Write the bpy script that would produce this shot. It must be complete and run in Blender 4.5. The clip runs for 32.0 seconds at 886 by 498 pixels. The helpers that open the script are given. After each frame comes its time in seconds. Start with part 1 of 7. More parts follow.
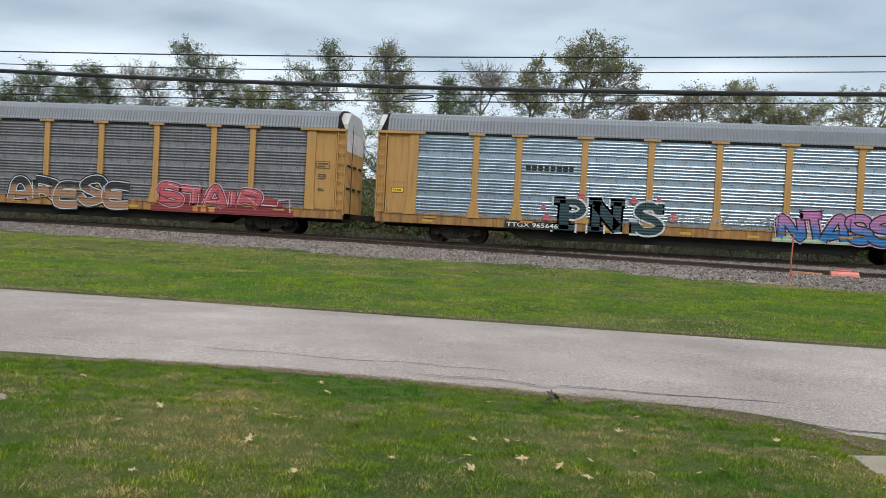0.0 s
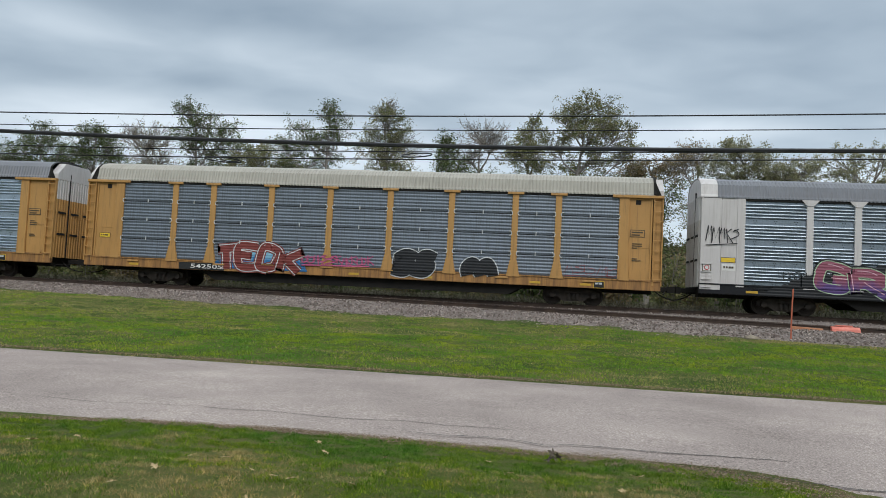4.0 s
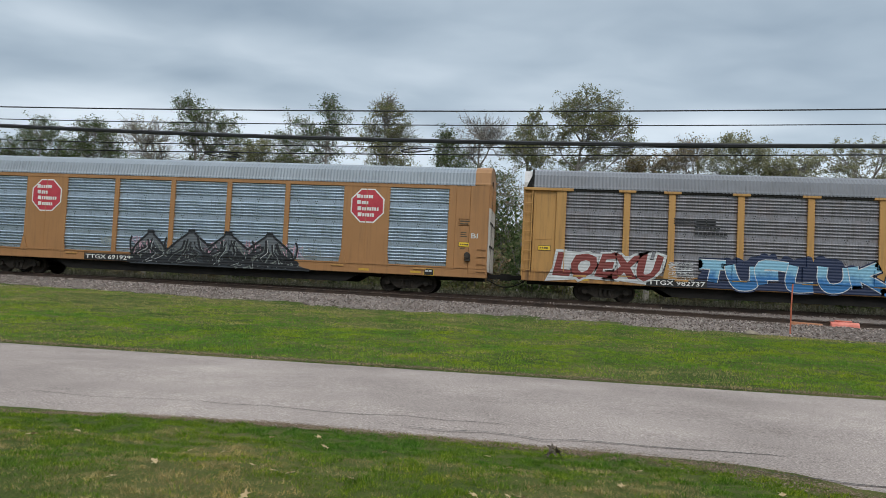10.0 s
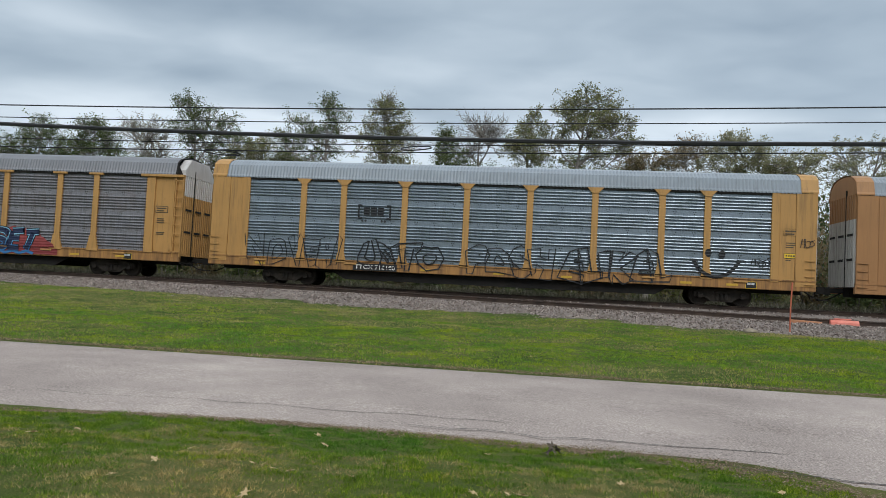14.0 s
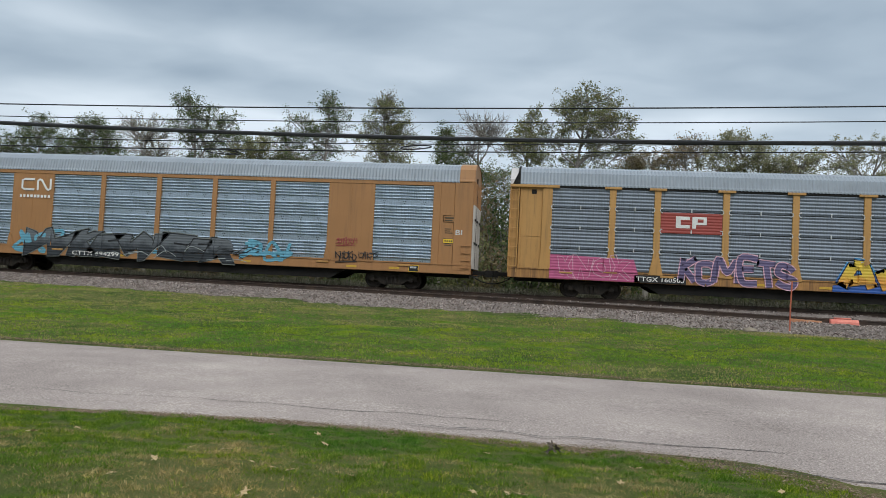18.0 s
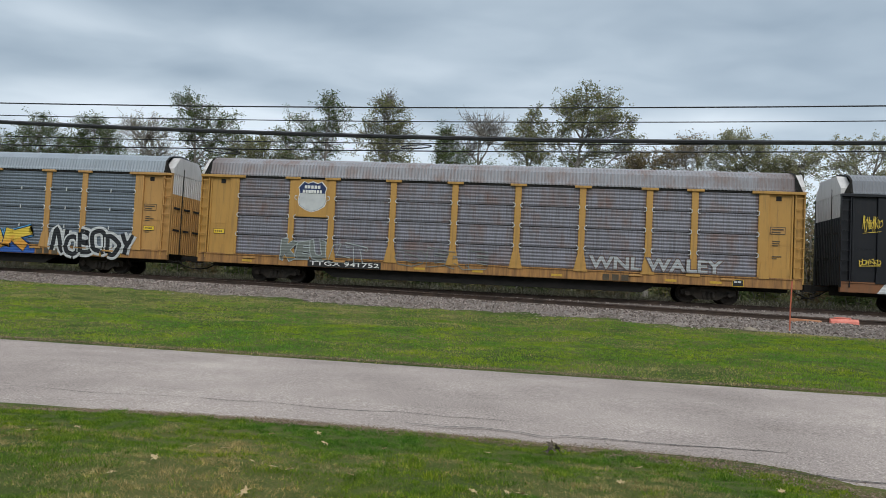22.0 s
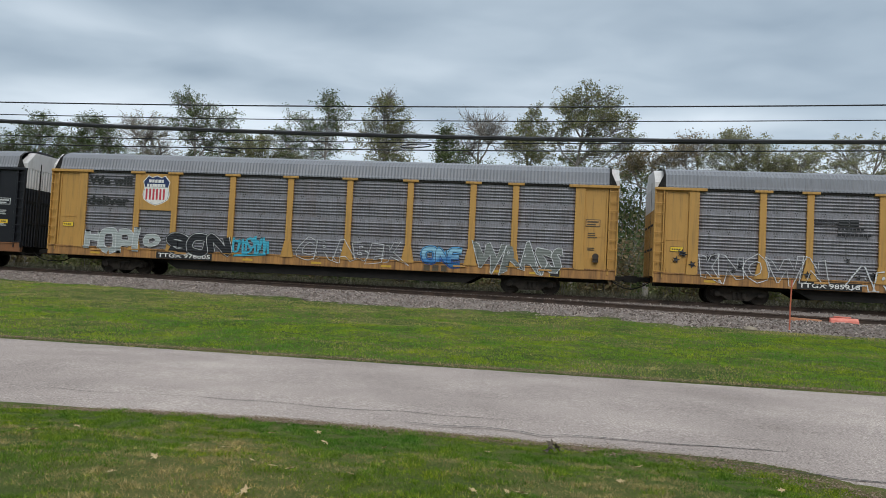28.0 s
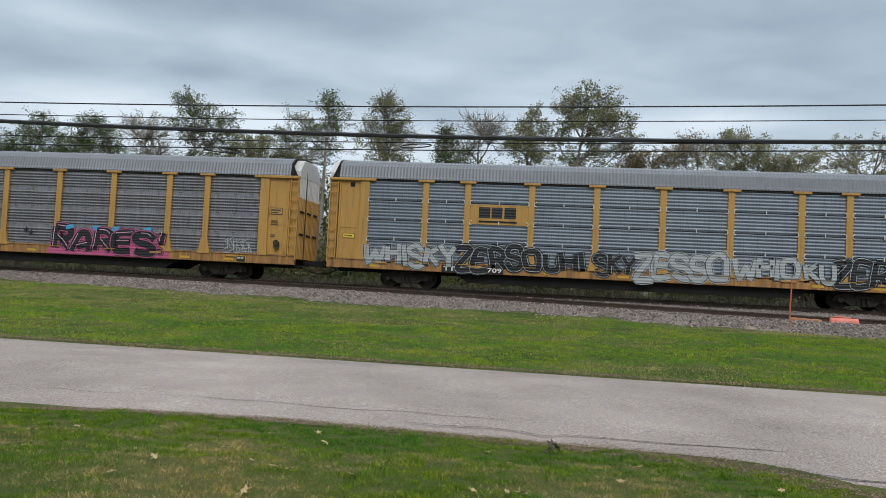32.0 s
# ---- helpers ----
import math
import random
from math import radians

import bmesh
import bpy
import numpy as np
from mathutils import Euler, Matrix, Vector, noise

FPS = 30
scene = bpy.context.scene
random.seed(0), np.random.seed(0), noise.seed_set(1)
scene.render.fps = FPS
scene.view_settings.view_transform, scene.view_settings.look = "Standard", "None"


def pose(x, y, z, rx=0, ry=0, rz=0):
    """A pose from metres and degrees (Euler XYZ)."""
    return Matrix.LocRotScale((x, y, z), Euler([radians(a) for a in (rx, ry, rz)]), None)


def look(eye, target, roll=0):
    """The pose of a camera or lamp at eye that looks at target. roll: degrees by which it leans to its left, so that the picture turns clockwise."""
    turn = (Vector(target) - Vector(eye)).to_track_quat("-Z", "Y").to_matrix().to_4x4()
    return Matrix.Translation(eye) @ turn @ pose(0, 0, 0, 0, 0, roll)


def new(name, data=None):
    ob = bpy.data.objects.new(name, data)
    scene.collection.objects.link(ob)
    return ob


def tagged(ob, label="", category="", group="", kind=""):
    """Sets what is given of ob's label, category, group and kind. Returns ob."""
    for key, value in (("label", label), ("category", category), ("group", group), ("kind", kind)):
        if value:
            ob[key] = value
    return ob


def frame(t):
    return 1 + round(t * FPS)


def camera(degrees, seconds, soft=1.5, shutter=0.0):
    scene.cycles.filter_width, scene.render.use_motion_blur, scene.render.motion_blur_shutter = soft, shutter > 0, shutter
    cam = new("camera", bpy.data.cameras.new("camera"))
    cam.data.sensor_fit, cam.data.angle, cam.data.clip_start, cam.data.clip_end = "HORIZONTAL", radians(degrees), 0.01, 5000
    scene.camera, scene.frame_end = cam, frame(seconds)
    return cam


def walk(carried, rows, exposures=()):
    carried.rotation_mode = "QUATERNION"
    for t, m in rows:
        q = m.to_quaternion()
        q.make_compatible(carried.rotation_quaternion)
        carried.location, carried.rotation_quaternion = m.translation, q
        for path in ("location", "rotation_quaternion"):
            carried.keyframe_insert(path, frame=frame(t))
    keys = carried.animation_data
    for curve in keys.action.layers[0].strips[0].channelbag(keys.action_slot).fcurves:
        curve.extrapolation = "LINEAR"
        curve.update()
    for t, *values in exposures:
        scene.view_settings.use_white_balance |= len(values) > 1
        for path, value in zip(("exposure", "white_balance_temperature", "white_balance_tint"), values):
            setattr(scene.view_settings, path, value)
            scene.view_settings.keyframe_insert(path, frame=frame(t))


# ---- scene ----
cam = camera(60.67, 32.0, soft=0.5)
PATH = [
    (0, pose(0, 0, 1.8, 88.944, -3.011, 8.088)),
    (0.5, pose(0, 0, 1.8, 88.915, -3.035, 7.966)),
    (1, pose(0, 0, 1.8, 88.975, -3.044, 8.010)),
    (1.5, pose(0, 0, 1.8, 89.057, -3.004, 8.015)),
    (2, pose(0, 0, 1.8, 90.223, -2.855, 8.025)),
    (2.5, pose(0, 0, 1.8, 91.134, -2.815, 8.004)),
    (3, pose(0, 0, 1.8, 92.104, -2.893, 8.006)),
    (3.5, pose(0, 0, 1.8, 92.995, -2.873, 8.012)),
    (5.5, pose(0, 0, 1.8, 93.398, -2.682, 8.010)),
    (6, pose(0, 0, 1.8, 93.281, -2.703, 8.005)),
    (6.5, pose(0, 0, 1.8, 93.197, -2.724, 8.001)),
    (7, pose(0, 0, 1.8, 93.120, -2.747, 7.998)),
    (7.5, pose(0, 0, 1.8, 93.061, -2.772, 7.997)),
    (8, pose(0, 0, 1.8, 93.010, -2.788, 7.998)),
    (8.5, pose(0, 0, 1.8, 92.966, -2.802, 7.998)),
    (9, pose(0, 0, 1.8, 92.928, -2.809, 7.997)),
    (10, pose(0, 0, 1.8, 92.857, -2.822, 7.997)),
    (11, pose(0, 0, 1.8, 92.808, -2.830, 7.994)),
    (12, pose(0, 0, 1.8, 92.769, -2.834, 7.986)),
    (13, pose(0, 0, 1.8, 92.742, -2.828, 7.978)),
    (14, pose(0, 0, 1.8, 92.714, -2.819, 7.972)),
    (16.5, pose(0, 0, 1.8, 92.671, -2.835, 7.969)),
    (18, pose(0, 0, 1.8, 92.648, -2.826, 7.965)),
    (20, pose(0, 0, 1.8, 92.607, -2.843, 7.962)),
    (22, pose(0, 0, 1.8, 92.603, -2.845, 7.968)),
    (24, pose(0, 0, 1.8, 92.566, -2.833, 7.965)),
    (26, pose(0, 0, 1.8, 92.541, -2.848, 7.960)),
    (28, pose(0, 0, 1.8, 92.541, -2.849, 7.960)),
    (30, pose(0, 0, 1.8, 92.541, -2.848, 7.960)),
    (32, pose(0, 0, 1.8, 92.539, -2.845, 7.961)),
]
walk(cam, PATH, [(0, 0.23), (1.5, 0.23), (2.5, 0.12), (3.5, 0.03), (6.0, -0.02), (9.0, -0.01), (20.0, 0.02), (32.0, 0.02)])

# ---- light: overcast sky, brighter overhead, and a weak veiled sun ----
def make_world():
    w = bpy.data.worlds.new("overcast")
    w.use_nodes = True
    nt = w.node_tree
    nt.nodes.clear()
    N, L = nt.nodes.new, nt.links.new
    out, bg = N("ShaderNodeOutputWorld"), N("ShaderNodeBackground")
    sky = N("ShaderNodeTexSky")
    sky.sky_type, sky.sun_disc = "NISHITA", False
    sky.sun_elevation, sky.sun_rotation = radians(48), radians(200)
    co = N("ShaderNodeTexCoord")
    sep = N("ShaderNodeSeparateXYZ")
    L(co.outputs["Generated"], sep.inputs[0])
    # a flat cloud layer seen in perspective: broad billows and finer streaks
    up = N("ShaderNodeMath"); up.operation = "ADD"; up.inputs[1].default_value = 0.12
    flat_z = N("ShaderNodeMath"); flat_z.operation = "MAXIMUM"; flat_z.inputs[1].default_value = 0.0
    L(sep.outputs["Z"], flat_z.inputs[0]); L(flat_z.outputs[0], up.inputs[0])
    lay = N("ShaderNodeCombineXYZ")
    for axis in ("X", "Y"):
        dv = N("ShaderNodeMath"); dv.operation = "DIVIDE"
        L(sep.outputs[axis], dv.inputs[0]); L(up.outputs[0], dv.inputs[1]); L(dv.outputs[0], lay.inputs[axis])
    mp = N("ShaderNodeMapping")
    mp.inputs["Scale"].default_value = (1.0, 1.25, 1.0)
    mp.inputs["Rotation"].default_value = (0.0, 0.0, radians(-14))
    mp.inputs["Location"].default_value = (3.1, 1.9, 0.35)
    L(lay.outputs[0], mp.inputs["Vector"])
    n1, n2 = N("ShaderNodeTexNoise"), N("ShaderNodeTexNoise")
    for n, sc, de, di in ((n1, 0.95, 4.0, 0.3), (n2, 3.4, 5.0, 0.5)):
        n.inputs["Scale"].default_value, n.inputs["Detail"].default_value, n.inputs["Distortion"].default_value = sc, de, di
        n.inputs["Roughness"].default_value = 0.42
        L(mp.outputs["Vector"], n.inputs["Vector"])
    add = N("ShaderNodeMath"); add.operation = "MULTIPLY_ADD"; add.inputs[1].default_value = 0.25
    L(n2.outputs["Fac"], add.inputs[0]); L(n1.outputs["Fac"], add.inputs[2])
    # banks where the layer is thicker (darker) or thinner (brighter): towards x, height, reach in x, reach in height, change
    wob = N("ShaderNodeVectorMath"); wob.operation = "MULTIPLY_ADD"
    wob.inputs[1].default_value = (0.16, 0.0, 0.05)
    L(n1.outputs["Color"], wob.inputs[0]); L(co.outputs["Generated"], wob.inputs[2])
    total = add.outputs[0]
    for bx, bz, rx, rz, change in ((-0.52, 0.230, 0.20, 0.024, -0.32), (-0.56, 0.200, 0.08, 0.012, 0.05), (-0.36, 0.196, 0.13, 0.024, 0.40), (0.21, 0.213, 0.07, 0.012, 0.24), (0.30, 0.30, 0.30, 0.08, -0.04), (-0.52, 0.283, 0.16, 0.016, 0.13), (-0.50, 0.33, 0.30, 0.022, -0.08)):
        off, sq, ex, ad = N("ShaderNodeVectorMath"), N("ShaderNodeVectorMath"), N("ShaderNodeMath"), N("ShaderNodeMath")
        off.operation = "MULTIPLY_ADD"
        off.inputs[1].default_value = (1 / rx, 0.0, 1 / rz)
        off.inputs[2].default_value = (-(bx + 0.08) / rx, 0.0, -(bz + 0.025) / rz)
        L(wob.outputs[0], off.inputs[0])
        sq.operation = "DOT_PRODUCT"
        L(off.outputs[0], sq.inputs[0]); L(off.outputs[0], sq.inputs[1])
        ex.operation = "POWER"; ex.inputs[0].default_value = 0.6
        L(sq.outputs["Value"], ex.inputs[1])
        ad.operation = "MULTIPLY_ADD"; ad.inputs[1].default_value = change
        L(ex.outputs[0], ad.inputs[0]); L(total, ad.inputs[2])
        total = ad.outputs[0]
    ramp = N("ShaderNodeValToRGB")
    e = ramp.color_ramp.elements
    e[0].position, e[0].color = 0.35, (0.25, 0.325, 0.405, 1)
    e[1].position, e[1].color = 1.0, (0.70, 0.785, 0.86, 1)
    m = e.new(0.63); m.color = (0.425, 0.51, 0.59, 1)
    low = N("ShaderNodeMapRange")
    low.inputs["From Min"].default_value, low.inputs["From Max"].default_value = 0.12, 0.29
    low.inputs["To Min"].default_value, low.inputs["To Max"].default_value = 0.25, 0.0
    L(sep.outputs["Z"], low.inputs["Value"])
    tot = N("ShaderNodeMath"); tot.operation = "ADD"
    L(total, tot.inputs[0]); L(low.outputs["Result"], tot.inputs[1])
    L(tot.outputs[0], ramp.inputs[0])
    # the layer is thinner and brighter overhead
    zen = N("ShaderNodeMapRange")
    zen.inputs["From Min"].default_value, zen.inputs["From Max"].default_value = 0.35, 1.0
    zen.inputs["To Min"].default_value, zen.inputs["To Max"].default_value = 1.0, 2.6
    L(sep.outputs["Z"], zen.inputs["Value"])
    mul = N("ShaderNodeMix"); mul.data_type, mul.blend_type = "RGBA", "MULTIPLY"
    mul.inputs["Factor"].default_value = 1.0
    L(ramp.outputs["Color"], mul.inputs["A"])
    cz = N("ShaderNodeCombineColor")
    for k, warm in enumerate((0.30, 0.0, -0.30)):
        wm = N("ShaderNodeMapRange")   # thin cloud overhead lets warmer light through
        wm.inputs["From Min"].default_value, wm.inputs["From Max"].default_value = 1.0, 2.6
        wm.inputs["To Min"].default_value, wm.inputs["To Max"].default_value = 1.0, 2.6 + warm
        L(zen.outputs["Result"], wm.inputs["Value"])
        L(wm.outputs["Result"], cz.inputs[k])
    L(cz.outputs["Color"], mul.inputs["B"])
    mix = N("ShaderNodeMix"); mix.data_type, mix.blend_type = "RGBA", "ADD"
    mix.inputs["Factor"].default_value = 0.012
    L(mul.outputs["Result"], mix.inputs["A"]); L(sky.outputs["Color"], mix.inputs["B"])
    L(mix.outputs["Result"], bg.inputs["Color"])
    bg.inputs["Strength"].default_value = 1.0
    L(bg.outputs[0], out.inputs[0])
    scene.world = w


make_world()
sun_data = bpy.data.lights.new("sun", "SUN")
sun_data.energy, sun_data.angle, sun_data.color = 1.35, radians(25), (1.0, 0.96, 0.9)
sun = new("sun", sun_data)
sun.matrix_basis = look((20, -40, 60), (0, 20, 0))

# ---- materials ----
MATS = {}


def material(name, rough=0.7, metal=0.0, spec=0.5):
    m = bpy.data.materials.new(name)
    m.use_nodes = True
    b = m.node_tree.nodes["Principled BSDF"]
    b.inputs["Roughness"].default_value, b.inputs["Metallic"].default_value = rough, metal
    b.inputs["Specular IOR Level"].default_value = spec
    MATS[name] = m
    return m, m.node_tree.nodes.new, m.node_tree.links.new, b


def ramp_node(N, stops):
    r = N("ShaderNodeValToRGB")
    el = r.color_ramp.elements
    el[0].position, el[0].color = stops[0][0], (*stops[0][1], 1)
    el[1].position, el[1].color = stops[-1][0], (*stops[-1][1], 1)
    for p, c in stops[1:-1]:
        el.new(p).color = (*c, 1)
    return r


def noise_node(N, L, vec, scale, detail=4.0, rough=0.55, stretch=None):
    n = N("ShaderNodeTexNoise")
    n.inputs["Scale"].default_value, n.inputs["Detail"].default_value, n.inputs["Roughness"].default_value = scale, detail, rough
    if stretch:
        mp = N("ShaderNodeMapping")
        mp.inputs["Scale"].default_value = stretch
        L(vec, mp.inputs["Vector"])
        vec = mp.outputs["Vector"]
    L(vec, n.inputs["Vector"])
    return n


def blend(N, L, fac, a, b, kind="MIX"):
    x = N("ShaderNodeMix")
    x.data_type, x.blend_type = "RGBA", kind
    for sock, v in (("Factor", fac), ("A", a), ("B", b)):
        if isinstance(v, (int, float)):
            x.inputs[sock].default_value = v
        elif isinstance(v, tuple):
            x.inputs[sock].default_value = (*v, 1)
        else:
            L(v, x.inputs[sock])
    return x.outputs["Result"]


def bump(N, L, b, height, strength=0.3, distance=0.02):
    k = N("ShaderNodeBump")
    k.inputs["Strength"].default_value, k.inputs["Distance"].default_value = strength, distance
    L(height, k.inputs["Height"])
    L(k.outputs["Normal"], b.inputs["Normal"])


def mottled(name, stops, scale, fine, rough=0.8, metal=0.0, bumps=0.3, dist=0.01, fine_mix=0.35, stretch=None, spec=0.4, object_random=0.0):
    """Two scales of colour variation and a fine relief."""
    m, N, L, b = material(name, rough, metal, spec)
    co = N("ShaderNodeTexCoord").outputs["Object"]
    big = noise_node(N, L, co, scale, 5.0, 0.6, stretch)
    small = noise_node(N, L, co, fine, 6.0, 0.65)
    r = ramp_node(N, stops)
    mixv = N("ShaderNodeMath"); mixv.operation = "MULTIPLY_ADD"; mixv.inputs[1].default_value = fine_mix
    sub = N("ShaderNodeMath"); sub.operation = "SUBTRACT"; sub.inputs[1].default_value = 0.5
    L(small.outputs["Fac"], sub.inputs[0]); L(sub.outputs[0], mixv.inputs[0]); L(big.outputs["Fac"], mixv.inputs[2])
    val = mixv.outputs[0]
    if object_random:
        oi = N("ShaderNodeObjectInfo")
        k = N("ShaderNodeMath"); k.operation = "MULTIPLY_ADD"; k.inputs[1].default_value = object_random
        s2 = N("ShaderNodeMath"); s2.operation = "SUBTRACT"; s2.inputs[1].default_value = 0.5
        L(oi.outputs["Random"], s2.inputs[0]); L(s2.outputs[0], k.inputs[0]); L(val, k.inputs[2])
        val = k.outputs[0]
    L(val, r.inputs[0])
    L(r.outputs["Color"], b.inputs["Base Color"])
    if bumps:
        bump(N, L, b, small.outputs["Fac"], bumps, dist)
    return m


def paint(name, colour, dirt=(0.10, 0.07, 0.045), amount=0.35, rough=0.55, rust=0.25, spread=0.50):
    """Weathered railcar paint: faded patches, run-down grime, specks of rust."""
    m, N, L, b = material(name, rough, 0.0, 0.4)
    co = N("ShaderNodeTexCoord").outputs["Object"]
    fade = noise_node(N, L, co, 0.8, 4.0)
    c = blend(N, L, fade.outputs["Fac"], tuple(v * 0.84 for v in colour), tuple(min(1, v * 1.14) for v in colour))
    runs = noise_node(N, L, co, 2.2, 6.0, 0.65, (3.0, 3.0, 0.22))
    rr = ramp_node(N, ((spread, (0, 0, 0)), (spread + 0.30, (amount,) * 3)))
    L(runs.outputs["Fac"], rr.inputs[0])
    c = blend(N, L, rr.outputs["Color"], c, dirt)
    spots = noise_node(N, L, co, 7.0, 7.0, 0.7)
    sr = ramp_node(N, ((0.62, (0, 0, 0)), (0.74, (rust,) * 3)))
    L(spots.outputs["Fac"], sr.inputs[0])
    c = blend(N, L, sr.outputs["Color"], c, (0.16, 0.06, 0.025))
    L(c, b.inputs["Base Color"])
    bump(N, L, b, spots.outputs["Fac"], 0.08, 0.01)
    return m


def sheet(name, colour, grime, amount=0.5, metal=0.35, rough=0.5, rusty=0.0, slots=0.36):
    """Galvanised side sheeting: mottled zinc, rows of small dark slots, grime that runs down."""
    m, N, L, b = material(name, rough, metal, 0.4)
    co = N("ShaderNodeTexCoord").outputs["Object"]
    oi = N("ShaderNodeObjectInfo")
    shift = N("ShaderNodeVectorMath"); shift.operation = "ADD"
    rv = N("ShaderNodeMath"); rv.operation = "MULTIPLY"; rv.inputs[1].default_value = 40.0
    L(oi.outputs["Random"], rv.inputs[0])
    cv = N("ShaderNodeCombineXYZ"); L(rv.outputs[0], cv.inputs[0]); L(rv.outputs[0], cv.inputs[1])
    L(co, shift.inputs[0]); L(cv.outputs[0], shift.inputs[1])
    v = shift.outputs[0]
    fade = noise_node(N, L, v, 0.9, 5.0, 0.6, (0.6, 1, 1.4))
    c = blend(N, L, fade.outputs["Fac"], tuple(k * 0.74 for k in colour), tuple(min(1, k * 1.22) for k in colour))
    runs = noise_node(N, L, v, 5.0, 5.0, 0.6, (3.4, 1.0, 0.16))
    rr = ramp_node(N, ((0.44, (0, 0, 0)), (0.74, (amount,) * 3)))
    L(runs.outputs["Fac"], rr.inputs[0])
    c = blend(N, L, rr.outputs["Color"], c, grime)
    # broken dark ticks between the ribs
    tick = noise_node(N, L, v, 1.0, 3.0, 0.6, (24.0, 1.0, 1.1))
    tr = ramp_node(N, ((0.56, (0, 0, 0)), (0.68, (0.30,) * 3)))
    L(tick.outputs["Fac"], tr.inputs[0])
    c = blend(N, L, tr.outputs["Color"], c, tuple(k * 0.35 for k in grime))
    # upright slots in rows, clogged here and there
    slot = N("ShaderNodeTexWave")
    slot.bands_direction, slot.wave_profile = "X", "SIN"
    slot.inputs["Scale"].default_value, slot.inputs["Distortion"].default_value = 2.75, 0.5
    L(v, slot.inputs["Vector"])
    sl = ramp_node(N, ((0.10, (0.62,) * 3), (0.34, (0, 0, 0))))
    L(slot.outputs["Fac"], sl.inputs[0])
    clog = noise_node(N, L, v, 2.2, 4.0, 0.6, (1.0, 1.0, 2.4))
    orr = ramp_node(N, ((0.38, (0, 0, 0)), (0.58, (slots,) * 3)))
    L(clog.outputs["Fac"], orr.inputs[0])
    c = blend(N, L, blend(N, L, 1.0, sl.outputs["Color"], orr.outputs["Color"], "MULTIPLY"), c, tuple(k * 0.3 for k in grime))
    if rusty:
        rs = noise_node(N, L, v, 1.3, 6.0, 0.65, (1.0, 1.0, 0.6))
        rq = ramp_node(N, ((0.48, (0, 0, 0)), (0.68, (rusty,) * 3)))
        L(rs.outputs["Fac"], rq.inputs[0])
        c = blend(N, L, rq.outputs["Color"], c, (0.17, 0.085, 0.05))
    if rusty:
        gx = N("ShaderNodeSeparateXYZ")
        L(N("ShaderNodeTexCoord").outputs["Generated"], gx.inputs[0])
        mid = N("ShaderNodeMath"); mid.operation = "SUBTRACT"; mid.inputs[1].default_value = 0.5
        far = N("ShaderNodeMath"); far.operation = "ABSOLUTE"
        L(gx.outputs["X"], mid.inputs[0]); L(mid.outputs[0], far.inputs[0])
        ragged = N("ShaderNodeMath"); ragged.operation = "MULTIPLY_ADD"; ragged.inputs[1].default_value = 0.10
        L(fade.outputs["Fac"], ragged.inputs[0]); L(far.outputs[0], ragged.inputs[2])
        er = ramp_node(N, ((0.49, (0, 0, 0)), (0.56, (0.75,) * 3)))
        L(ragged.outputs[0], er.inputs[0])
        c = blend(N, L, er.outputs["Color"], c, (0.11, 0.062, 0.045))
    L(c, b.inputs["Base Color"])
    bump(N, L, b, runs.outputs["Fac"], 0.1, 0.01)
    return m


YELLOW = paint("yellow_paint", (0.46, 0.255, 0.084), amount=0.65, rust=0.4)
YELLOW_BRIGHT = paint("bright_yellow_paint", (0.455, 0.256, 0.068), amount=0.7, rust=0.4)
ORANGE_TAN = paint("tan_yellow_paint", (0.36, 0.182, 0.074), amount=0.4)
WHITE = paint("white_paint", (0.57, 0.55, 0.545), (0.16, 0.12, 0.08), 0.35)
BLACK = paint("black_paint", (0.007, 0.008, 0.012), (0.035, 0.028, 0.022), 0.25, 0.45)
WHITE_GRIMY = paint("grimy_white_paint", (0.50, 0.48, 0.45), (0.11, 0.065, 0.035), 0.95, 0.6, 0.8)
RUSTY_SILL = paint("rusty_orange_paint", (0.20, 0.085, 0.036), amount=0.8, rust=0.8)
YELLOW_SILL = paint("grimy_yellow_sill", (0.42, 0.215, 0.068), (0.085, 0.048, 0.03), 0.85, 0.6, 0.9, 0.38)
UNDER = mottled("underframe_black", ((0.3, (0.005, 0.005, 0.005)), (0.7, (0.016, 0.014, 0.012))), 2.0, 30.0, 0.85)
TRUCK = mottled("truck_grime", ((0.3, (0.018, 0.016, 0.014)), (0.7, (0.06, 0.048, 0.038))), 3.0, 30.0, 0.8)
WHEEL = mottled("wheel_steel", ((0.3, (0.016, 0.014, 0.012)), (0.7, (0.05, 0.038, 0.03))), 4.0, 30.0, 0.6, 0.3)
# near-black: painted shade in gaps and openings, also seals, bolts and joints
DARK = mottled("gap_shade_dark_trim", ((0.3, (0.008, 0.008, 0.008)), (0.7, (0.02, 0.018, 0.016))), 2.0, 20.0, 0.9)
ROOF_GREY = sheet("grey_roof", (0.20, 0.21, 0.235), (0.20, 0.19, 0.18), 0.35, 0.2, 0.5, slots=0.0)
ROOF_CREAM = sheet("cream_roof", (0.40, 0.385, 0.34), (0.25, 0.22, 0.17), 0.3, 0.0, 0.6, slots=0.0)
ROOF_PALE = sheet("pale_roof", (0.27, 0.31, 0.355), (0.26, 0.26, 0.26), 0.25, 0.1, 0.5, slots=0.0)
ROOF_RUST = sheet("rusting_roof", (0.27, 0.275, 0.30), (0.2, 0.13, 0.11), 0.5, 0.15, 0.55, 0.6, 0.0)
SHEET_BRIGHT = sheet("bright_sheeting", (0.47, 0.56, 0.66), (0.20, 0.23, 0.265), 0.3, 0.7, 0.30, 0.0, 0.16)
SHEET_MID = sheet("grey_sheeting", (0.178, 0.212, 0.258), (0.095, 0.10, 0.115), 0.4, 0.35, 0.5, 0.0, 0.25)
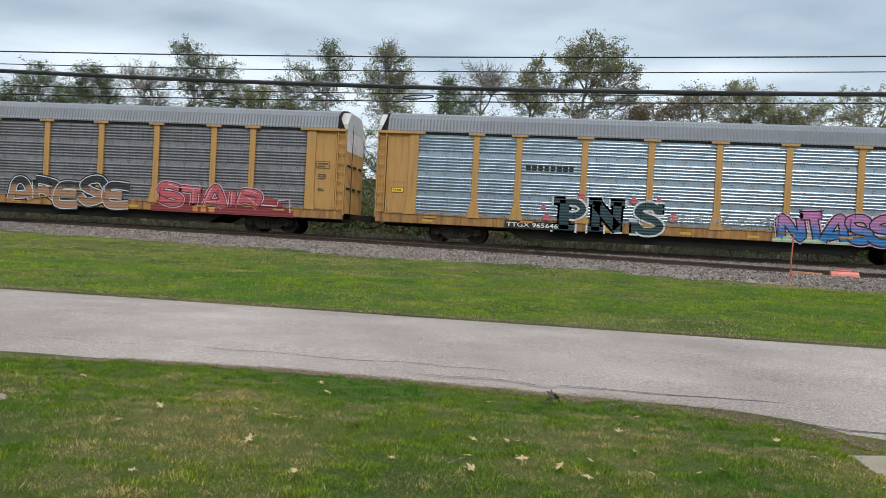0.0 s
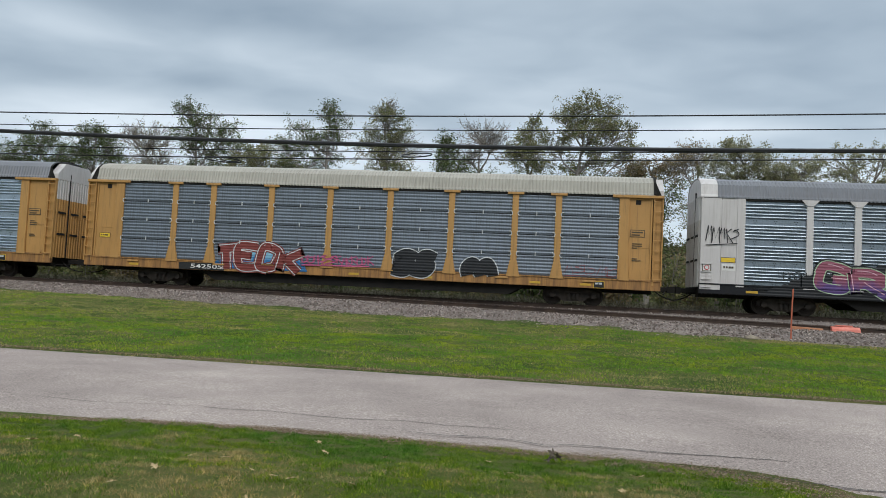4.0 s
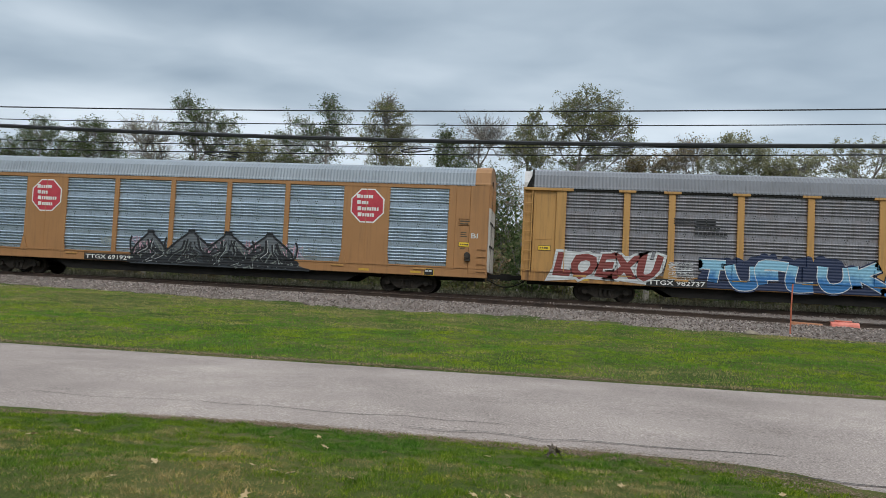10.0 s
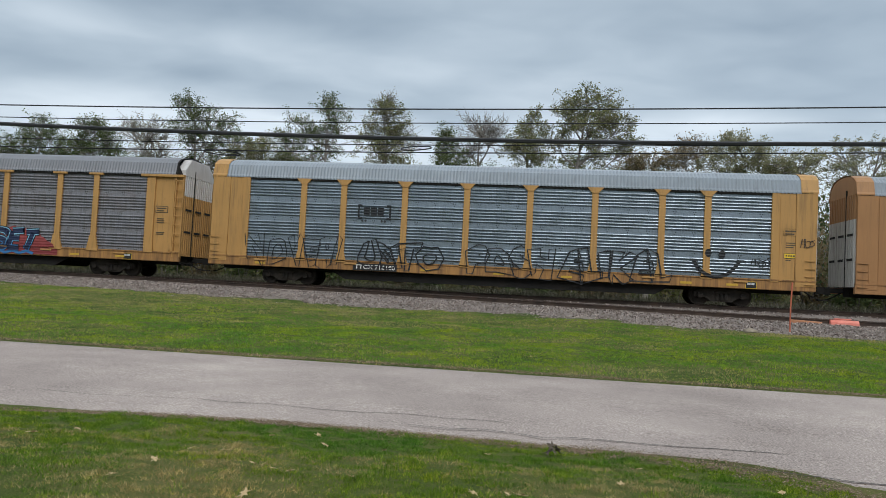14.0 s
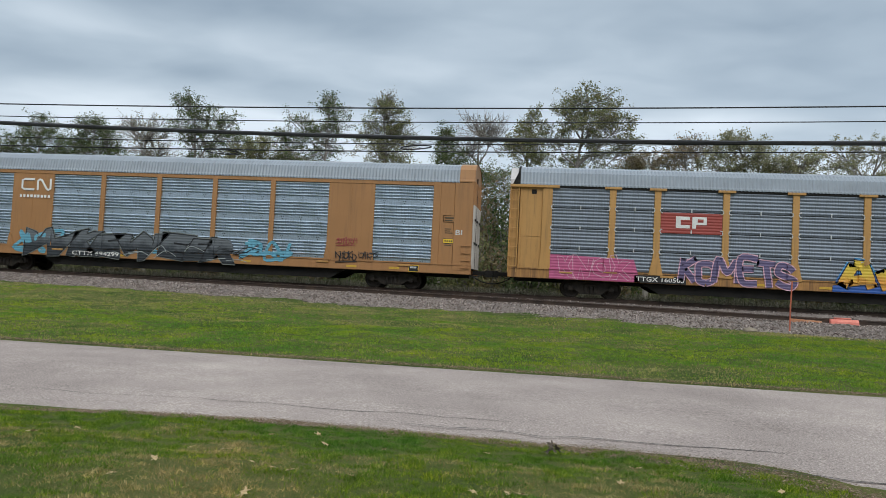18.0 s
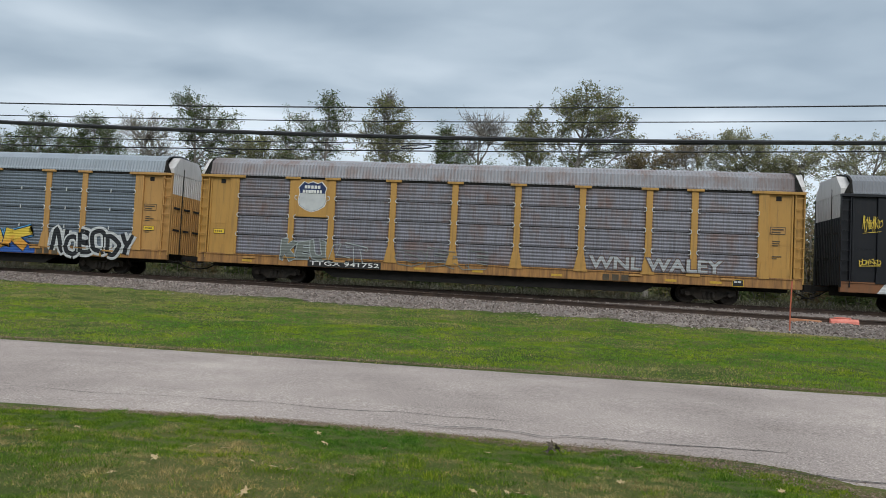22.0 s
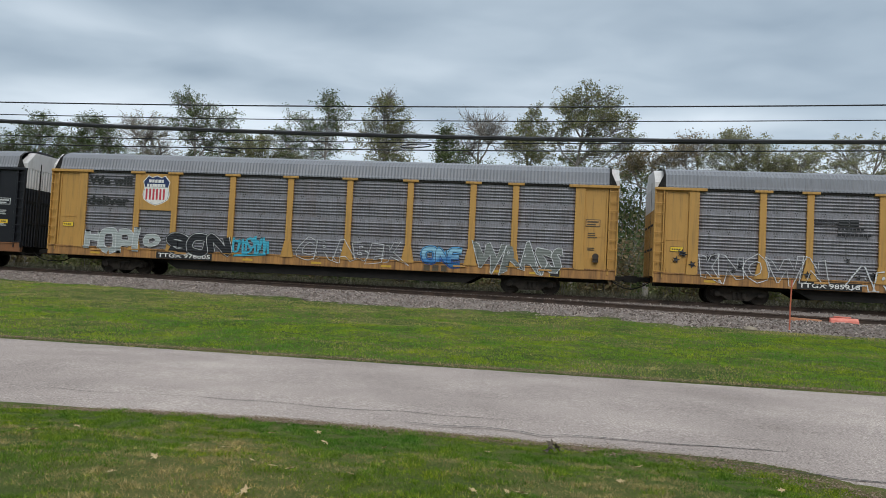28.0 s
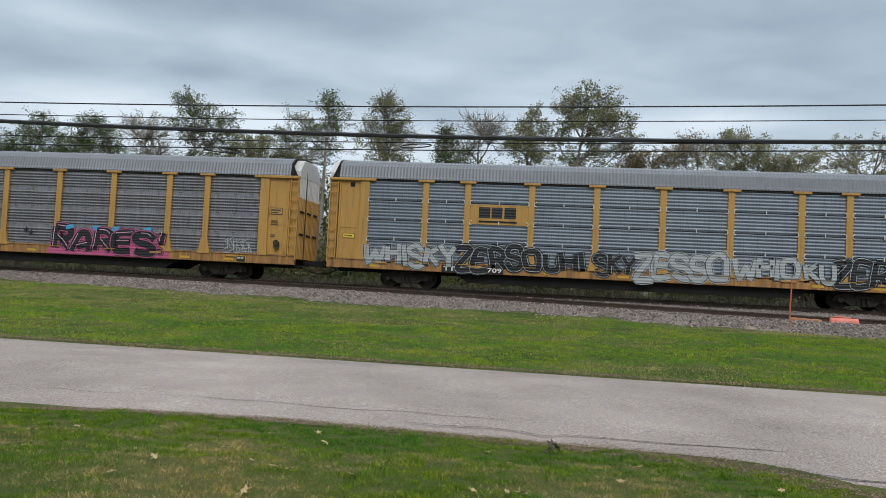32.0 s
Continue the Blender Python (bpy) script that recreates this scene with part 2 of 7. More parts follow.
SHEET_DARK = sheet("dark_grimy_sheeting", (0.252, 0.254, 0.282), (0.095, 0.087, 0.087), 0.6, 0.25, 0.5, 0.18)
SHEET_BROWN = sheet("brown_grimy_sheeting", (0.215, 0.218, 0.255), (0.088, 0.078, 0.082), 0.65, 0.15, 0.6, 0.55, 0.25)
SHEET_TAN = sheet("tan_grey_sheeting", (0.305, 0.315, 0.35), (0.13, 0.122, 0.122), 0.55, 0.2, 0.5, 0.15)
SHEET_SILVER = sheet("silver_sheeting", (0.285, 0.34, 0.40), (0.135, 0.158, 0.185), 0.36, 0.55, 0.32, 0.0, 0.16)
ASPHALT = mottled("worn_asphalt", ((0.0, (0.10, 0.085, 0.075)), (0.42, (0.325, 0.275, 0.255)), (0.6, (0.38, 0.322, 0.30)), (1.0, (0.70, 0.62, 0.55))), 0.3, 46.0, 0.95, 0, 0.9, 0.014, 2.1, spec=0.12)
CONCRETE = mottled("pale_concrete", ((0.3, (0.20, 0.165, 0.12)), (0.7, (0.33, 0.285, 0.22))), 1.2, 40.0, 0.9)
CRACK = mottled("crack_filler", ((0.3, (0.05, 0.045, 0.04)), (0.7, (0.11, 0.10, 0.09))), 3.0, 40.0, 0.9)
SOIL = mottled("lawn_soil", ((0.2, (0.028, 0.055, 0.010)), (0.5, (0.08, 0.11, 0.025)), (0.8, (0.18, 0.15, 0.065))), 0.5, 55.0, 0.95, 0, 0.9, 0.03, 1.3, spec=0.1)
BALLAST = mottled("ballast_bed", ((0.3, (0.12, 0.102, 0.092)), (0.7, (0.27, 0.232, 0.21))), 0.8, 25.0, 0.95, 0, 0.8, 0.04, 0.7)
RAIL = mottled("rail_steel", ((0.3, (0.035, 0.026, 0.022)), (0.7, (0.09, 0.06, 0.045))), 2.0, 30.0, 0.6, 0.3)
RAILTOP = mottled("polished_rail_top", ((0.3, (0.22, 0.21, 0.20)), (0.7, (0.38, 0.36, 0.35))), 1.0, 20.0, 0.3, 0.8)
TIE = mottled("weathered_tie", ((0.3, (0.045, 0.036, 0.03)), (0.7, (0.11, 0.09, 0.075))), 1.5, 20.0, 0.95, object_random=0.3)
BARK = mottled("tree_bark", ((0.3, (0.15, 0.135, 0.12)), (0.7, (0.30, 0.275, 0.25))), 2.0, 15.0, 0.95)
CABLE = mottled("black_cable", ((0.3, (0.012, 0.013, 0.016)), (0.7, (0.03, 0.032, 0.036))), 2.0, 20.0, 0.6)
RED_PAINT = mottled("faded_red_paint", ((0.3, (0.42, 0.10, 0.055)), (0.7, (0.58, 0.17, 0.10))), 3.0, 25.0, 0.6)
ORANGE_PAINT = mottled("orange_red_paint", ((0.3, (0.58, 0.14, 0.10)), (0.7, (0.76, 0.27, 0.21))), 3.0, 25.0, 0.6)
WOOD_ORANGE = mottled("orange_board", ((0.3, (0.40, 0.17, 0.09)), (0.7, (0.55, 0.27, 0.15))), 3.0, 25.0, 0.7)


def foliage(name, a, b_, c_, patch=None, thin=0.0):
    m, N, L, b = material(name, 0.8, 0.0, 0.08)
    g = N("ShaderNodeNewGeometry")
    r = ramp_node(N, ((0.0, a), (0.6, b_), (1.0, c_)))
    L(g.outputs["Random Per Island"], r.inputs[0])
    c = r.outputs["Color"]
    if patch:
        # broad patches where the growth is darker or yellower
        co = N("ShaderNodeTexCoord").outputs["Object"]
        n = noise_node(N, L, co, 0.6, 6.0, 0.68)
        pr = ramp_node(N, ((0.39, patch[0]), (0.5, (1, 1, 1)), (0.61, patch[1])))
        L(n.outputs["Fac"], pr.inputs[0])
        c = blend(N, L, 1.0, c, pr.outputs["Color"], "MULTIPLY")
        clump = noise_node(N, L, co, 7.0, 4.0, 0.6)
        cr = ramp_node(N, ((0.34, (0.68, 0.72, 0.68)), (0.5, (1, 1, 1)), (0.66, (1.4, 1.3, 1.1))))
        L(clump.outputs["Fac"], cr.inputs[0])
        c = blend(N, L, 1.0, c, cr.outputs["Color"], "MULTIPLY")
    L(c, b.inputs["Base Color"])
    if thin:
        # light comes through the leaves
        t, x = N("ShaderNodeBsdfTranslucent"), N("ShaderNodeMixShader")
        L(c, t.inputs["Color"])
        x.inputs[0].default_value = thin
        L(b.outputs[0], x.inputs[1]); L(t.outputs[0], x.inputs[2])
        L(x.outputs[0], m.node_tree.nodes["Material Output"].inputs["Surface"])
    return m


LEAF_DARK = foliage("dark_green_leaves", (0.06, 0.09, 0.038), (0.115, 0.155, 0.065), (0.20, 0.21, 0.10), thin=0.45)
LEAF_MID = foliage("autumn_green_leaves", (0.12, 0.14, 0.062), (0.215, 0.23, 0.105), (0.34, 0.29, 0.15), thin=0.5)
# olive leaves, paled so that their colour carries the haze of distance
LEAF_HAZED_OLIVE = foliage("hazed_olive_leaves", (0.22, 0.235, 0.14), (0.32, 0.32, 0.19), (0.42, 0.37, 0.23), thin=0.55)
LEAF_RUST = foliage("turning_leaves", (0.15, 0.13, 0.075), (0.24, 0.205, 0.115), (0.33, 0.225, 0.14), thin=0.4)
WEED = foliage("dry_weeds", (0.05, 0.05, 0.03), (0.12, 0.115, 0.08), (0.27, 0.25, 0.20))
GRASS = foliage("mown_grass", (0.058, 0.125, 0.010), (0.132, 0.24, 0.02), (0.30, 0.36, 0.065), ((0.58, 0.82, 1.0), (1.32, 1.13, 0.75)), 0.25)
VERGE = foliage("verge_turf", (0.14, 0.245, 0.026), (0.195, 0.325, 0.038), (0.275, 0.385, 0.06), ((0.62, 0.84, 1.0), (1.4, 1.15, 0.8)), 0.25)
VERGE_DRY = foliage("dry_verge_turf", (0.31, 0.285, 0.11), (0.37, 0.335, 0.14), (0.44, 0.39, 0.18), ((0.75, 0.8, 0.85), (1.15, 1.08, 1.0)))
GRASS_DRY = foliage("dry_grass", (0.20, 0.175, 0.065), (0.33, 0.28, 0.12), (0.50, 0.41, 0.22), ((0.85, 0.9, 0.9), (1.15, 1.05, 1.0)))
LEAF_FALLEN = foliage("fallen_leaf_tan", (0.45, 0.33, 0.18), (0.5, 0.38, 0.22), (0.6, 0.5, 0.34))

# ---- mesh building ----
class Shape:
    """Collects faces, each with a material slot, for one mesh."""

    def __init__(self):
        self.v, self.f, self.m, self.slot = [], [], [], 0

    def add(self, verts, faces):
        n = len(self.v)
        self.v += [tuple(p) for p in verts]
        self.f += [tuple(i + n for i in q) for q in faces]
        self.m += [self.slot] * len(faces)
        return self

    def box(self, x0, x1, y0, y1, z0, z1, c=0.0):
        if not c:
            v = [(x, y, z) for x in (x0, x1) for y in (y0, y1) for z in (z0, z1)]
            return self.add(v, [(0, 1, 3, 2), (4, 6, 7, 5), (0, 4, 5, 1), (2, 3, 7, 6), (0, 2, 6, 4), (1, 5, 7, 3)])
        # chamfered along its longest direction
        d = (x1 - x0, y1 - y0, z1 - z0)
        k = max(range(3), key=lambda i: d[i])
        a, b = [i for i in range(3) if i != k]
        lo, hi = (x0, y0, z0), (x1, y1, z1)
        ring = [(lo[a] + c, lo[b]), (hi[a] - c, lo[b]), (hi[a], lo[b] + c), (hi[a], hi[b] - c), (hi[a] - c, hi[b]), (lo[a] + c, hi[b]), (lo[a], hi[b] - c), (lo[a], lo[b] + c)]
        v = []
        for e in (lo[k], hi[k]):
            for p, q in ring:
                w = [0, 0, 0]
                w[k], w[a], w[b] = e, p, q
                v.append(w)
        f = [(i, (i + 1) % 8, 8 + (i + 1) % 8, 8 + i) for i in range(8)] + [tuple(range(7, -1, -1)), tuple(range(8, 16))]
        return self.add(v, f)

    def prism(self, ring, axis, e0, e1):
        """A closed outline of two coordinates, drawn out along an axis."""
        n = len(ring)
        others = [i for i in range(3) if i != axis]
        v = []
        for e in (e0, e1):
            for p, q in ring:
                w = [0, 0, 0]
                w[axis], w[others[0]], w[others[1]] = e, p, q
                v.append(w)
        f = [(i, (i + 1) % n, n + (i + 1) % n, n + i) for i in range(n)] + [tuple(range(n - 1, -1, -1)), tuple(range(n, 2 * n))]
        return self.add(v, f)

    def strip(self, line, axis, e0, e1):
        """An open outline drawn out along an axis: one sheet."""
        n = len(line)
        others = [i for i in range(3) if i != axis]
        v = []
        for e in (e0, e1):
            for p, q in line:
                w = [0, 0, 0]
                w[axis], w[others[0]], w[others[1]] = e, p, q
                v.append(w)
        return self.add(v, [(i, i + 1, n + i + 1, n + i) for i in range(n - 1)])

    def tube(self, path, r, n=6, taper=None):
        pts = [Vector(p) for p in path]
        rings = []
        for i, p in enumerate(pts):
            d = (pts[min(i + 1, len(pts) - 1)] - pts[max(i - 1, 0)]).normalized()
            a = d.orthogonal().normalized() if i == 0 else (a - d * a.dot(d)).normalized()
            b = d.cross(a)
            rad = r if taper is None else taper[i]
            rings.append([p + (a * math.cos(k * math.tau / n) + b * math.sin(k * math.tau / n)) * rad for k in range(n)])
        v = [q for ring in rings for q in ring]
        f = [(j * n + k, j * n + (k + 1) % n, (j + 1) * n + (k + 1) % n, (j + 1) * n + k) for j in range(len(pts) - 1) for k in range(n)]
        f += [tuple(range(n - 1, -1, -1)), tuple((len(pts) - 1) * n + k for k in range(n))]
        return self.add(v, f)

    def lathe(self, outline, axis_y0, n=20):
        """(radius, y) outline turned round the y axis."""
        v = [(r * math.cos(k * math.tau / n), y + axis_y0, r * math.sin(k * math.tau / n)) for r, y in outline for k in range(n)]
        m = len(outline)
        f = [(j * n + k, j * n + (k + 1) % n, (j + 1) * n + (k + 1) % n, (j + 1) * n + k) for j in range(m - 1) for k in range(n)]
        f += [tuple(range(n)), tuple((m - 1) * n + n - 1 - k for k in range(n))]
        return self.add(v, f)

    def mesh(self, name, *mats, smooth=False):
        me = bpy.data.meshes.new(name)
        me.from_pydata(self.v, [], self.f)
        for m in mats:
            me.materials.append(m)
        if len(mats) > 1:
            me.polygons.foreach_set("material_index", self.m)
        if smooth:
            me.polygons.foreach_set("use_smooth", [True] * len(self.f))
        me.update()
        return me


def part(name, shape, mat, parent=None, label="", at=None):
    """One mesh object under a thing or a part; shape may be a Shape or a mesh that is shared."""
    me = shape if isinstance(shape, bpy.types.Mesh) else shape.mesh(name, mat)
    ob = new(name, me)
    if parent:
        ob.parent = parent
    if at is not None:
        ob.matrix_basis = at
    if label:
        ob["label"] = label
    return ob


def put_mat(ob, mat):
    """A material of the object's own on a shared mesh."""
    ob.material_slots[0].link = "OBJECT"
    ob.material_slots[0].material = mat
    return ob

# ---- ground, road, tracks ----
RAIL_Z, TRACK_Y = 1.5, 35.1      # rail top, middle of the train's track
ROAD_Z = 0.2


def interp(x, xs, ys):
    return float(np.interp(x, xs, ys))


def road_near(x):
    return interp(x, (-40, -14, -9, -5.9, -4.5, -2.9, -1, 0.3, 1.8, 2.4, 2.75, 3.0), (6.6, 6.7, 7.0, 7.62, 8.02, 8.15, 8.05, 7.93, 7.5, 7.08, 6.6, 6.42))


def road_far(x):
    return 14.57


def toe(x):
    return interp(x, (-60, -25, -4, 11, 40), (31.0, 30.1, 27.6, 26.3, 26.0)) + 0.35 * noise.noise((x * 0.35, 3.1, 0))


def siding(x):
    """Middle of the siding, which leaves the main track at a turnout."""
    return interp(x, (-400, -26, 9, 22, 400), (TRACK_Y, TRACK_Y, 30.5, 29.6, 29.6))


def drop(x):
    """How far the siding lies below the main track."""
    return interp(x, (-24, -8, 10, 30), (0.0, 0.08, 0.27, 0.33))


def ground_z(x, y):
    z = interp(y, (-60, 2, 5.5, 7.0, 8.0, 8.3, 14.2, 14.7, 18, 22, 27, 30, 34, 40, 50, 300, 3000), (0.9, 0.34, 0.30, 0.23, 0.19, 0.10, 0.10, 0.2, 0.30, 0.44, 0.72, 0.95, 1.1, 1.05, 0.85, 0.9, 1.2))
    if x > 2.45 and y < 6.3:
        z -= 0.12 * min(1, (x - 2.45) / 0.2, (6.3 - y) / 0.2)
    if y < 8:
        z += (0.08 * noise.noise((x * 0.5, y * 0.6, 0)) + 0.03 * noise.noise((x * 1.6, y * 1.8, 6))) * min(1, max(0, (8 - y) / 1.5))
    elif y > 15:
        z += (0.09 * noise.noise((x * 0.25, y * 0.3, 7)) + 0.05 * noise.noise((x * 0.8, y * 0.9, 2)) + 0.02 * noise.noise((x * 2.3, y * 2.6, 8))) * min(1, (y - 15) / 2)
    return z


def spaced(*runs):
    out = []
    for a, b, n in runs:
        out += [a + (b - a) * i / n for i in range(n)]
    return out + [runs[-1][1]]


def grid_mesh(name, xs, ys, zf, mat):
    v = [(x, y, zf(x, y)) for x in xs for y in ys]
    n = len(ys)
    f = [(i * n + j, (i + 1) * n + j, (i + 1) * n + j + 1, i * n + j + 1) for i in range(len(xs) - 1) for j in range(n - 1)]
    s = Shape()
    s.v, s.f, s.m = v, f, [0] * len(f)
    return s.mesh(name, mat, smooth=True)


XS = spaced((-2500, -200, 8), (-200, -40, 16), (-40, -12, 56), (-12, 8, 80), (8, 30, 44), (30, 200, 17), (200, 2500, 8))
YS = spaced((-800, -40, 5), (-40, 1, 12), (1, 8, 40), (8, 8.3, 1), (8.3, 14.2, 4), (14.2, 14.7, 1), (14.7, 32, 60), (32, 60, 28), (60, 300, 12), (300, 3000, 9))
tagged(new("ground", grid_mesh("ground", XS, YS, ground_z, SOIL)), "mown autumn lawn and verge, green with dry patches", "ground", kind="structure")

XR = spaced((-600, -40, 20), (-40, -8, 64), (-8, 4, 96), (4, 40, 72), (40, 600, 20))


def make_road():
    v, f, n = [], [], 9
    for x in XR:
        a = road_near(x) + 0.05 * noise.noise((x * 1.7, 0, 0)) + 0.03 * noise.noise((x * 6, 2, 0))
        b = road_far(x) + 0.04 * noise.noise((x * 1.5, 5, 0)) + 0.03 * noise.noise((x * 6, 8, 0))
        for j in range(n):
            k = j / (n - 1)
            e = 0.03 if j in (0, n - 1) else 0.0
            v.append((x, a + (b - a) * k, ROAD_Z - e + 0.05 * math.sin(math.pi * k)))
    for i in range(len(XR) - 1):
        for j in range(n - 1):
            f.append((i * n + j, (i + 1) * n + j, (i + 1) * n + j + 1, i * n + j + 1))
    s = Shape()
    s.v, s.f, s.m = v, f, [0] * len(f)
    return tagged(new("road", s.mesh("road", ASPHALT, smooth=True)), "worn pale grey asphalt road with cracks", "road", kind="structure")


road = make_road()


def ballast_z(x, y):
    t = toe(x)
    s = siding(x) - 1.75
    s = max(s, t + 1.2)
    low = 1.31 - drop(x)
    if y < s:
        k = max(0.0, min(1.0, (y - t) / (s - t)))
        z = ground_z(x, t) - 0.06 + (low - ground_z(x, t) + 0.06) * k
    elif y < 37.2:
        k = max(0.0, min(1.0, (y - siding(x) - 1.3) / max(0.2, TRACK_Y - 1.6 - siding(x) - 1.3)))
        z = low + drop(x) * k
    else:
        z = 1.31 - 0.35 * min(1, (y - 37.2) / 2.0) - 0.4 * max(0, y - 39.2)
    return z + 0.035 * noise.noise((x * 1.5, y * 1.5, 4)) + 0.02 * noise.noise((x * 5, y * 5, 4))


def make_ballast():
    xs = spaced((-500, -45, 30), (-45, 30, 260), (30, 500, 30))
    ks = [i / 22 for i in range(23)] 
    v, f = [], []
    for x in xs:
        t = toe(x) - 0.25
        for k in ks:
            y = t + (39.6 - t) * k
            v.append((x, y, ballast_z(x, y)))
    n = len(ks)
    for i in range(len(xs) - 1):
        for j in range(n - 1):
            f.append((i * n + j, (i + 1) * n + j, (i + 1) * n + j + 1, i * n + j + 1))
    s = Shape()
    s.v, s.f, s.m = v, f, [0] * len(f)
    return tagged(new("ballast", s.mesh("ballast", BALLAST, smooth=True)), "grey-brown crushed stone ballast bank under the tracks", "ballast", kind="structure")


ballast = make_ballast()

RAIL_RING = [(-0.075, -0.185), (0.075, -0.185), (0.075, -0.165), (0.012, -0.14), (0.012, -0.045), (0.037, -0.03), (0.037, -0.006), (0.03, 0.0), (-0.03, 0.0), (-0.037, -0.006), (-0.037, -0.03), (-0.012, -0.045), (-0.012, -0.14), (-0.075, -0.165)]


def rail_line(path, offset, sinks=False):
    """A rail along (x, y) points, with its foot below rail top."""
    s = Shape()
    v, n = [], len(RAIL_RING)
    for x, y in path:
        v += [(x, y + offset + p, RAIL_Z + q - (drop(x) if sinks else 0)) for p, q in RAIL_RING]
    for i in range(len(path) - 1):
        for k in range(n):
            s.slot = 1 if k == 7 else 0
            s.add([v[i * n + k], v[i * n + (k + 1) % n], v[(i + 1) * n + (k + 1) % n], v[(i + 1) * n + k]], [(0, 1, 2, 3)])
    return s.mesh("rail", RAIL, RAILTOP)


def make_track(name, label, path, xs, mid, lower=0.0):
    track = tagged(new(name), label, "railway track", kind="structure")
    for o in (-0.755, 0.755):
        part("rail", rail_line(path, o, lower > 0), None, track)
    t = Shape().box(-0.115, 0.115, -1.3, 1.3, -0.17, 0.0, 0.015).mesh("tie", TIE)
    for i, x in enumerate(xs):
        rnd = random.Random(i)
        part("tie", t, None, track, at=pose(x + rnd.uniform(-0.03, 0.03), mid(x) + rnd.uniform(-0.05, 0.05), RAIL_Z - 0.187 - (drop(x) if lower > 0 else 0) + rnd.uniform(-0.01, 0.006), 0, 0, rnd.uniform(-1, 1)))
    track.location = (0, 0, -lower)
    return track


make_track("railway_track", "steel rails on weathered timber ties in ballast", [(-500, TRACK_Y), (500, TRACK_Y)], [-36 + 0.55 * i for i in range(102)], lambda x: TRACK_Y)
SIDING = [(-26 + 1.0 * i, siding(-26 + 1.0 * i) - 0.02) for i in range(50)] + [(60, siding(60)), (500, siding(500))]
make_track("siding_track", "rusty siding rails leaving the main track at a turnout", SIDING, [-17 + 0.55 * i for i in range(76)], siding, 0.01)

# ---- the freight train ----
CAR_L, SPEED, S0 = 28.375, 10.72, -36.75   # coupled length, metres a second, first coupling at 0 s
HALF, FLOOR, EAVE, PEAK = 13.42, 1.18, 4.90, 5.86   # half body length, heights over the rail
POSTS = (-8.98, -7.08, -4.23, -1.41, 1.41, 4.23, 7.08, 8.98)
INNER = 11.72


def ribs(z0, z1, kind):
    """Outline (y, z) of one sheet: ribs above a flat band (worn ones shallower), or ribs throughout."""
    out = []
    h = z1 - z0
    if kind in ("banded", "worn"):
        deep = 0.034 if kind == "banded" else 0.006
        flat = 0.24 * h
        out += [(0, z0), (0, z0 + flat * 0.5)]
        n, a = 5, z0 + flat * 0.5
        p = (h - flat) / n
        for i in range(n):
            z = a + i * p
            # a narrow deep groove, then a broad rounded rib
            out += [(0.0, z + 0.01 * p), (deep, z + 0.04 * p), (deep, z + 0.26 * p), (-0.030, z + 0.34 * p), (-0.050, z + 0.50 * p), (-0.055, z + 0.62 * p), (-0.045, z + 0.78 * p), (0.0, z + 0.98 * p)]
        out += [(0, z1 - flat * 0.5 + 0.001), (0, z1)]
    else:
        out += [(0.0, z0), (0.0, z0 + 0.012), (-0.026, z0 + 0.015)]
        n, a = 6, z0 + 0.015
        p = (h - 0.015) / n
        for i in range(n):
            z = a + i * p
            out += [(-0.026, z + 0.06 * p), (-0.046, z + 0.42 * p), (-0.050, z + 0.55 * p), (-0.046, z + 0.68 * p), (-0.026, z + 0.95 * p)]
        out += [(-0.024, z1)]
    return out


MESH = {}


def cached(key, make):
    if key not in MESH:
        MESH[key] = make()
    return MESH[key]


ROWS = 4
PZ0, PZ1 = 1.22, 4.80


def sheet_mesh(width, kind):
    def make():
        s = Shape()
        h = (PZ1 - PZ0) / ROWS
        s.strip(ribs(0, h, kind), 0, -width / 2, width / 2)
        s.slot = 1
        if kind in ("banded", "worn"):
            # pairs of bolts along the flat bands
            n = max(2, round(width / 0.85))
            for i in range(n):
                x = -width / 2 + width * (i + 0.5) / n
                for dx, z in ((-0.05, 0.045), (0.05, 0.045), (0.0, h - 0.05)):
                    s.box(x + dx - 0.017, x + dx + 0.017, -0.012, 0.0, z - 0.017, z + 0.017)
        return s.mesh("side_sheet", SHEET_MID, DARK)
    return cached(("sheet", round(width, 2), kind), make)


def post_mesh(style):
    def make():
        s = Shape()
        w = 0.115 if style == "narrow" else 0.14
        s.box(-w, w, -1.60, -1.46, 1.2, EAVE - 0.06, 0.015)
        if style == "old":
            s.prism([(-0.15, 1.85), (-0.30, 1.12), (0.30, 1.12), (0.15, 1.85)], 1, -1.63, -1.50)
            s.box(-0.36, 0.36, -1.66, -1.48, EAVE - 0.13, EAVE - 0.03, 0.01)
        elif style == "new":
            s.prism([(-0.15, 1.55), (-0.24, 1.12), (0.24, 1.12), (0.15, 1.55)], 1, -1.62, -1.50)
            s.prism([(-0.36, EAVE - 0.02), (-0.14, EAVE - 0.26), (0.14, EAVE - 0.26), (0.36, EAVE - 0.02)], 1, -1.63, -1.48)
        return s.mesh("post", YELLOW)
    return cached(("post", style), make)


def roof_line(n=9):
    """Half-arch from the near eave over the top to the far eave."""
    pts = [(-1.60, EAVE - 0.04), (-1.60, EAVE + 0.02)]
    for i in range(n + 1):
        a = math.pi * i / n
        pts.append((-1.56 * math.cos(a), EAVE + 0.10 + (PEAK - EAVE - 0.10) * (math.sin(a) ** 0.62)))
    pts += [(1.60, EAVE + 0.02), (1.60, EAVE - 0.04)]
    return pts


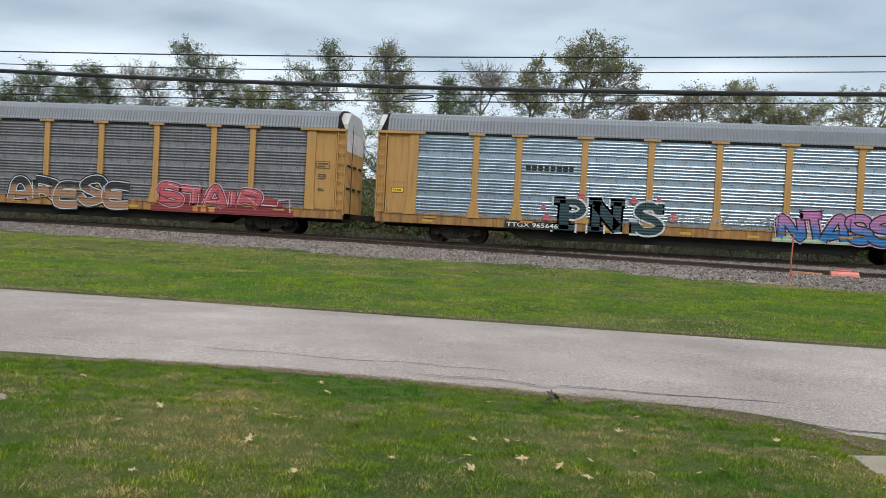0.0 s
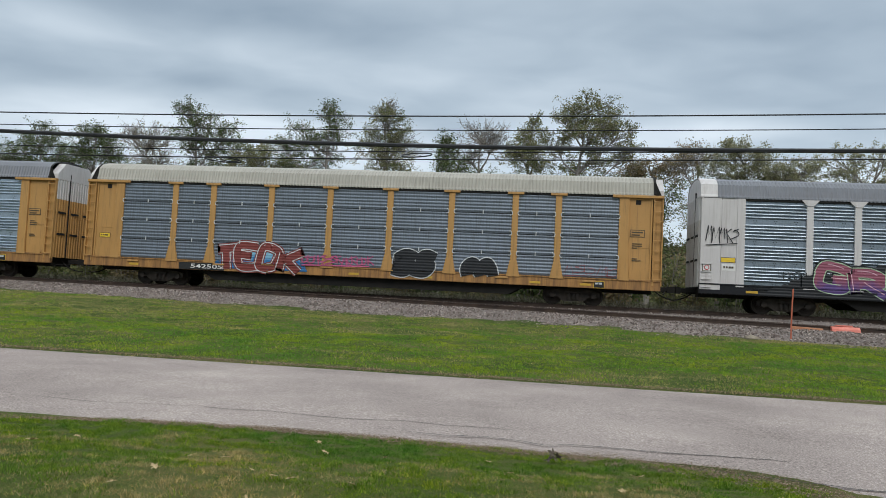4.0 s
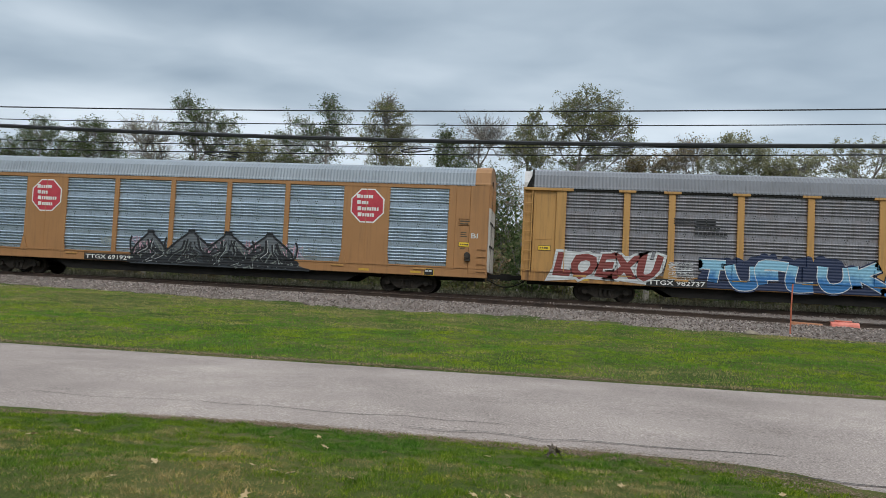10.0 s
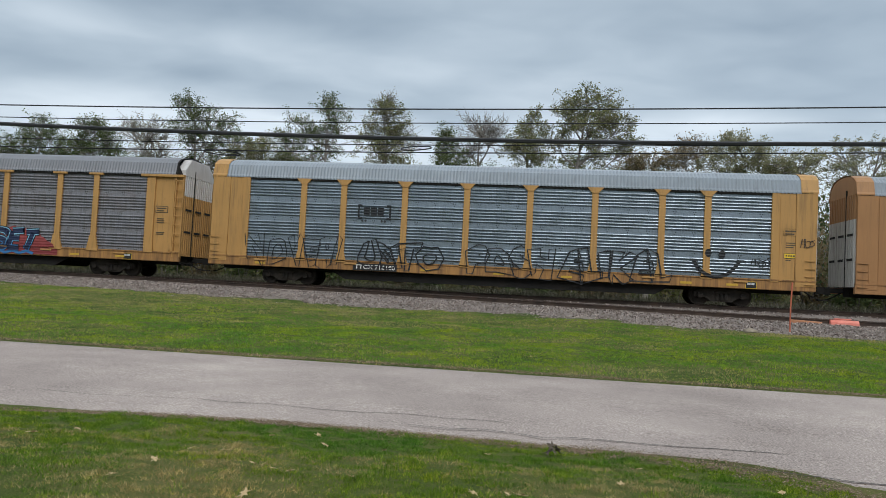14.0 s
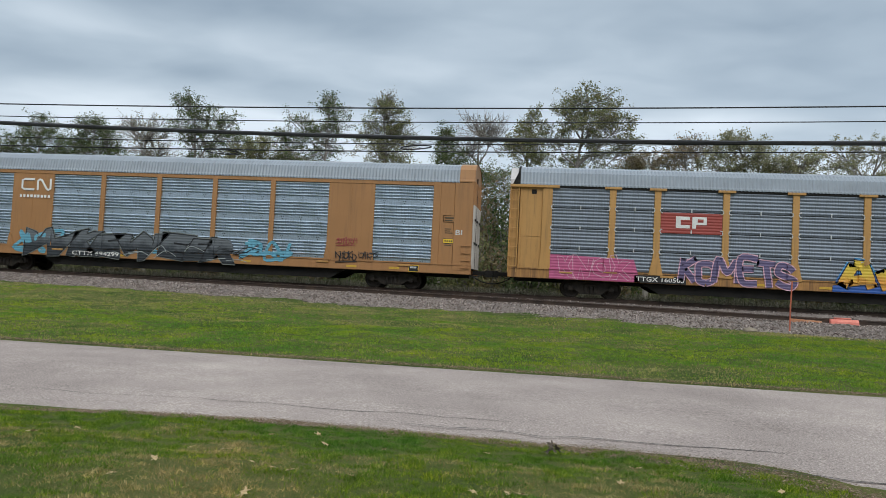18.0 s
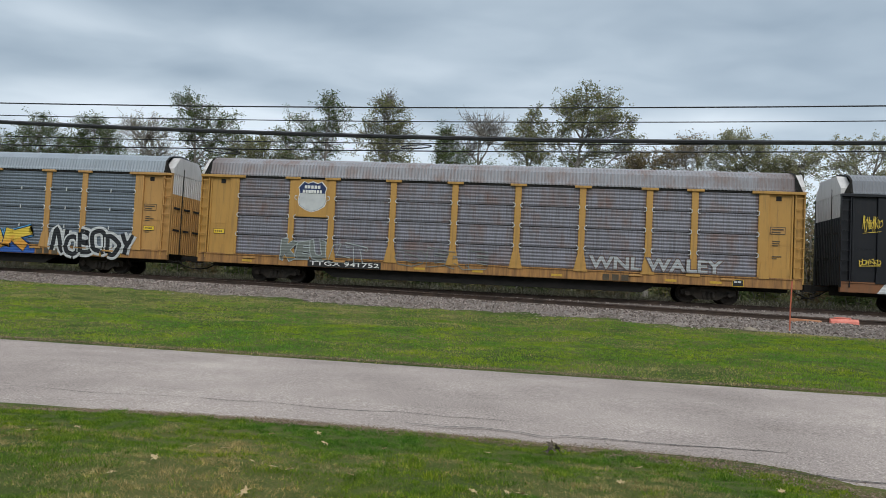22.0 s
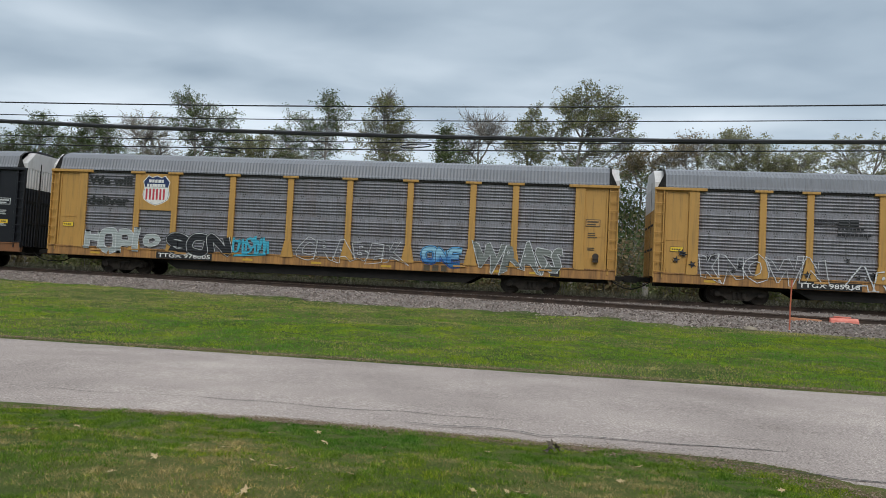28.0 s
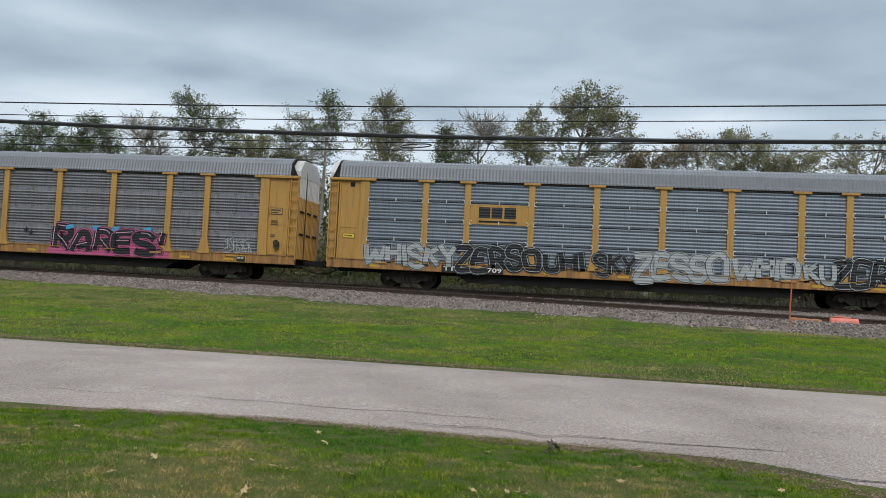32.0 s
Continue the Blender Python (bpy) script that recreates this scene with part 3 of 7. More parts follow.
def roof_mesh(x0, x1):
    """Crosswise corrugated sheet roof."""
    def make():
        line = roof_line()
        n = int((x1 - x0) / 0.075)
        s = Shape()
        v = []
        for i in range(n + 1):
            x = x0 + (x1 - x0) * i / n
            d = (0.0, 0.022)[i % 2]
            v += [(x, y * (1 + d * 0.6), z + d) for y, z in line]
        m = len(line)
        f = [(i * m + j, (i + 1) * m + j, (i + 1) * m + j + 1, i * m + j + 1) for i in range(n) for j in range(m - 1)]
        s.add(v, f)
        return s.mesh("roof", ROOF_GREY)
    return cached(("roof", x0, x1), make)


def wheel_mesh():
    def make():
        s = Shape()
        s.lathe([(0.05, -0.07), (0.16, -0.09), (0.17, -0.05), (0.33, -0.045), (0.36, -0.07), (0.42, -0.07), (0.425, 0.055), (0.45, 0.065), (0.45, 0.09), (0.36, 0.09), (0.33, 0.03), (0.16, 0.03), (0.05, 0.05)], 0, 24)
        return s.mesh("wheel", WHEEL)
    return cached("wheel", make)


def axle_mesh():
    def make():
        return Shape().lathe([(0.075, -1.05), (0.075, -0.85), (0.095, -0.82), (0.08, -0.3), (0.08, 0.3), (0.095, 0.82), (0.075, 0.85), (0.075, 1.05)], 0, 12).mesh("wheelset", WHEEL)
    return cached("axle", make)


def side_frame_mesh():
    def make():
        s = Shape()
        ring = [(-1.15, 0.36), (-1.15, 0.55), (-0.95, 0.63), (-0.60, 0.70), (0.60, 0.70), (0.95, 0.63), (1.15, 0.55), (1.15, 0.36), (0.68, 0.34), (0.42, 0.16), (-0.42, 0.16), (-0.68, 0.34)]
        s.prism(ring, 1, -0.07, 0.07)
        for sx in (-1, 1):
            s.lathe([(0.03, -0.17), (0.12, -0.16), (0.13, -0.06), (0.13, 0.05)], 0, 10)
            k = len(s.v) - 40
            s.v[k:] = [(x + sx * 0.89, y, z + 0.42) for x, y, z in s.v[k:]]
        for sx in (-0.2, 0.0, 0.2):
            s.tube([(sx, -0.10, 0.24), (sx, -0.10, 0.50)], 0.07, 8)
        s.box(-0.34, 0.34, -0.15, 0.05, 0.50, 0.60, 0.02)
        return s.mesh("side_frame", TRUCK)
    return cached("side_frame", make)


WHEELSETS = []


def add_trucks(car, centre=9.75):
    for cx in (-centre, centre):
        tr = part("truck", cached("bolster", lambda: Shape().box(-0.22, 0.22, -0.95, 0.95, 0.48, 0.76, 0.03).mesh("truck", TRUCK)), None, car, at=pose(cx, 0, 0))
        for sy in (-1, 1):
            part("side_frame", side_frame_mesh(), None, tr, at=pose(0, sy * 0.99, 0, 0, 0, 0 if sy < 0 else 180))
        for dx in (-0.89, 0.89):
            ws = part("wheelset", axle_mesh(), None, car, at=pose(cx + dx, 0, 0.42))
            for sy in (-1, 1):
                part("wheel", wheel_mesh(), None, ws, at=pose(0, sy * 0.745, 0, 0, 0, 0 if sy < 0 else 180))
            WHEELSETS.append(ws)


def add_coupler(car, side):
    s = Shape()
    s.box(0, 0.62, -0.10, 0.10, 0.78, 0.98, 0.02)
    s.prism([(0.58, -0.16), (0.92, -0.13), (0.92, 0.02), (0.78, 0.05), (0.78, 0.16), (0.58, 0.16)], 2, 0.72, 1.02)
    part("coupler", cached("coupler", lambda: s.mesh("coupler", UNDER)), None, car, at=pose(side * 13.35, 0, 0, 0, 0, 0 if side > 0 else 180))
    h = Shape()
    h.tube([(0.0, -0.35, 0.80), (0.25, -0.42, 0.62), (0.55, -0.42, 0.48), (0.85, -0.36, 0.42), (1.05, -0.30, 0.44)], 0.03, 6)
    part("air_hose", cached("hose", lambda: h.mesh("air_hose", UNDER)), None, car, at=pose(side * 13.3, 0, 0, 0, 0, 0 if side > 0 else 180))
    lev = Shape()
    lev.tube([(0.05, -1.45, 0.78), (0.3, -1.40, 0.70), (0.32, -0.5, 0.72), (0.45, -0.3, 0.80)], 0.018, 5)
    lev.tube([(0.05, -1.45, 0.95), (0.05, -1.45, 0.70), (0.28, -1.45, 0.62)], 0.018, 5)
    part("uncoupling_lever", cached("lever", lambda: lev.mesh("uncoupling_lever", UNDER)), None, car, at=pose(side * 13.35, 0, 0, 0, 0, 0 if side > 0 else 180))


def side_sill(car, mat, sign):
    s = Shape()
    s.box(-HALF, HALF, -1.585, -1.40, 0.76, 1.20, 0.02)
    s.box(-HALF, HALF, -1.62, -1.585, 1.16, 1.215, 0.0)
    ob = part("side_sill", cached("sill", lambda: s.mesh("side_sill", YELLOW)), None, car, at=pose(0, 0, 0, 0, 0, 0 if sign < 0 else 180))
    return put_mat(ob, mat)


def ladder_end(car, paint_mat, cap_mat, side, sign):
    """The end bay of an older rack: door panel, ladder, header beam, upper corner plate."""
    at = pose(0, 0, 0, 0, 0, 0 if sign < 0 else 180)

    pieces = (
        ("end_post", lambda: Shape().box(INNER - 0.135, INNER + 0.30, -1.60, -1.44, 1.16, EAVE - 0.1, 0.015)),
        ("gusset", lambda: Shape().prism([(INNER - 0.08, 1.16), (INNER + 0.02, 1.9), (INNER + 0.30, 1.9), (INNER + 0.36, 1.16)], 1, -1.63, -1.55)),
        ("end_panel", lambda: Shape().box(INNER + 0.30, 13.02, -1.52, -1.44, 1.05, EAVE - 0.1, 0.01)),
        ("kick_plate", lambda: Shape().prism([(INNER + 0.42, 1.15), (INNER + 0.36, 1.35), (INNER + 0.36, 1.62), (12.92, 1.62), (12.92, 1.35), (12.80, 1.15)], 1, -1.55, -1.51)),
        ("panel_seam", lambda: Shape().box(INNER + 0.38, 12.90, -1.535, -1.51, 2.6, 2.63)),
        ("edge_post", lambda: Shape().box(12.93, 13.00, -1.57, -1.44, 1.05, EAVE - 0.1, 0.01)),
        ("header_beam", lambda: Shape().box(INNER - 0.42, 13.46, -1.67, -1.46, EAVE - 0.14, EAVE - 0.02, 0.012)))

    def ladder():
        s = Shape()
        for x in (13.04, 13.40):
            s.box(x, x + 0.055, -1.62, -1.48, 0.98, EAVE - 0.1, 0.008)
        s.box(13.09, 13.40, -1.50, -1.48, 0.98, EAVE - 0.1)
        return s.mesh("ladder", YELLOW)

    def rung():
        return Shape().box(13.06, 13.43, -1.65, -1.615, -0.018, 0.018, 0.005).mesh("rung", YELLOW)

    def corner():
        s = Shape()
        s.prism([(-1.50, EAVE - 0.02), (-1.50, EAVE + 0.22), (-0.92, PEAK - 0.16), (0.92, PEAK - 0.16), (1.50, EAVE + 0.22), (1.50, EAVE - 0.02)], 0, 13.05, 13.46)
        return s.mesh("end_cap", WHITE)
    for name, f in pieces:
        put_mat(part(name, cached(name + "_old" + str(side), lambda: mirrored(f().mesh(name, YELLOW), side)), None, car, at=at), paint_mat)
    # dark strip paints the shade in the slit between panel and ladder
    part("door_gap", cached("door_gap" + str(side), lambda: mirrored(Shape().box(13.005, 13.035, -1.50, -1.45, 1.1, EAVE - 0.15).mesh("door_gap", DARK), side)), None, car, "near-black strip standing for the shade beside the ladder", at=at)
    lad = put_mat(part("ladder", cached("ladder" + str(side), lambda: mirrored(ladder(), side)), None, car, at=at), paint_mat)
    for i in range(9):
        put_mat(part("rung", cached("rung" + str(side), lambda: mirrored(rung(), side)), None, lad, at=pose(0, 0, 1.25 + 0.42 * i)), paint_mat)
    if sign < 0:
        def seal():
            s = Shape()
            line = [(y * 1.02, z + 0.035) for y, z in roof_line()]
            s.strip(line, 0, 13.02, 13.12)
            s.prism([(13.02, EAVE - 0.02), (13.10, EAVE + 0.55), (13.36, EAVE - 0.02)], 1, -1.575, -1.55)
            return s.mesh("roof_seal", DARK)
        part("roof_seal", cached("roof_seal" + str(side), lambda: mirrored(seal(), side)), None, car, "black rubber roof seal")
        ob = part("end_cap", cached("end_cap" + str(side), lambda: mirrored(corner(), side)), None, car)
        put_mat(ob, cap_mat)


def mirrored(me, side):
    """The mesh for the right end (side 1) or flipped for the left end (side -1)."""
    if side > 0:
        return me
    for v in me.vertices:
        v.co.x = -v.co.x
    me.flip_normals()
    me.update()
    return me


def plain_end(car, paint_mat, side, sign):
    """Newer rack: flush end panels under a painted roof cap, short ladder low down."""
    at = pose(0, 0, 0, 0, 0, 0 if sign < 0 else 180)

    def bay():
        return Shape().box(*size).mesh(name, WHITE)
    for name, size in (("end_post", (INNER - 0.135, INNER + 0.20, -1.60, -1.44, 1.10, EAVE - 0.03, 0.015)),
                       ("end_panel", (INNER + 0.20, 12.55, -1.58, -1.44, 1.00, EAVE - 0.03, 0.01)),
                       ("corner_panel", (12.56, 13.40, -1.60, -1.44, 0.95, EAVE - 0.03, 0.015)),
                       ("data_plate", (12.60, 12.92, -1.615, -1.60, 1.2, 2.1))):
        put_mat(part(name, cached(name + "_plain" + str(side), lambda: mirrored(bay(), side)), None, car, at=at), paint_mat)

    def rung():
        return Shape().box(12.95, 13.36, -1.66, -1.625, -0.015, 0.015, 0.004).mesh("rung", WHITE)
    for i in range(4):
        put_mat(part("grab_rung", cached("grab_rung" + str(side), lambda: mirrored(rung(), side)), None, car, at=at @ pose(0, 0, 1.05 + 0.33 * i)), paint_mat)


def end_doors(car, mat, arch_mat, side, arched):
    """Folding end door: three tall leaves with ribs, and the rounded top over them."""
    def leaf(z0, z1):
        ring = [(13.34, -0.49), (13.42, -0.49)]
        for y in (-0.40, -0.2, 0.0, 0.2, 0.40):
            ring += [(13.42, y - 0.05), (13.465, y - 0.03), (13.465, y + 0.03), (13.42, y + 0.05)]
        ring += [(13.42, 0.49), (13.34, 0.49)]
        return Shape().prism(ring, 2, z0, z1).mesh("end_door", WHITE)
    for y in (-1.0, 0.0, 1.0):
        d = put_mat(part("end_door", cached("leaf" + str(side), lambda: mirrored(leaf(1.05, 3.90), side)), None, car, at=pose(0, y, 0)), mat)
        put_mat(part("upper_leaf", cached("upper" + str(side), lambda: mirrored(leaf(3.905, EAVE + 0.05), side)), None, d), arch_mat)
        for z in (3.25, 2.2):
            part("latch_slot", cached("slot" + str(side), lambda: mirrored(Shape().box(13.46, 13.475, -0.30, 0.30, -0.05, 0.05).mesh("latch_slot", DARK), side)), None, d, "dark latch slot", at=pose(0, 0, z))
    for y in (-0.5,):
        part("door_seam", cached("seam" + str(side), lambda: mirrored(Shape().box(13.40, 13.47, -0.03, 0.03, 1.05, EAVE + 0.3).mesh("door_seam", DARK), side)), None, car, "dark grimy door seam", at=pose(0, y, 0))

    def arch():
        s = Shape()
        ring = [(y * 0.985, z - 0.02) for y, z in roof_line()]
        s.prism(ring, 0, 13.30, 13.42)
        return s.mesh("end_arch", WHITE)
    if arched:
        put_mat(part("end_arch", cached("arch" + str(side), lambda: mirrored(arch(), side)), None, car), arch_mat)


def base_car(label, panels, post_mat, sill_mat, roof_mat, end_mat, cap_mat, kind, style, door_mat=None):
    car = tagged(new("autorack_car"), label, "freight car", "cars of the freight train")
    under = Shape()
    under.box(-13.2, 13.2, -1.40, 1.40, 1.02, 1.18)
    under.box(-13.2, 13.2, -0.35, 0.35, 0.62, 1.02)
    under.prism([(-8.1, 1.02), (-6.9, 0.34), (6.9, 0.34), (8.1, 1.02)], 1, -1.30, -1.22)
    under.prism([(-8.1, 1.02), (-6.9, 0.34), (6.9, 0.34), (8.1, 1.02)], 1, 1.22, 1.30)
    part("underframe", cached("underframe", lambda: under.mesh("underframe", UNDER)), None, car)
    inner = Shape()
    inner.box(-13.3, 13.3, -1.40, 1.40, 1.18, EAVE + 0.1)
    # solid block: the shade inside the rack is put in as colour
    part("rack_core", cached("core", lambda: inner.mesh("rack_core", DARK)), None, car, "loading space filled near-black to stand for its shade")
    edge = 13.44 if style == "old" else 12.75
    put_mat(part("roof", roof_mesh(-edge + (0.35 if style == "old" else 0), edge - (0.35 if style == "old" else 0)), None, car), roof_mat)
    for sign in (-1, 1):
        at = pose(0, 0, 0, 0, 0, 0 if sign < 0 else 180)
        side_sill(car, sill_mat, sign)
        # chord takes the near-black gap colour, save on plated cars
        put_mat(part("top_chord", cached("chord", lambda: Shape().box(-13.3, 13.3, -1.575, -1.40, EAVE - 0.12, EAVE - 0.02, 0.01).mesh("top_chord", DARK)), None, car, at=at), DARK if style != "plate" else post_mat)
        if style == "plate":
            spans = [(-11.62, -9.22), (-7.05, -4.55), (-4.38, -1.70), (-1.52, 1.10), (1.28, 3.95), (4.12, 6.72), (8.88, 11.62)]
            posts = [-4.465, -1.61, 1.19, 4.035]
        else:
            e = (-INNER,) + POSTS + (INNER,)
            spans = [(a + 0.13, b - 0.13) for a, b in zip(e, e[1:])]
            posts = POSTS
        for x in posts:
            put_mat(part("post", post_mesh({"plate": "narrow"}.get(style, style)), None, car, at=at @ pose(x, 0, 0)), post_mat)
        for a, b in spans:
            for r in range(ROWS):
                z = PZ0 + (PZ1 - PZ0) * r / ROWS
                if sign > 0 and r:
                    continue
                if sign > 0:
                    me = cached(("far", round(b - a, 2), kind), lambda: far_sheet(b - a, kind))
                else:
                    me = sheet_mesh(b - a, kind)
                put_mat(part("side_sheet", me, None, car, at=at @ pose((a + b) / 2, -1.50, z)), panels)
        if style == "plate":
            plates(car, post_mat, at)
    for side in (-1, 1):
        for sign in (-1, 1):
            if style == "old":
                ladder_end(car, end_mat, cap_mat, side, sign)
            else:
                plain_end(car, end_mat, side, sign)
        if style != "old":
            def cap():
                s = Shape()
                line = [(y * 1.012, z + 0.03) for y, z in roof_line()]
                s.strip(line, 0, 12.74, 13.44)
                return s.mesh("roof_cap", WHITE)
            put_mat(part("roof_cap", cached("cap" + str(side), lambda: mirrored(cap(), side)), None, car), cap_mat)
        end_doors(car, door_mat or end_mat, cap_mat, side, style != "old")
        add_coupler(car, side)
    add_trucks(car)
    return car


def far_sheet(width, kind):
    s = Shape()
    for r in range(ROWS):
        h = (PZ1 - PZ0) / ROWS
        s.strip([(y, z + r * h) for y, z in ribs(0, h, kind)], 0, -width / 2, width / 2)
    return s.mesh("side_sheet", SHEET_MID)


def plates(car, mat, at):
    """Broad painted door plates and end margins of the plated cars."""
    def make(a, b):
        s = Shape()
        s.box(a, b, -1.57, -1.46, 1.12, EAVE - 0.1, 0.01)
        s.box((a + b) / 2 - 0.012, (a + b) / 2 + 0.012, -1.58, -1.57, 1.15, EAVE - 0.14)
        s.prism([(a - 0.10, 1.12), (a, 1.75), (a + 0.10, 1.75), (a + 0.28, 1.12)], 1, -1.61, -1.57)
        s.prism([(b - 0.28, 1.12), (b - 0.10, 1.75), (b, 1.75), (b + 0.10, 1.12)], 1, -1.61, -1.57)
        return s.mesh("door_plate", ORANGE_TAN)
    for a, b in ((-9.22, -7.05), (6.72, 8.88)):
        put_mat(part("door_plate", cached(("plate", a), lambda: make(a, b)), None, car, at=at), mat)
    put_mat(part("top_band", cached("top_band", lambda: Shape().box(-11.8, 11.6, -1.59, -1.50, EAVE - 0.2, EAVE - 0.03, 0.01).mesh("top_band", ORANGE_TAN)), None, car, at=at), mat)


CARS = [
    base_car("dark grimy autorack freight car with yellow posts and graffiti", SHEET_DARK, YELLOW, YELLOW_SILL, ROOF_GREY, YELLOW, WHITE, "worn", "old"),
    base_car("bright galvanised autorack freight car with yellow posts and dark block graffiti", SHEET_BRIGHT, YELLOW, YELLOW_SILL, ROOF_GREY, YELLOW, WHITE, "banded", "old"),
    base_car("grey autorack freight car with yellow posts and cream roof", SHEET_MID, YELLOW, YELLOW_SILL, ROOF_CREAM, YELLOW, WHITE, "lined", "old"),
    base_car("silver autorack freight car with white ends and black-backed graffiti", SHEET_SILVER, WHITE, BLACK, ROOF_GREY, WHITE, WHITE, "banded", "new", WHITE_GRIMY),
    base_car("tan-yellow plated autorack freight car with two red octagon emblems", SHEET_BRIGHT, ORANGE_TAN, ORANGE_TAN, ROOF_PALE, ORANGE_TAN, ORANGE_TAN, "banded", "plate", WHITE_GRIMY),
    base_car("brown-grimed autorack freight car with red and blue graffiti", SHEET_DARK, YELLOW, YELLOW_SILL, ROOF_GREY, YELLOW, WHITE, "worn", "old"),
    base_car("galvanised autorack freight car with yellow ends and black outline graffiti", SHEET_SILVER, YELLOW, YELLOW_SILL, ROOF_PALE, YELLOW, YELLOW, "banded", "new", WHITE_GRIMY),
    base_car("tan-yellow plated autorack freight car with white emblem and sketchy graffiti", SHEET_BRIGHT, ORANGE_TAN, ORANGE_TAN, ROOF_PALE, ORANGE_TAN, ORANGE_TAN, "banded", "plate", WHITE_GRIMY),
    base_car("grey autorack freight car with pale roof and red panel", SHEET_MID, YELLOW, YELLOW_SILL, ROOF_PALE, YELLOW, WHITE, "lined", "old"),
    base_car("brown weathered autorack freight car with a rusting roof and shield emblem", SHEET_BROWN, YELLOW_BRIGHT, YELLOW_SILL, ROOF_RUST, YELLOW_BRIGHT, WHITE, "lined", "old"),
    base_car("grey autorack freight car with black posts and ends", SHEET_TAN, BLACK, RUSTY_SILL, ROOF_GREY, BLACK, WHITE, "worn", "old"),
    base_car("weathered grey autorack freight car with yellow posts and shield", SHEET_DARK, YELLOW_BRIGHT, YELLOW_SILL, ROOF_GREY, YELLOW_BRIGHT, WHITE, "worn", "old"),
    base_car("weathered grey autorack freight car with black and pink graffiti", SHEET_DARK, YELLOW_BRIGHT, YELLOW_SILL, ROOF_GREY, YELLOW_BRIGHT, WHITE, "worn", "old"),
    base_car("grey autorack freight car with yellow emblem panel and white graffiti", SHEET_MID, YELLOW_BRIGHT, YELLOW_SILL, ROOF_GREY, YELLOW_BRIGHT, WHITE, "lined", "old"),
]


from collections import Counter

# ---- paint, emblems and lettering on the cars ----
def spray(name, low, high=None, z0=0.8, z1=2.1, rough=0.5):
    """Sprayed paint: one colour or a fade from low to high, cloudy, with the ribs of the sheet showing in its relief."""
    m, N, L, b = material(name, rough, 0.0, 0.35)
    co = N("ShaderNodeTexCoord").outputs["Object"]
    n = noise_node(N, L, co, 2.5, 5.0, 0.6)
    g = noise_node(N, L, co, 14.0, 5.0, 0.7, (1.0, 1.0, 0.4))
    if high:
        sep = N("ShaderNodeSeparateXYZ")
        L(co, sep.inputs[0])
        mr = N("ShaderNodeMapRange")
        mr.inputs["From Min"].default_value, mr.inputs["From Max"].default_value = z0, z1
        L(sep.outputs["Z"], mr.inputs["Value"])
        ad = N("ShaderNodeMath"); ad.operation = "MULTIPLY_ADD"; ad.inputs[1].default_value = 0.9
        sb = N("ShaderNodeMath"); sb.operation = "SUBTRACT"; sb.inputs[1].default_value = 0.5
        L(n.outputs["Fac"], sb.inputs[0]); L(sb.outputs[0], ad.inputs[0]); L(mr.outputs["Result"], ad.inputs[2])
        r = ramp_node(N, ((0.35, low), (0.65, high)))
        L(ad.outputs[0], r.inputs[0])
        c = r.outputs["Color"]
    else:
        c = blend(N, L, n.outputs["Fac"], tuple(k * 0.72 for k in low), tuple(min(1, k * 1.25 + 0.004) for k in low))
    rr = ramp_node(N, ((0.58, (0, 0, 0)), (0.78, (0.4,) * 3)))
    L(g.outputs["Fac"], rr.inputs[0])
    c = blend(N, L, rr.outputs["Color"], c, (0.10, 0.09, 0.08))
    L(c, b.inputs["Base Color"])
    w = N("ShaderNodeTexWave")
    w.bands_direction, w.wave_profile = "Z", "SIN"
    w.inputs["Scale"].default_value = 2.45
    L(co, w.inputs["Vector"])
    bump(N, L, b, w.outputs["Fac"], 0.35, 0.03)
    return m


INK = spray("black_spray", (0.016, 0.018, 0.022))
CHALK = spray("white_spray", (0.54, 0.56, 0.57))
PALE = spray("worn_silver_spray", (0.36, 0.385, 0.40))
GHOST = spray("faded_pale_spray", (0.34, 0.38, 0.38))
NAVY = spray("navy_spray", (0.018, 0.03, 0.075))
TEAL_INK = spray("dark_teal_spray", (0.018, 0.045, 0.055))
MAROON = spray("maroon_spray", (0.20, 0.045, 0.04))
RED = spray("red_spray", (0.22, 0.04, 0.042), (0.30, 0.065, 0.065))
ROSE = spray("rose_red_spray", (0.46, 0.10, 0.12))
DIM = spray("worn_grey_spray", (0.17, 0.19, 0.18))
STAIN = spray("dull_brown_spray", (0.13, 0.085, 0.075))
BROWN = spray("brown_spray", (0.33, 0.19, 0.12), (0.03, 0.03, 0.035), 1.2, 2.0)
PINKBLUE = spray("pink_over_blue_spray", (0.03, 0.16, 0.42), (0.40, 0.16, 0.34))
SKY = spray("sky_blue_spray", (0.035, 0.16, 0.38), (0.22, 0.45, 0.60))
PALEBLUE = spray("pale_blue_spray", (0.12, 0.34, 0.46))
CYAN = spray("cyan_spray", (0.05, 0.36, 0.50))
BLUE = spray("blue_spray", (0.03, 0.10, 0.36), (0.08, 0.33, 0.62))
CORAL = spray("coral_spray", (0.50, 0.15, 0.14))
PURPLE = spray("purple_spray", (0.10, 0.06, 0.20), (0.26, 0.08, 0.12))
VIOLET = spray("violet_spray", (0.115, 0.095, 0.19))
MINT = spray("pale_green_spray", (0.36, 0.48, 0.33))
PINK = spray("pink_spray", (0.46, 0.10, 0.22))
PALEPINK = spray("pale_pink_spray", (0.60, 0.36, 0.44))
GOLD = spray("gold_spray", (0.62, 0.30, 0.05), (0.66, 0.48, 0.06))
ORANGE = spray("orange_spray", (0.55, 0.24, 0.06))
GREYWASH = spray("grey_wash_spray", (0.035, 0.042, 0.05), (0.12, 0.135, 0.15))
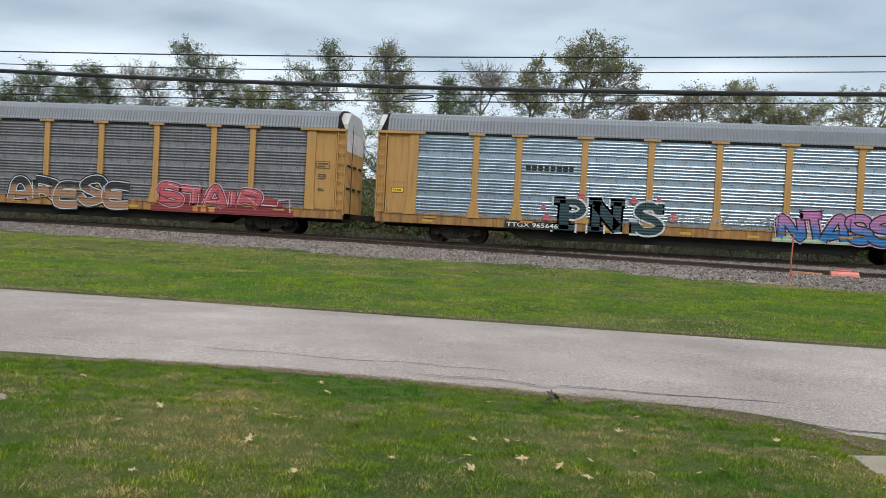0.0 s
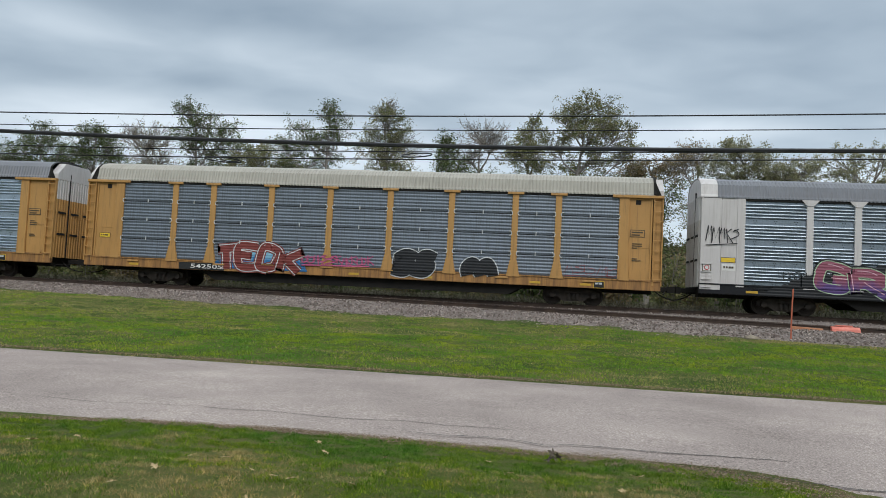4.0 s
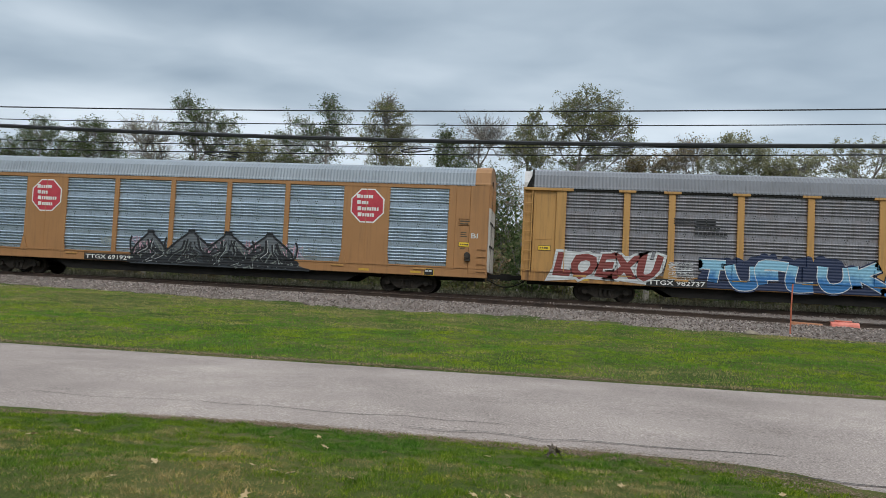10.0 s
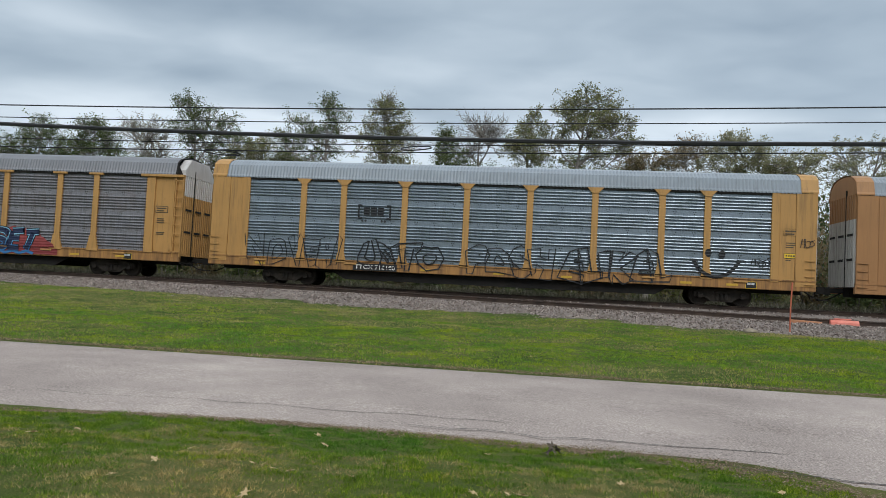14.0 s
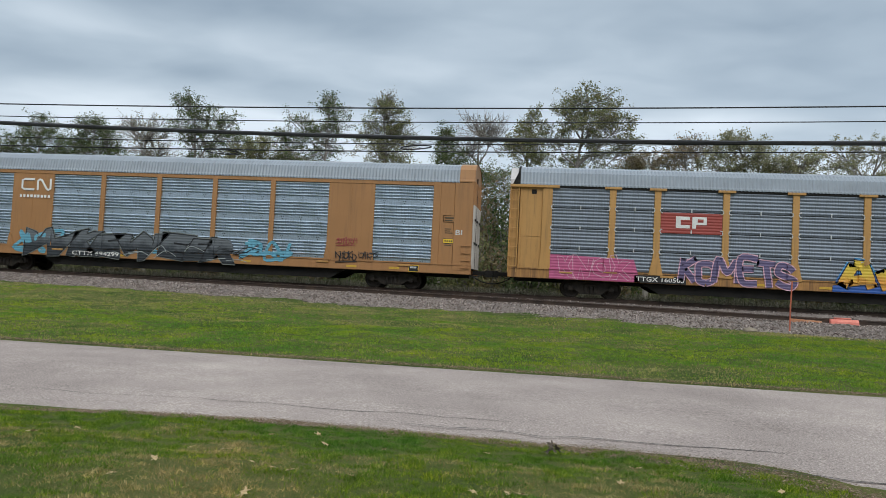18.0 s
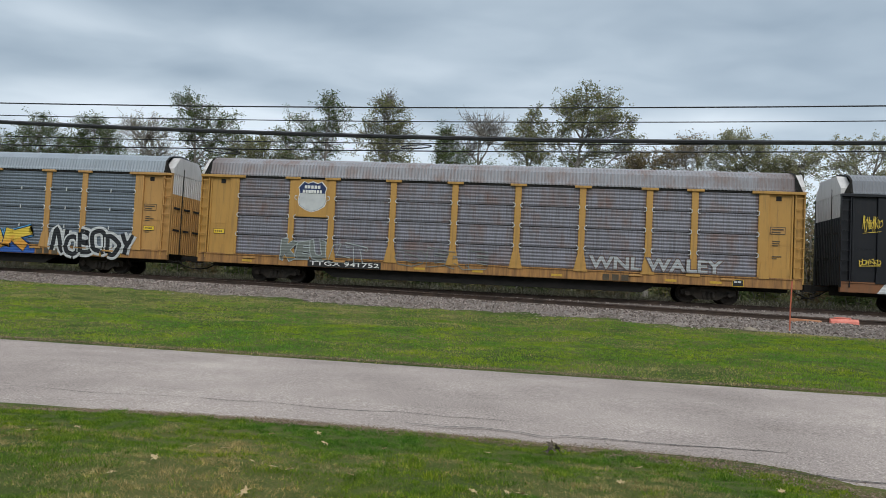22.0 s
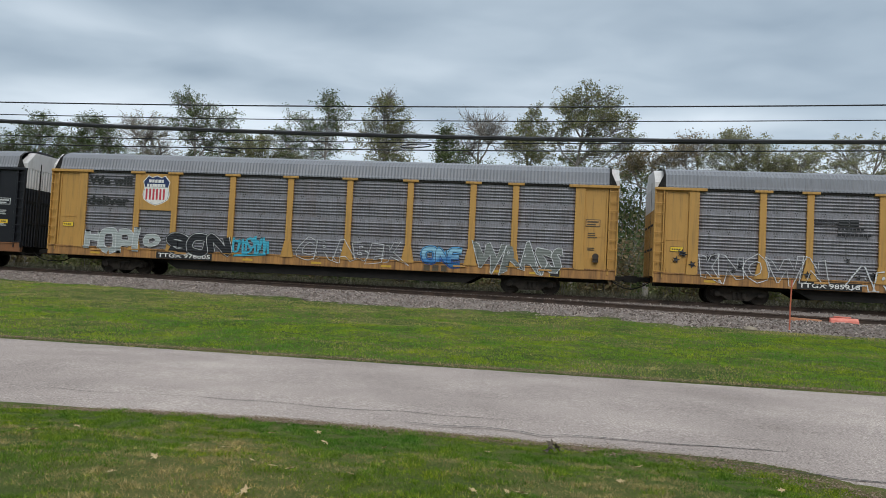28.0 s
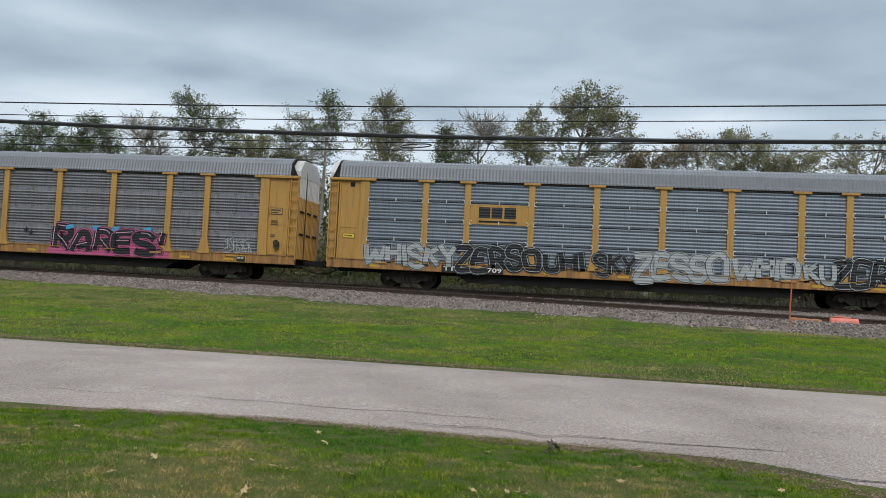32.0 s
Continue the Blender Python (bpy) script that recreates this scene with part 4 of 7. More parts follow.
RUSTWASH = spray("rust_wash_spray", (0.30, 0.12, 0.05))
SIGN_WHITE = mottled("sign_white", ((0.3, (0.62, 0.62, 0.60)), (0.7, (0.80, 0.80, 0.78))), 2.0, 20.0, 0.5, bumps=0)
SIGN_RED = mottled("sign_red", ((0.3, (0.40, 0.035, 0.055)), (0.7, (0.52, 0.06, 0.08))), 2.0, 20.0, 0.5, bumps=0)
SIGN_BRICK = spray("brick_red_panel", (0.30, 0.055, 0.045))
SIGN_NAVY = mottled("sign_navy", ((0.3, (0.012, 0.025, 0.085)), (0.7, (0.02, 0.04, 0.12))), 2.0, 20.0, 0.5, bumps=0)
SIGN_YELLOW = mottled("sticker_yellow", ((0.3, (0.68, 0.44, 0.03)), (0.7, (0.80, 0.56, 0.05))), 2.0, 20.0, 0.5, bumps=0)
REFLECT = mottled("grimy_reflector", ((0.3, (0.38, 0.22, 0.03)), (0.7, (0.60, 0.38, 0.05))), 2.0, 20.0, 0.5, bumps=0)
SIGN_GREY = mottled("faded_sign_grey", ((0.3, (0.45, 0.47, 0.48)), (0.7, (0.58, 0.60, 0.60))), 2.0, 20.0, 0.5, bumps=0)
STENCIL = mottled("stencil_dark", ((0.3, (0.05, 0.04, 0.03)), (0.7, (0.11, 0.085, 0.05))), 2.0, 20.0, 0.6, bumps=0)
PLATE_BLACK = mottled("plate_black", ((0.3, (0.012, 0.012, 0.013)), (0.7, (0.03, 0.03, 0.03))), 2.0, 20.0, 0.6, bumps=0)

STYLE = ["old", "old", "old", "new", "plate", "old", "new", "plate", "old", "old", "old", "old", "old", "old"]


def surface(style, x, z):
    """How far the side of the car stands out at a place."""
    if z < 1.165:
        return -1.590
    if z < 1.225:
        return -1.626
    if style == "plate":
        if -9.25 < x < -7.0 or 6.7 < x < 8.92 or abs(x) > 11.5:
            return -1.618 if z < 1.76 else -1.586
        if any(abs(x - p) < 0.125 for p in (-4.465, -1.61, 1.19, 4.035)):
            return -1.604
        return -1.557
    for p in POSTS:
        if abs(x - p) < (0.305 if z < 1.86 else 0.146):
            return -1.638 if z < 1.86 else -1.605
    if abs(x) > INNER - 0.1:
        if style == "new":
            return -1.618
        return -1.64 if abs(x) < INNER + 0.37 or abs(x) > 13.02 else -1.575
    return -1.557


def cuts(style, x0, x1):
    xs = []
    if style == "plate":
        for p in (-4.465, -1.61, 1.19, 4.035):
            xs += [p - 0.135, p - 0.12, p + 0.12, p + 0.135]
        xs += [-9.26, -9.24, -7.01, -6.99, 6.69, 6.71, 8.91, 8.93]
    else:
        for p in POSTS:
            xs += [p - 0.315, p - 0.30, p + 0.30, p + 0.315, p - 0.155, p - 0.14, p + 0.14, p + 0.155]
        xs += [s * e for s in (-1, 1) for e in (INNER - 0.11, INNER - 0.09)]
    return [x for x in xs if x0 < x < x1]


def lay_on(bm, style, lift):
    """Cut a flat drawing in the x-z plane where the side steps in or out, and lay it on the side."""
    if not bm.verts:
        return
    xs = [v.co.x for v in bm.verts]
    for x in cuts(style, min(xs), max(xs)):
        bmesh.ops.bisect_plane(bm, geom=bm.verts[:] + bm.edges[:] + bm.faces[:], plane_co=(x, 0, 0), plane_no=(1, 0, 0))
    for z in (1.16, 1.17, 1.22, 1.23, 1.855, 1.865):
        bmesh.ops.bisect_plane(bm, geom=bm.verts[:] + bm.edges[:] + bm.faces[:], plane_co=(0, 0, z), plane_no=(0, 0, 1))
    for v in bm.verts:
        v.co.y = surface(style, v.co.x, v.co.z) - lift + v.co.y


def text_faces(body, offset, shear):
    cu = bpy.data.curves.new("lettering", "FONT")
    cu.body, cu.offset, cu.shear, cu.resolution_u, cu.size = body, offset, shear, 2, 1.0
    ob = bpy.data.objects.new("lettering", cu)
    me = bpy.data.meshes.new_from_object(ob)
    v = [(p.co.x, p.co.y) for p in me.vertices]
    f = [tuple(p.vertices) for p in me.polygons]
    bpy.data.meshes.remove(me)
    bpy.data.objects.remove(ob)
    bpy.data.curves.remove(cu)
    return v, f


def fit_box(pts, box, ref):
    """Scale points so that the reference outline fills the box (x0, x1, z0, z1)."""
    ax, bx = min(p[0] for p in ref), max(p[0] for p in ref)
    az, bz = min(p[1] for p in ref), max(p[1] for p in ref)
    kx, kz = (box[1] - box[0]) / (bx - ax), (box[3] - box[2]) / (bz - az)
    return [(box[0] + (x - ax) * kx, box[2] + (z - az) * kz) for x, z in pts]


def ribbon(pts, w, closed_ends=True):
    """A stroke of width w along points, with rounded ends."""
    v, f = [], []
    P = [Vector(p) for p in pts]
    for i, p in enumerate(P):
        d = (P[min(i + 1, len(P) - 1)] - P[max(i - 1, 0)])
        d = d.normalized() if d.length > 1e-6 else Vector((1, 0))
        n = Vector((-d.y, d.x)) * w / 2
        v += [tuple(p + n), tuple(p - n)]
    f += [(2 * i, 2 * i + 2, 2 * i + 3, 2 * i + 1) for i in range(len(P) - 1)]
    if closed_ends and len(P) > 1:
        for p, q, i0, i1 in ((P[0], P[1], 1, 0), (P[-1], P[-2], 2 * len(P) - 2, 2 * len(P) - 1)):
            a0 = math.atan2(v[i0][1] - p.y, v[i0][0] - p.x)
            # turns outward, away from the stroke
            k = len(v)
            v += [(p.x + w / 2 * math.cos(a0 + math.pi * j / 5), p.y + w / 2 * math.sin(a0 + math.pi * j / 5)) for j in range(1, 5)]
            f.append((i0, k, k + 1, k + 2, k + 3, i1))
    return v, f


def curve_through(pts, n=5):
    """Catmull-Rom points."""
    out = []
    q = [pts[0]] + list(pts) + [pts[-1]]
    for i in range(1, len(q) - 2):
        for j in range(n):
            t = j / n
            out.append(tuple(0.5 * (2 * q[i][k] + (q[i + 1][k] - q[i - 1][k]) * t + (2 * q[i - 1][k] - 5 * q[i][k] + 4 * q[i + 1][k] - q[i + 2][k]) * t * t + (3 * q[i][k] - q[i - 1][k] - 3 * q[i + 1][k] + q[i + 2][k]) * t ** 3) for k in (0, 1)))
    return out + [tuple(pts[-1])]


def warped(pts, box, wild):
    """Bend lettering as a quick hand would: letters swell, lean and hop."""
    if not wild:
        return pts
    x0, x1, z0, z1 = box
    h = z1 - z0
    out = []
    for x, z in pts:
        u, t = x - x0, (z - z0) / h - 0.5
        lean = 0.16 * math.sin(2.3 * u + 0.7 * x0) + 0.07 * math.sin(6.1 * u)
        hop = 0.07 * math.sin(3.1 * u + x0) + 0.05 * math.sin(7.3 * u + 2 * x0)
        swell = 1 + 0.13 * math.sin(4.2 * u + 1.3 * x0)
        out.append((x + wild * h * (lean * t + 0.05 * math.sin(5 * t + 2 * u)), z0 + h * (0.5 + t * (1 + wild * (swell - 1)) + wild * hop * 0.6)))
    return out


def rims(pts, faces):
    """Closed outlines of flat lettering: the chains of edges that only one face has."""
    count = Counter()
    for q in faces:
        for a, b in zip(q, q[1:] + q[:1]):
            count[(min(a, b), max(a, b))] += 1
    nxt = {}
    for q in faces:
        for a, b in zip(q, q[1:] + q[:1]):
            if count[(min(a, b), max(a, b))] == 1:
                nxt[a] = b
    out = []
    while nxt:
        a = next(iter(nxt))
        loop = [a]
        while a in nxt:
            a = nxt.pop(a)
            loop.append(a)
        line = [pts[loop[0]]]
        for i in loop[1:]:
            if math.dist(pts[i], line[-1]) > 0.02:
                line.append(pts[i])
        if len(line) > 3:
            out.append(line)
    return out


# hand-drawn letters: strokes on a nine by nine grid, "c" before a curved one
HAND = dict(item.split("=") for item in """A=00 39 69 90|22 73
B=10 19|c19 69 87 64 15|c15 74 92 70 10
C=c97 79 39 06 03 20 60 92
D=10 19|c19 59 96 93 50 10
E=99 19 10 90|15 75
F=99 19 10|15 75
G=c97 69 29 05 12 40 80 94|94 54
H=10 19|90 99|15 95
I=50 59
i=50 54|58 59
K=10 19|99 15|35 90
L=19 10 90
M=00 19 54 89 90
N=10 19 90 99
O=c50 11 05 18 59 88 95 81 50
P=10 19|c19 69 97 84 14
R=10 19|c19 69 97 74 14|45 90
S=c97 69 29 07 25 74 92 70 30 02
T=09 99|59 50
U=c19 13 30 70 93 99
W=09 20 56 70 99
X=09 90|00 99
Y=09 55 99|55 50
Z=09 99 00 90
2=c07 39 79 96 43 00|00 90
!=59 54|51 50""".split("\n"))


class Mural:
    """One painted piece on a car: flat layers, each with its paint, laid on the side."""

    def __init__(self, k):
        self.k, self.layers, self.owner, self.letter = k, [], [], 0   # letter 0: the ground of the piece

    def faces(self, v, f, mat, level, step=0.0):
        self.layers.append((v, f, mat, level + step))
        self.owner.append(self.letter)
        return self

    def loose(self, v, f, mat, level):
        """Faces that may cross one another: each lies a hair above the one before."""
        for j, q in enumerate(f):
            self.layers.append(([v[i] for i in q], [tuple(range(len(q)))], mat, level + 0.004 * j))
            self.owner.append(self.letter)
        return self

    def text(self, body, box, paints, grow=(0.09, 0.045, 0.0), shear=0.0, base=0.02, wild=0.0):
        ref, _ = text_faces(body, base, shear)
        for i, (m, g) in enumerate(zip(paints, grow)):
            if m is None:
                continue
            v, f = text_faces(body, base + g, shear)
            self.faces(warped(fit_box(v, box, ref), box, wild), f, m, i)
        return self

    def outline(self, body, box, mat, w, fill=None, shear=0.0, base=0.05, wild=1.0, halo=None):
        """Hand-drawn letters: fill, if any, and a line round each letter."""
        v, f = text_faces(body, base, shear)
        q = warped(fit_box(v, box, v), box, wild)
        if halo:
            self.strokes(rims(q, f), 2.6 * w, (halo,), (0.0,))
        if fill:
            self.faces(q, f, fill, 1)
        return self.strokes(rims(q, f), w, (None, None, mat), (0, 0, 0.0))

    def bubble(self, word, box, fill, line, halo=None, w=0.30, edge=0.10, rim=0.16, seed=1, wild=1.0, shine=None, slant=0.0, soft=True):
        """Fat hand-sprayed letters, each over the one before: rim, outline, fill and a thin streak of light paint."""
        rnd = random.Random(seed)
        x0, x1, z0, z1 = box
        h = z1 - z0
        room = [{"W": 1.35, "M": 1.35, "I": 0.5, "i": 0.55, "!": 0.5}.get(c, 1.0) for c in word]
        step, a = (x1 - x0) / sum(room), x0
        thick = min(1.12 * w * h, 0.31 * step)
        for i, (c, r) in enumerate(zip(word, room)):
            b0, b1 = a - 0.11 * step + thick / 2, a + r * step + 0.11 * step - thick / 2
            a += r * step
            self.letter += 1
            lean, grow, hop = slant + wild * rnd.uniform(-0.14, 0.14), 1 + wild * rnd.uniform(-0.12, 0.10), wild * rnd.uniform(-0.05, 0.07) * h
            for stroke in HAND[c].split("|"):
                pts = []
                for q in stroke.strip("c").split():
                    u, t = int(q[0]) / 9 + wild * rnd.uniform(-0.06, 0.06), int(q[1]) / 9 + wild * rnd.uniform(-0.05, 0.05)
                    z = z0 + thick / 2 + (h - thick) * t * grow + hop
                    pts.append((b0 + (b1 - b0) * u + lean * h * (t - 0.5), z))
                lines = [curve_through(pts, 5)] if stroke[0] == "c" or (soft and len(pts) > 2) else [pts[j:j + 2] for j in range(len(pts) - 1)]
                for ln in lines:
                    for m, extra, level in ((halo, edge + rim, 0.0), (line, edge, 1 + 0.5 * i), (fill, 0.0, 1.25 + 0.5 * i)):
                        if m:
                            v, f = ribbon(ln, thick + extra)
                            mine = self.letter
                            self.letter = 0 if m is halo else mine
                            self.loose(v, f, m, level)
                            self.letter = mine
                if shine:
                    top = pts[:2] if stroke[0] != "c" else lines[0][2:9]
                    v, f = ribbon([(x - thick * 0.22, z + thick * 0.2) for x, z in top], 0.035)
                    self.loose(v, f, shine, 1.42 + 0.5 * i)
        self.letter = 0
        return self

    def strokes(self, lines, w, paints, grow=(0.16, 0.07, 0.0)):
        for i, (m, g) in enumerate(zip(paints, grow)):
            if m is None:
                continue
            for j, ln in enumerate(lines):
                v, f = ribbon(ln, max(0.012, w + g))
                self.loose(v, f, m, i + 0.06 * j)
        return self

    def cloud(self, box, mat, seed, r=0.22, n=40, level=-1):
        """A puffy background: one scalloped outline over a straight foot."""
        rnd = random.Random(seed)
        x0, x1, z0, z1 = box
        puffs = []
        for i in range(n):
            k = (i + 0.5) / n
            R = r * rnd.uniform(0.6, 1.4)
            e = 1 - abs(2 * k - 1) ** 4
            puffs.append((x0 + (x1 - x0) * k + rnd.uniform(-0.05, 0.05), z0 + max(0.0, (z1 - z0) * e * rnd.uniform(0.78, 1.0) - R), R))
        v = []
        m = int((x1 - x0) / 0.05)
        for i in range(m + 1):
            x = x0 + (x1 - x0) * i / m
            top = z0 + 0.01
            for cx, cz, R in puffs:
                if abs(x - cx) < R:
                    top = max(top, cz + math.sqrt(R * R - (x - cx) ** 2))
            v += [(x, z0), (x, top)]
        return self.faces(v, [(2 * i, 2 * i + 2, 2 * i + 3, 2 * i + 1) for i in range(m)], mat, level)

    def done(self, name="graffiti", label=""):
        first = min(self.owner)
        ground = self.built([q for q, o in zip(self.layers, self.owner) if o == first], name)
        ob = part(name, ground, None, CARS[self.k], label)
        for i in sorted(set(self.owner) - {first}):
            part("letter", self.built([q for q, o in zip(self.layers, self.owner) if o == i], "letter"), None, ob)
        return ob

    def built(self, layers, name):
        mats = []
        for _, _, m, _ in layers:
            if m not in mats:
                mats.append(m)
        style = STYLE[self.k]
        bm = bmesh.new()
        for v, f, m, lv in layers:
            i = mats.index(m)
            y = -0.0045 * lv
            vs = [bm.verts.new((a, y, b)) for a, b in v]
            for q in f:
                try:
                    fc = bm.faces.new([vs[j] for j in q])
                    fc.material_index = i
                except ValueError:
                    pass
        bmesh.ops.remove_doubles(bm, verts=bm.verts[:], dist=0.0008)
        lay_on(bm, style, 0.016)
        bmesh.ops.recalc_face_normals(bm, faces=bm.faces[:])
        for fc in bm.faces:
            if fc.normal.y > 0:
                fc.normal_flip()
        me = bpy.data.meshes.new(name)
        bm.to_mesh(me)
        bm.free()
        for m in mats:
            me.materials.append(m)
        return me


def glyphs(box, n, seed, curvy=0.5):
    """Skeletons of letter-like shapes that spell nothing: stems, bars and hooks side by side."""
    rnd = random.Random(seed)
    x0, x1, z0, z1 = box
    w, h = (x1 - x0) / n, z1 - z0
    lines = []
    for i in range(n):
        a = x0 + w * i
        P = lambda u, t: (a + w * u, z0 + h * t)
        k = rnd.randrange(6)
        j = rnd.uniform(-0.10, 0.10)
        t = rnd.uniform(-0.12, 0.12)
        if k == 0:
            lines += [curve_through([P(-0.1, 0.2), P(0.25 + j, 0.75), P(0.6, 0.95 + t), P(0.95, 0.6), P(0.65, 0.3), P(0.4, 0.45)]), [P(0.6, 0.35), P(1.1, 0.02)]]
        elif k == 1:
            lines += [[P(0.0, 0.12), P(0.35 + j, 0.9), P(0.5, 0.35), P(0.8, 1.0 + t), P(1.05, 0.2)], [P(0.1, 0.0), P(0.75, 0.12)]]
        elif k == 2:
            lines += [curve_through([P(1.05, 0.8), P(0.6, 1.0), P(0.3 + j, 0.72), P(0.75, 0.45), P(0.45, 0.08), P(-0.12, 0.2)])]
        elif k == 3:
            lines += [curve_through([P(0.0, 0.9), P(0.45, 0.7 + t), P(0.2, 0.3), P(0.6, 0.02), P(1.1, 0.3), P(0.85, 0.75)])]
        elif k == 4:
            lines += [[P(-0.05, 0.05), P(0.3, 0.55 + t), P(0.1, 0.98)], [P(0.3, 0.55), P(0.95, 0.85), P(0.7, 0.98)], [P(0.55, 0.0), P(0.95 + j, 0.5)]]
        else:
            lines += [curve_through([P(0.1, 0.0), P(0.0, 0.6), P(0.45 + j, 1.0), P(0.85, 0.65), P(1.0, 0.05)]), [P(0.45, 0.1), P(0.5, 0.6)]]
    return lines


def scribble(box, n, seed):
    """A quick looping tag."""
    rnd = random.Random(seed)
    x0, x1, z0, z1 = box
    w, h, out = (x1 - x0) / max(3, n // 2), z1 - z0, []
    a = x0
    while a < x1 - 0.3 * w:
        top, low = z1 - h * rnd.uniform(0, 0.3), z0 + h * rnd.uniform(0, 0.3)
        k = rnd.randrange(4)
        e = a + w * rnd.uniform(0.6, 1.0)
        if k == 0:
            out.append([(a, low), (a + 0.3 * w, top), (0.5 * (a + e), low + 0.25 * h), (e, top), (e + 0.1 * w, low)])
        elif k == 1:
            out.append(curve_through([(e, top), (a, top - 0.15 * h), (0.5 * (a + e), low + 0.45 * h), (e, low + 0.2 * h), (a - 0.2 * w, low)], 4))
        elif k == 2:
            out.append(curve_through([(a, top), (a + 0.1 * w, low), (e, low + 0.1 * h), (e, top - 0.2 * h), (a + 0.2 * w, low + 0.5 * h)], 4))
        else:
            out.append([(a, top), (a + 0.15 * w, low)])
            out.append([(e, top), (a, low + 0.5 * h), (e + 0.2 * w, low)])
        a += w * rnd.uniform(0.7, 1.0)
    if n > 8:
        out.append([(x0, z0 - 0.08 * h), (x1, z0 + 0.05 * h)])
    return out


def block_piece(k, box, n, seed, fill, line, halo=None, w=None, label="", name="graffiti", cloud=None):
    m = Mural(k)
    if cloud:
        m.cloud((box[0] - 0.25, box[1] + 0.25, box[2], box[3] + 0.15), cloud, seed, 0.24, int((box[1] - box[0]) * 5))
    w = w or min(0.30, 0.36 * (box[1] - box[0]) / n)
    inset = w / 2
    b = (box[0] + inset, box[1] - inset, box[2] + inset, box[3] - inset)
    m.strokes(glyphs(b, n, seed), w, (halo, line, fill), (0.20, 0.09, 0.0))
    return m.done(name, label)


def tag_piece(k, box, n, seed, mat, w=0.03, label=""):
    m = Mural(k)
    m.strokes(scribble(box, n, seed), w, (None, mat), (0, 0.0))
    return m.done("graffiti", label)


DX = [-0.30, -0.30, -0.05, 0, 0.05, 0.05, 0, 0, 0.10, 0.1, 0.05, 0.0, 0.05, 0.05]   # slack in the couplings


# car by car
Mural(0).bubble("ARESE", (-3.3, 3.0, 0.76, 2.02), BROWN, CHALK, INK, 0.24, 0.09, 0.12, 3, 1.2).done(label="brown and white sprayed lettering shapes")
m = Mural(0).cloud((4.1, 11.1, 0.74, 1.95), RED, 5, 0.26, 40)
m.bubble("STAIR", (4.5, 9.5, 0.95, 1.98), ROSE, INK, PALEPINK, 0.24, 0.07, 0.09, 5, 1.2, PALEPINK)
m.strokes([[(9.55, 1.25), (10.3, 1.22), (10.35, 1.5), (10.9, 1.55), (10.95, 0.95)]], 0.06, (None, None, None, PALEPINK), (0, 0, 0, 0))
m.done(label="red sprayed piece with pale outlines")
def slab_letters():
    """Three heavy letters with square serifs, dark teal with a white edge."""
    pieces = [
        (1, [(-4.98, 0.84), (-4.98, 2.12)], 0.42), (1, [(-5.45, 0.90), (-4.50, 0.90)], 0.24), (1, [(-5.45, 2.06), (-4.7, 2.06)], 0.20), (1, curve_through([(-4.95, 2.03), (-4.45, 2.02), (-4.18, 1.74), (-4.45, 1.46), (-4.95, 1.45)]), 0.27),
        (2, [(-3.62, 0.84), (-3.62, 2.12)], 0.34), (2, [(-2.72, 0.84), (-2.72, 2.12)], 0.34), (2, [(-3.62, 1.98), (-2.70, 1.0)], 0.42), (2, [(-3.95, 0.90), (-3.28, 0.90)], 0.22), (2, [(-3.95, 2.06), (-3.40, 2.06)], 0.20), (2, [(-3.02, 2.06), (-2.40, 2.06)], 0.20),
        (3, curve_through([(-0.98, 1.74), (-1.22, 1.99), (-1.66, 1.97), (-1.84, 1.72), (-1.55, 1.53), (-1.15, 1.40), (-0.90, 1.15), (-1.16, 0.93), (-1.66, 0.93), (-1.94, 1.20)]), 0.31), (3, [(-0.93, 1.66), (-0.93, 2.12)], 0.20), (3, [(-2.0, 0.80), (-2.0, 1.28)], 0.20)]
    m = Mural(1)
    for n, pts, w in pieces:
        for mat, grow, level in ((CHALK, 0.17, 0), (TEAL_INK, 0.0, 1)):
            v, f = ribbon(pts, w + grow, False)
            m.letter = n
            m.loose(v, f, mat, level)
            if grow and len(pts) == 2:
                d = Vector((pts[1][0] - pts[0][0], pts[1][1] - pts[0][1])).normalized() * grow / 2
                v, f = ribbon([(pts[0][0] - d.x, pts[0][1] - d.y), (pts[1][0] + d.x, pts[1][1] + d.y)], w + grow, False)
                m.loose(v, f, mat, level)
    m.done(label="dark teal slab letters with white outline")


slab_letters()
Mural(1).cloud((3.7, 9.4, 0.76, 1.5), MINT, 12, 0.16, 26).bubble("NTASS!", (3.95, 8.95, 0.80, 2.02), PINKBLUE, INK, PALEPINK, 0.29, 0.12, 0.09, 7, 1.1).done(label="pink and blue sprayed letters with black outline")
m = Mural(1)
for j, (cx, cz, r) in enumerate(((-5.75, 1.3, 0.17), (-5.9, 1.75, 0.12), (-4.3, 2.28, 0.16), (-2.05, 2.2, 0.15), (-1.0, 2.25, 0.12), (-0.35, 1.55, 0.2))):
    m.faces([(cx + r * math.cos(math.tau * a / 12), cz + r * math.sin(math.tau * a / 12)) for a in range(12)], [tuple(range(12))], ROSE, -1 - 0.1 * j)
m.done(label="pink sprayed dots")
for i in range(5):
    tag_piece(1, (-0.6 + i * 0.95, 0.15 + i * 0.95, 1.3, 1.75), 7, 20 + i, GHOST, 0.035)
Mural(2).cloud((-6.9, -2.3, 0.9, 2.0), SKY, 31, 0.12, 26).bubble("TEOK", (-6.8, -2.6, 0.82, 2.10), MAROON, CHALK, MAROON, 0.24, 0.09, 0.10, 9, 1.4).done(label="maroon sprayed shapes with white edges")
tag_piece(2, (-2.6, 0.6, 1.25, 1.75), 22, 33, PINK, 0.06)
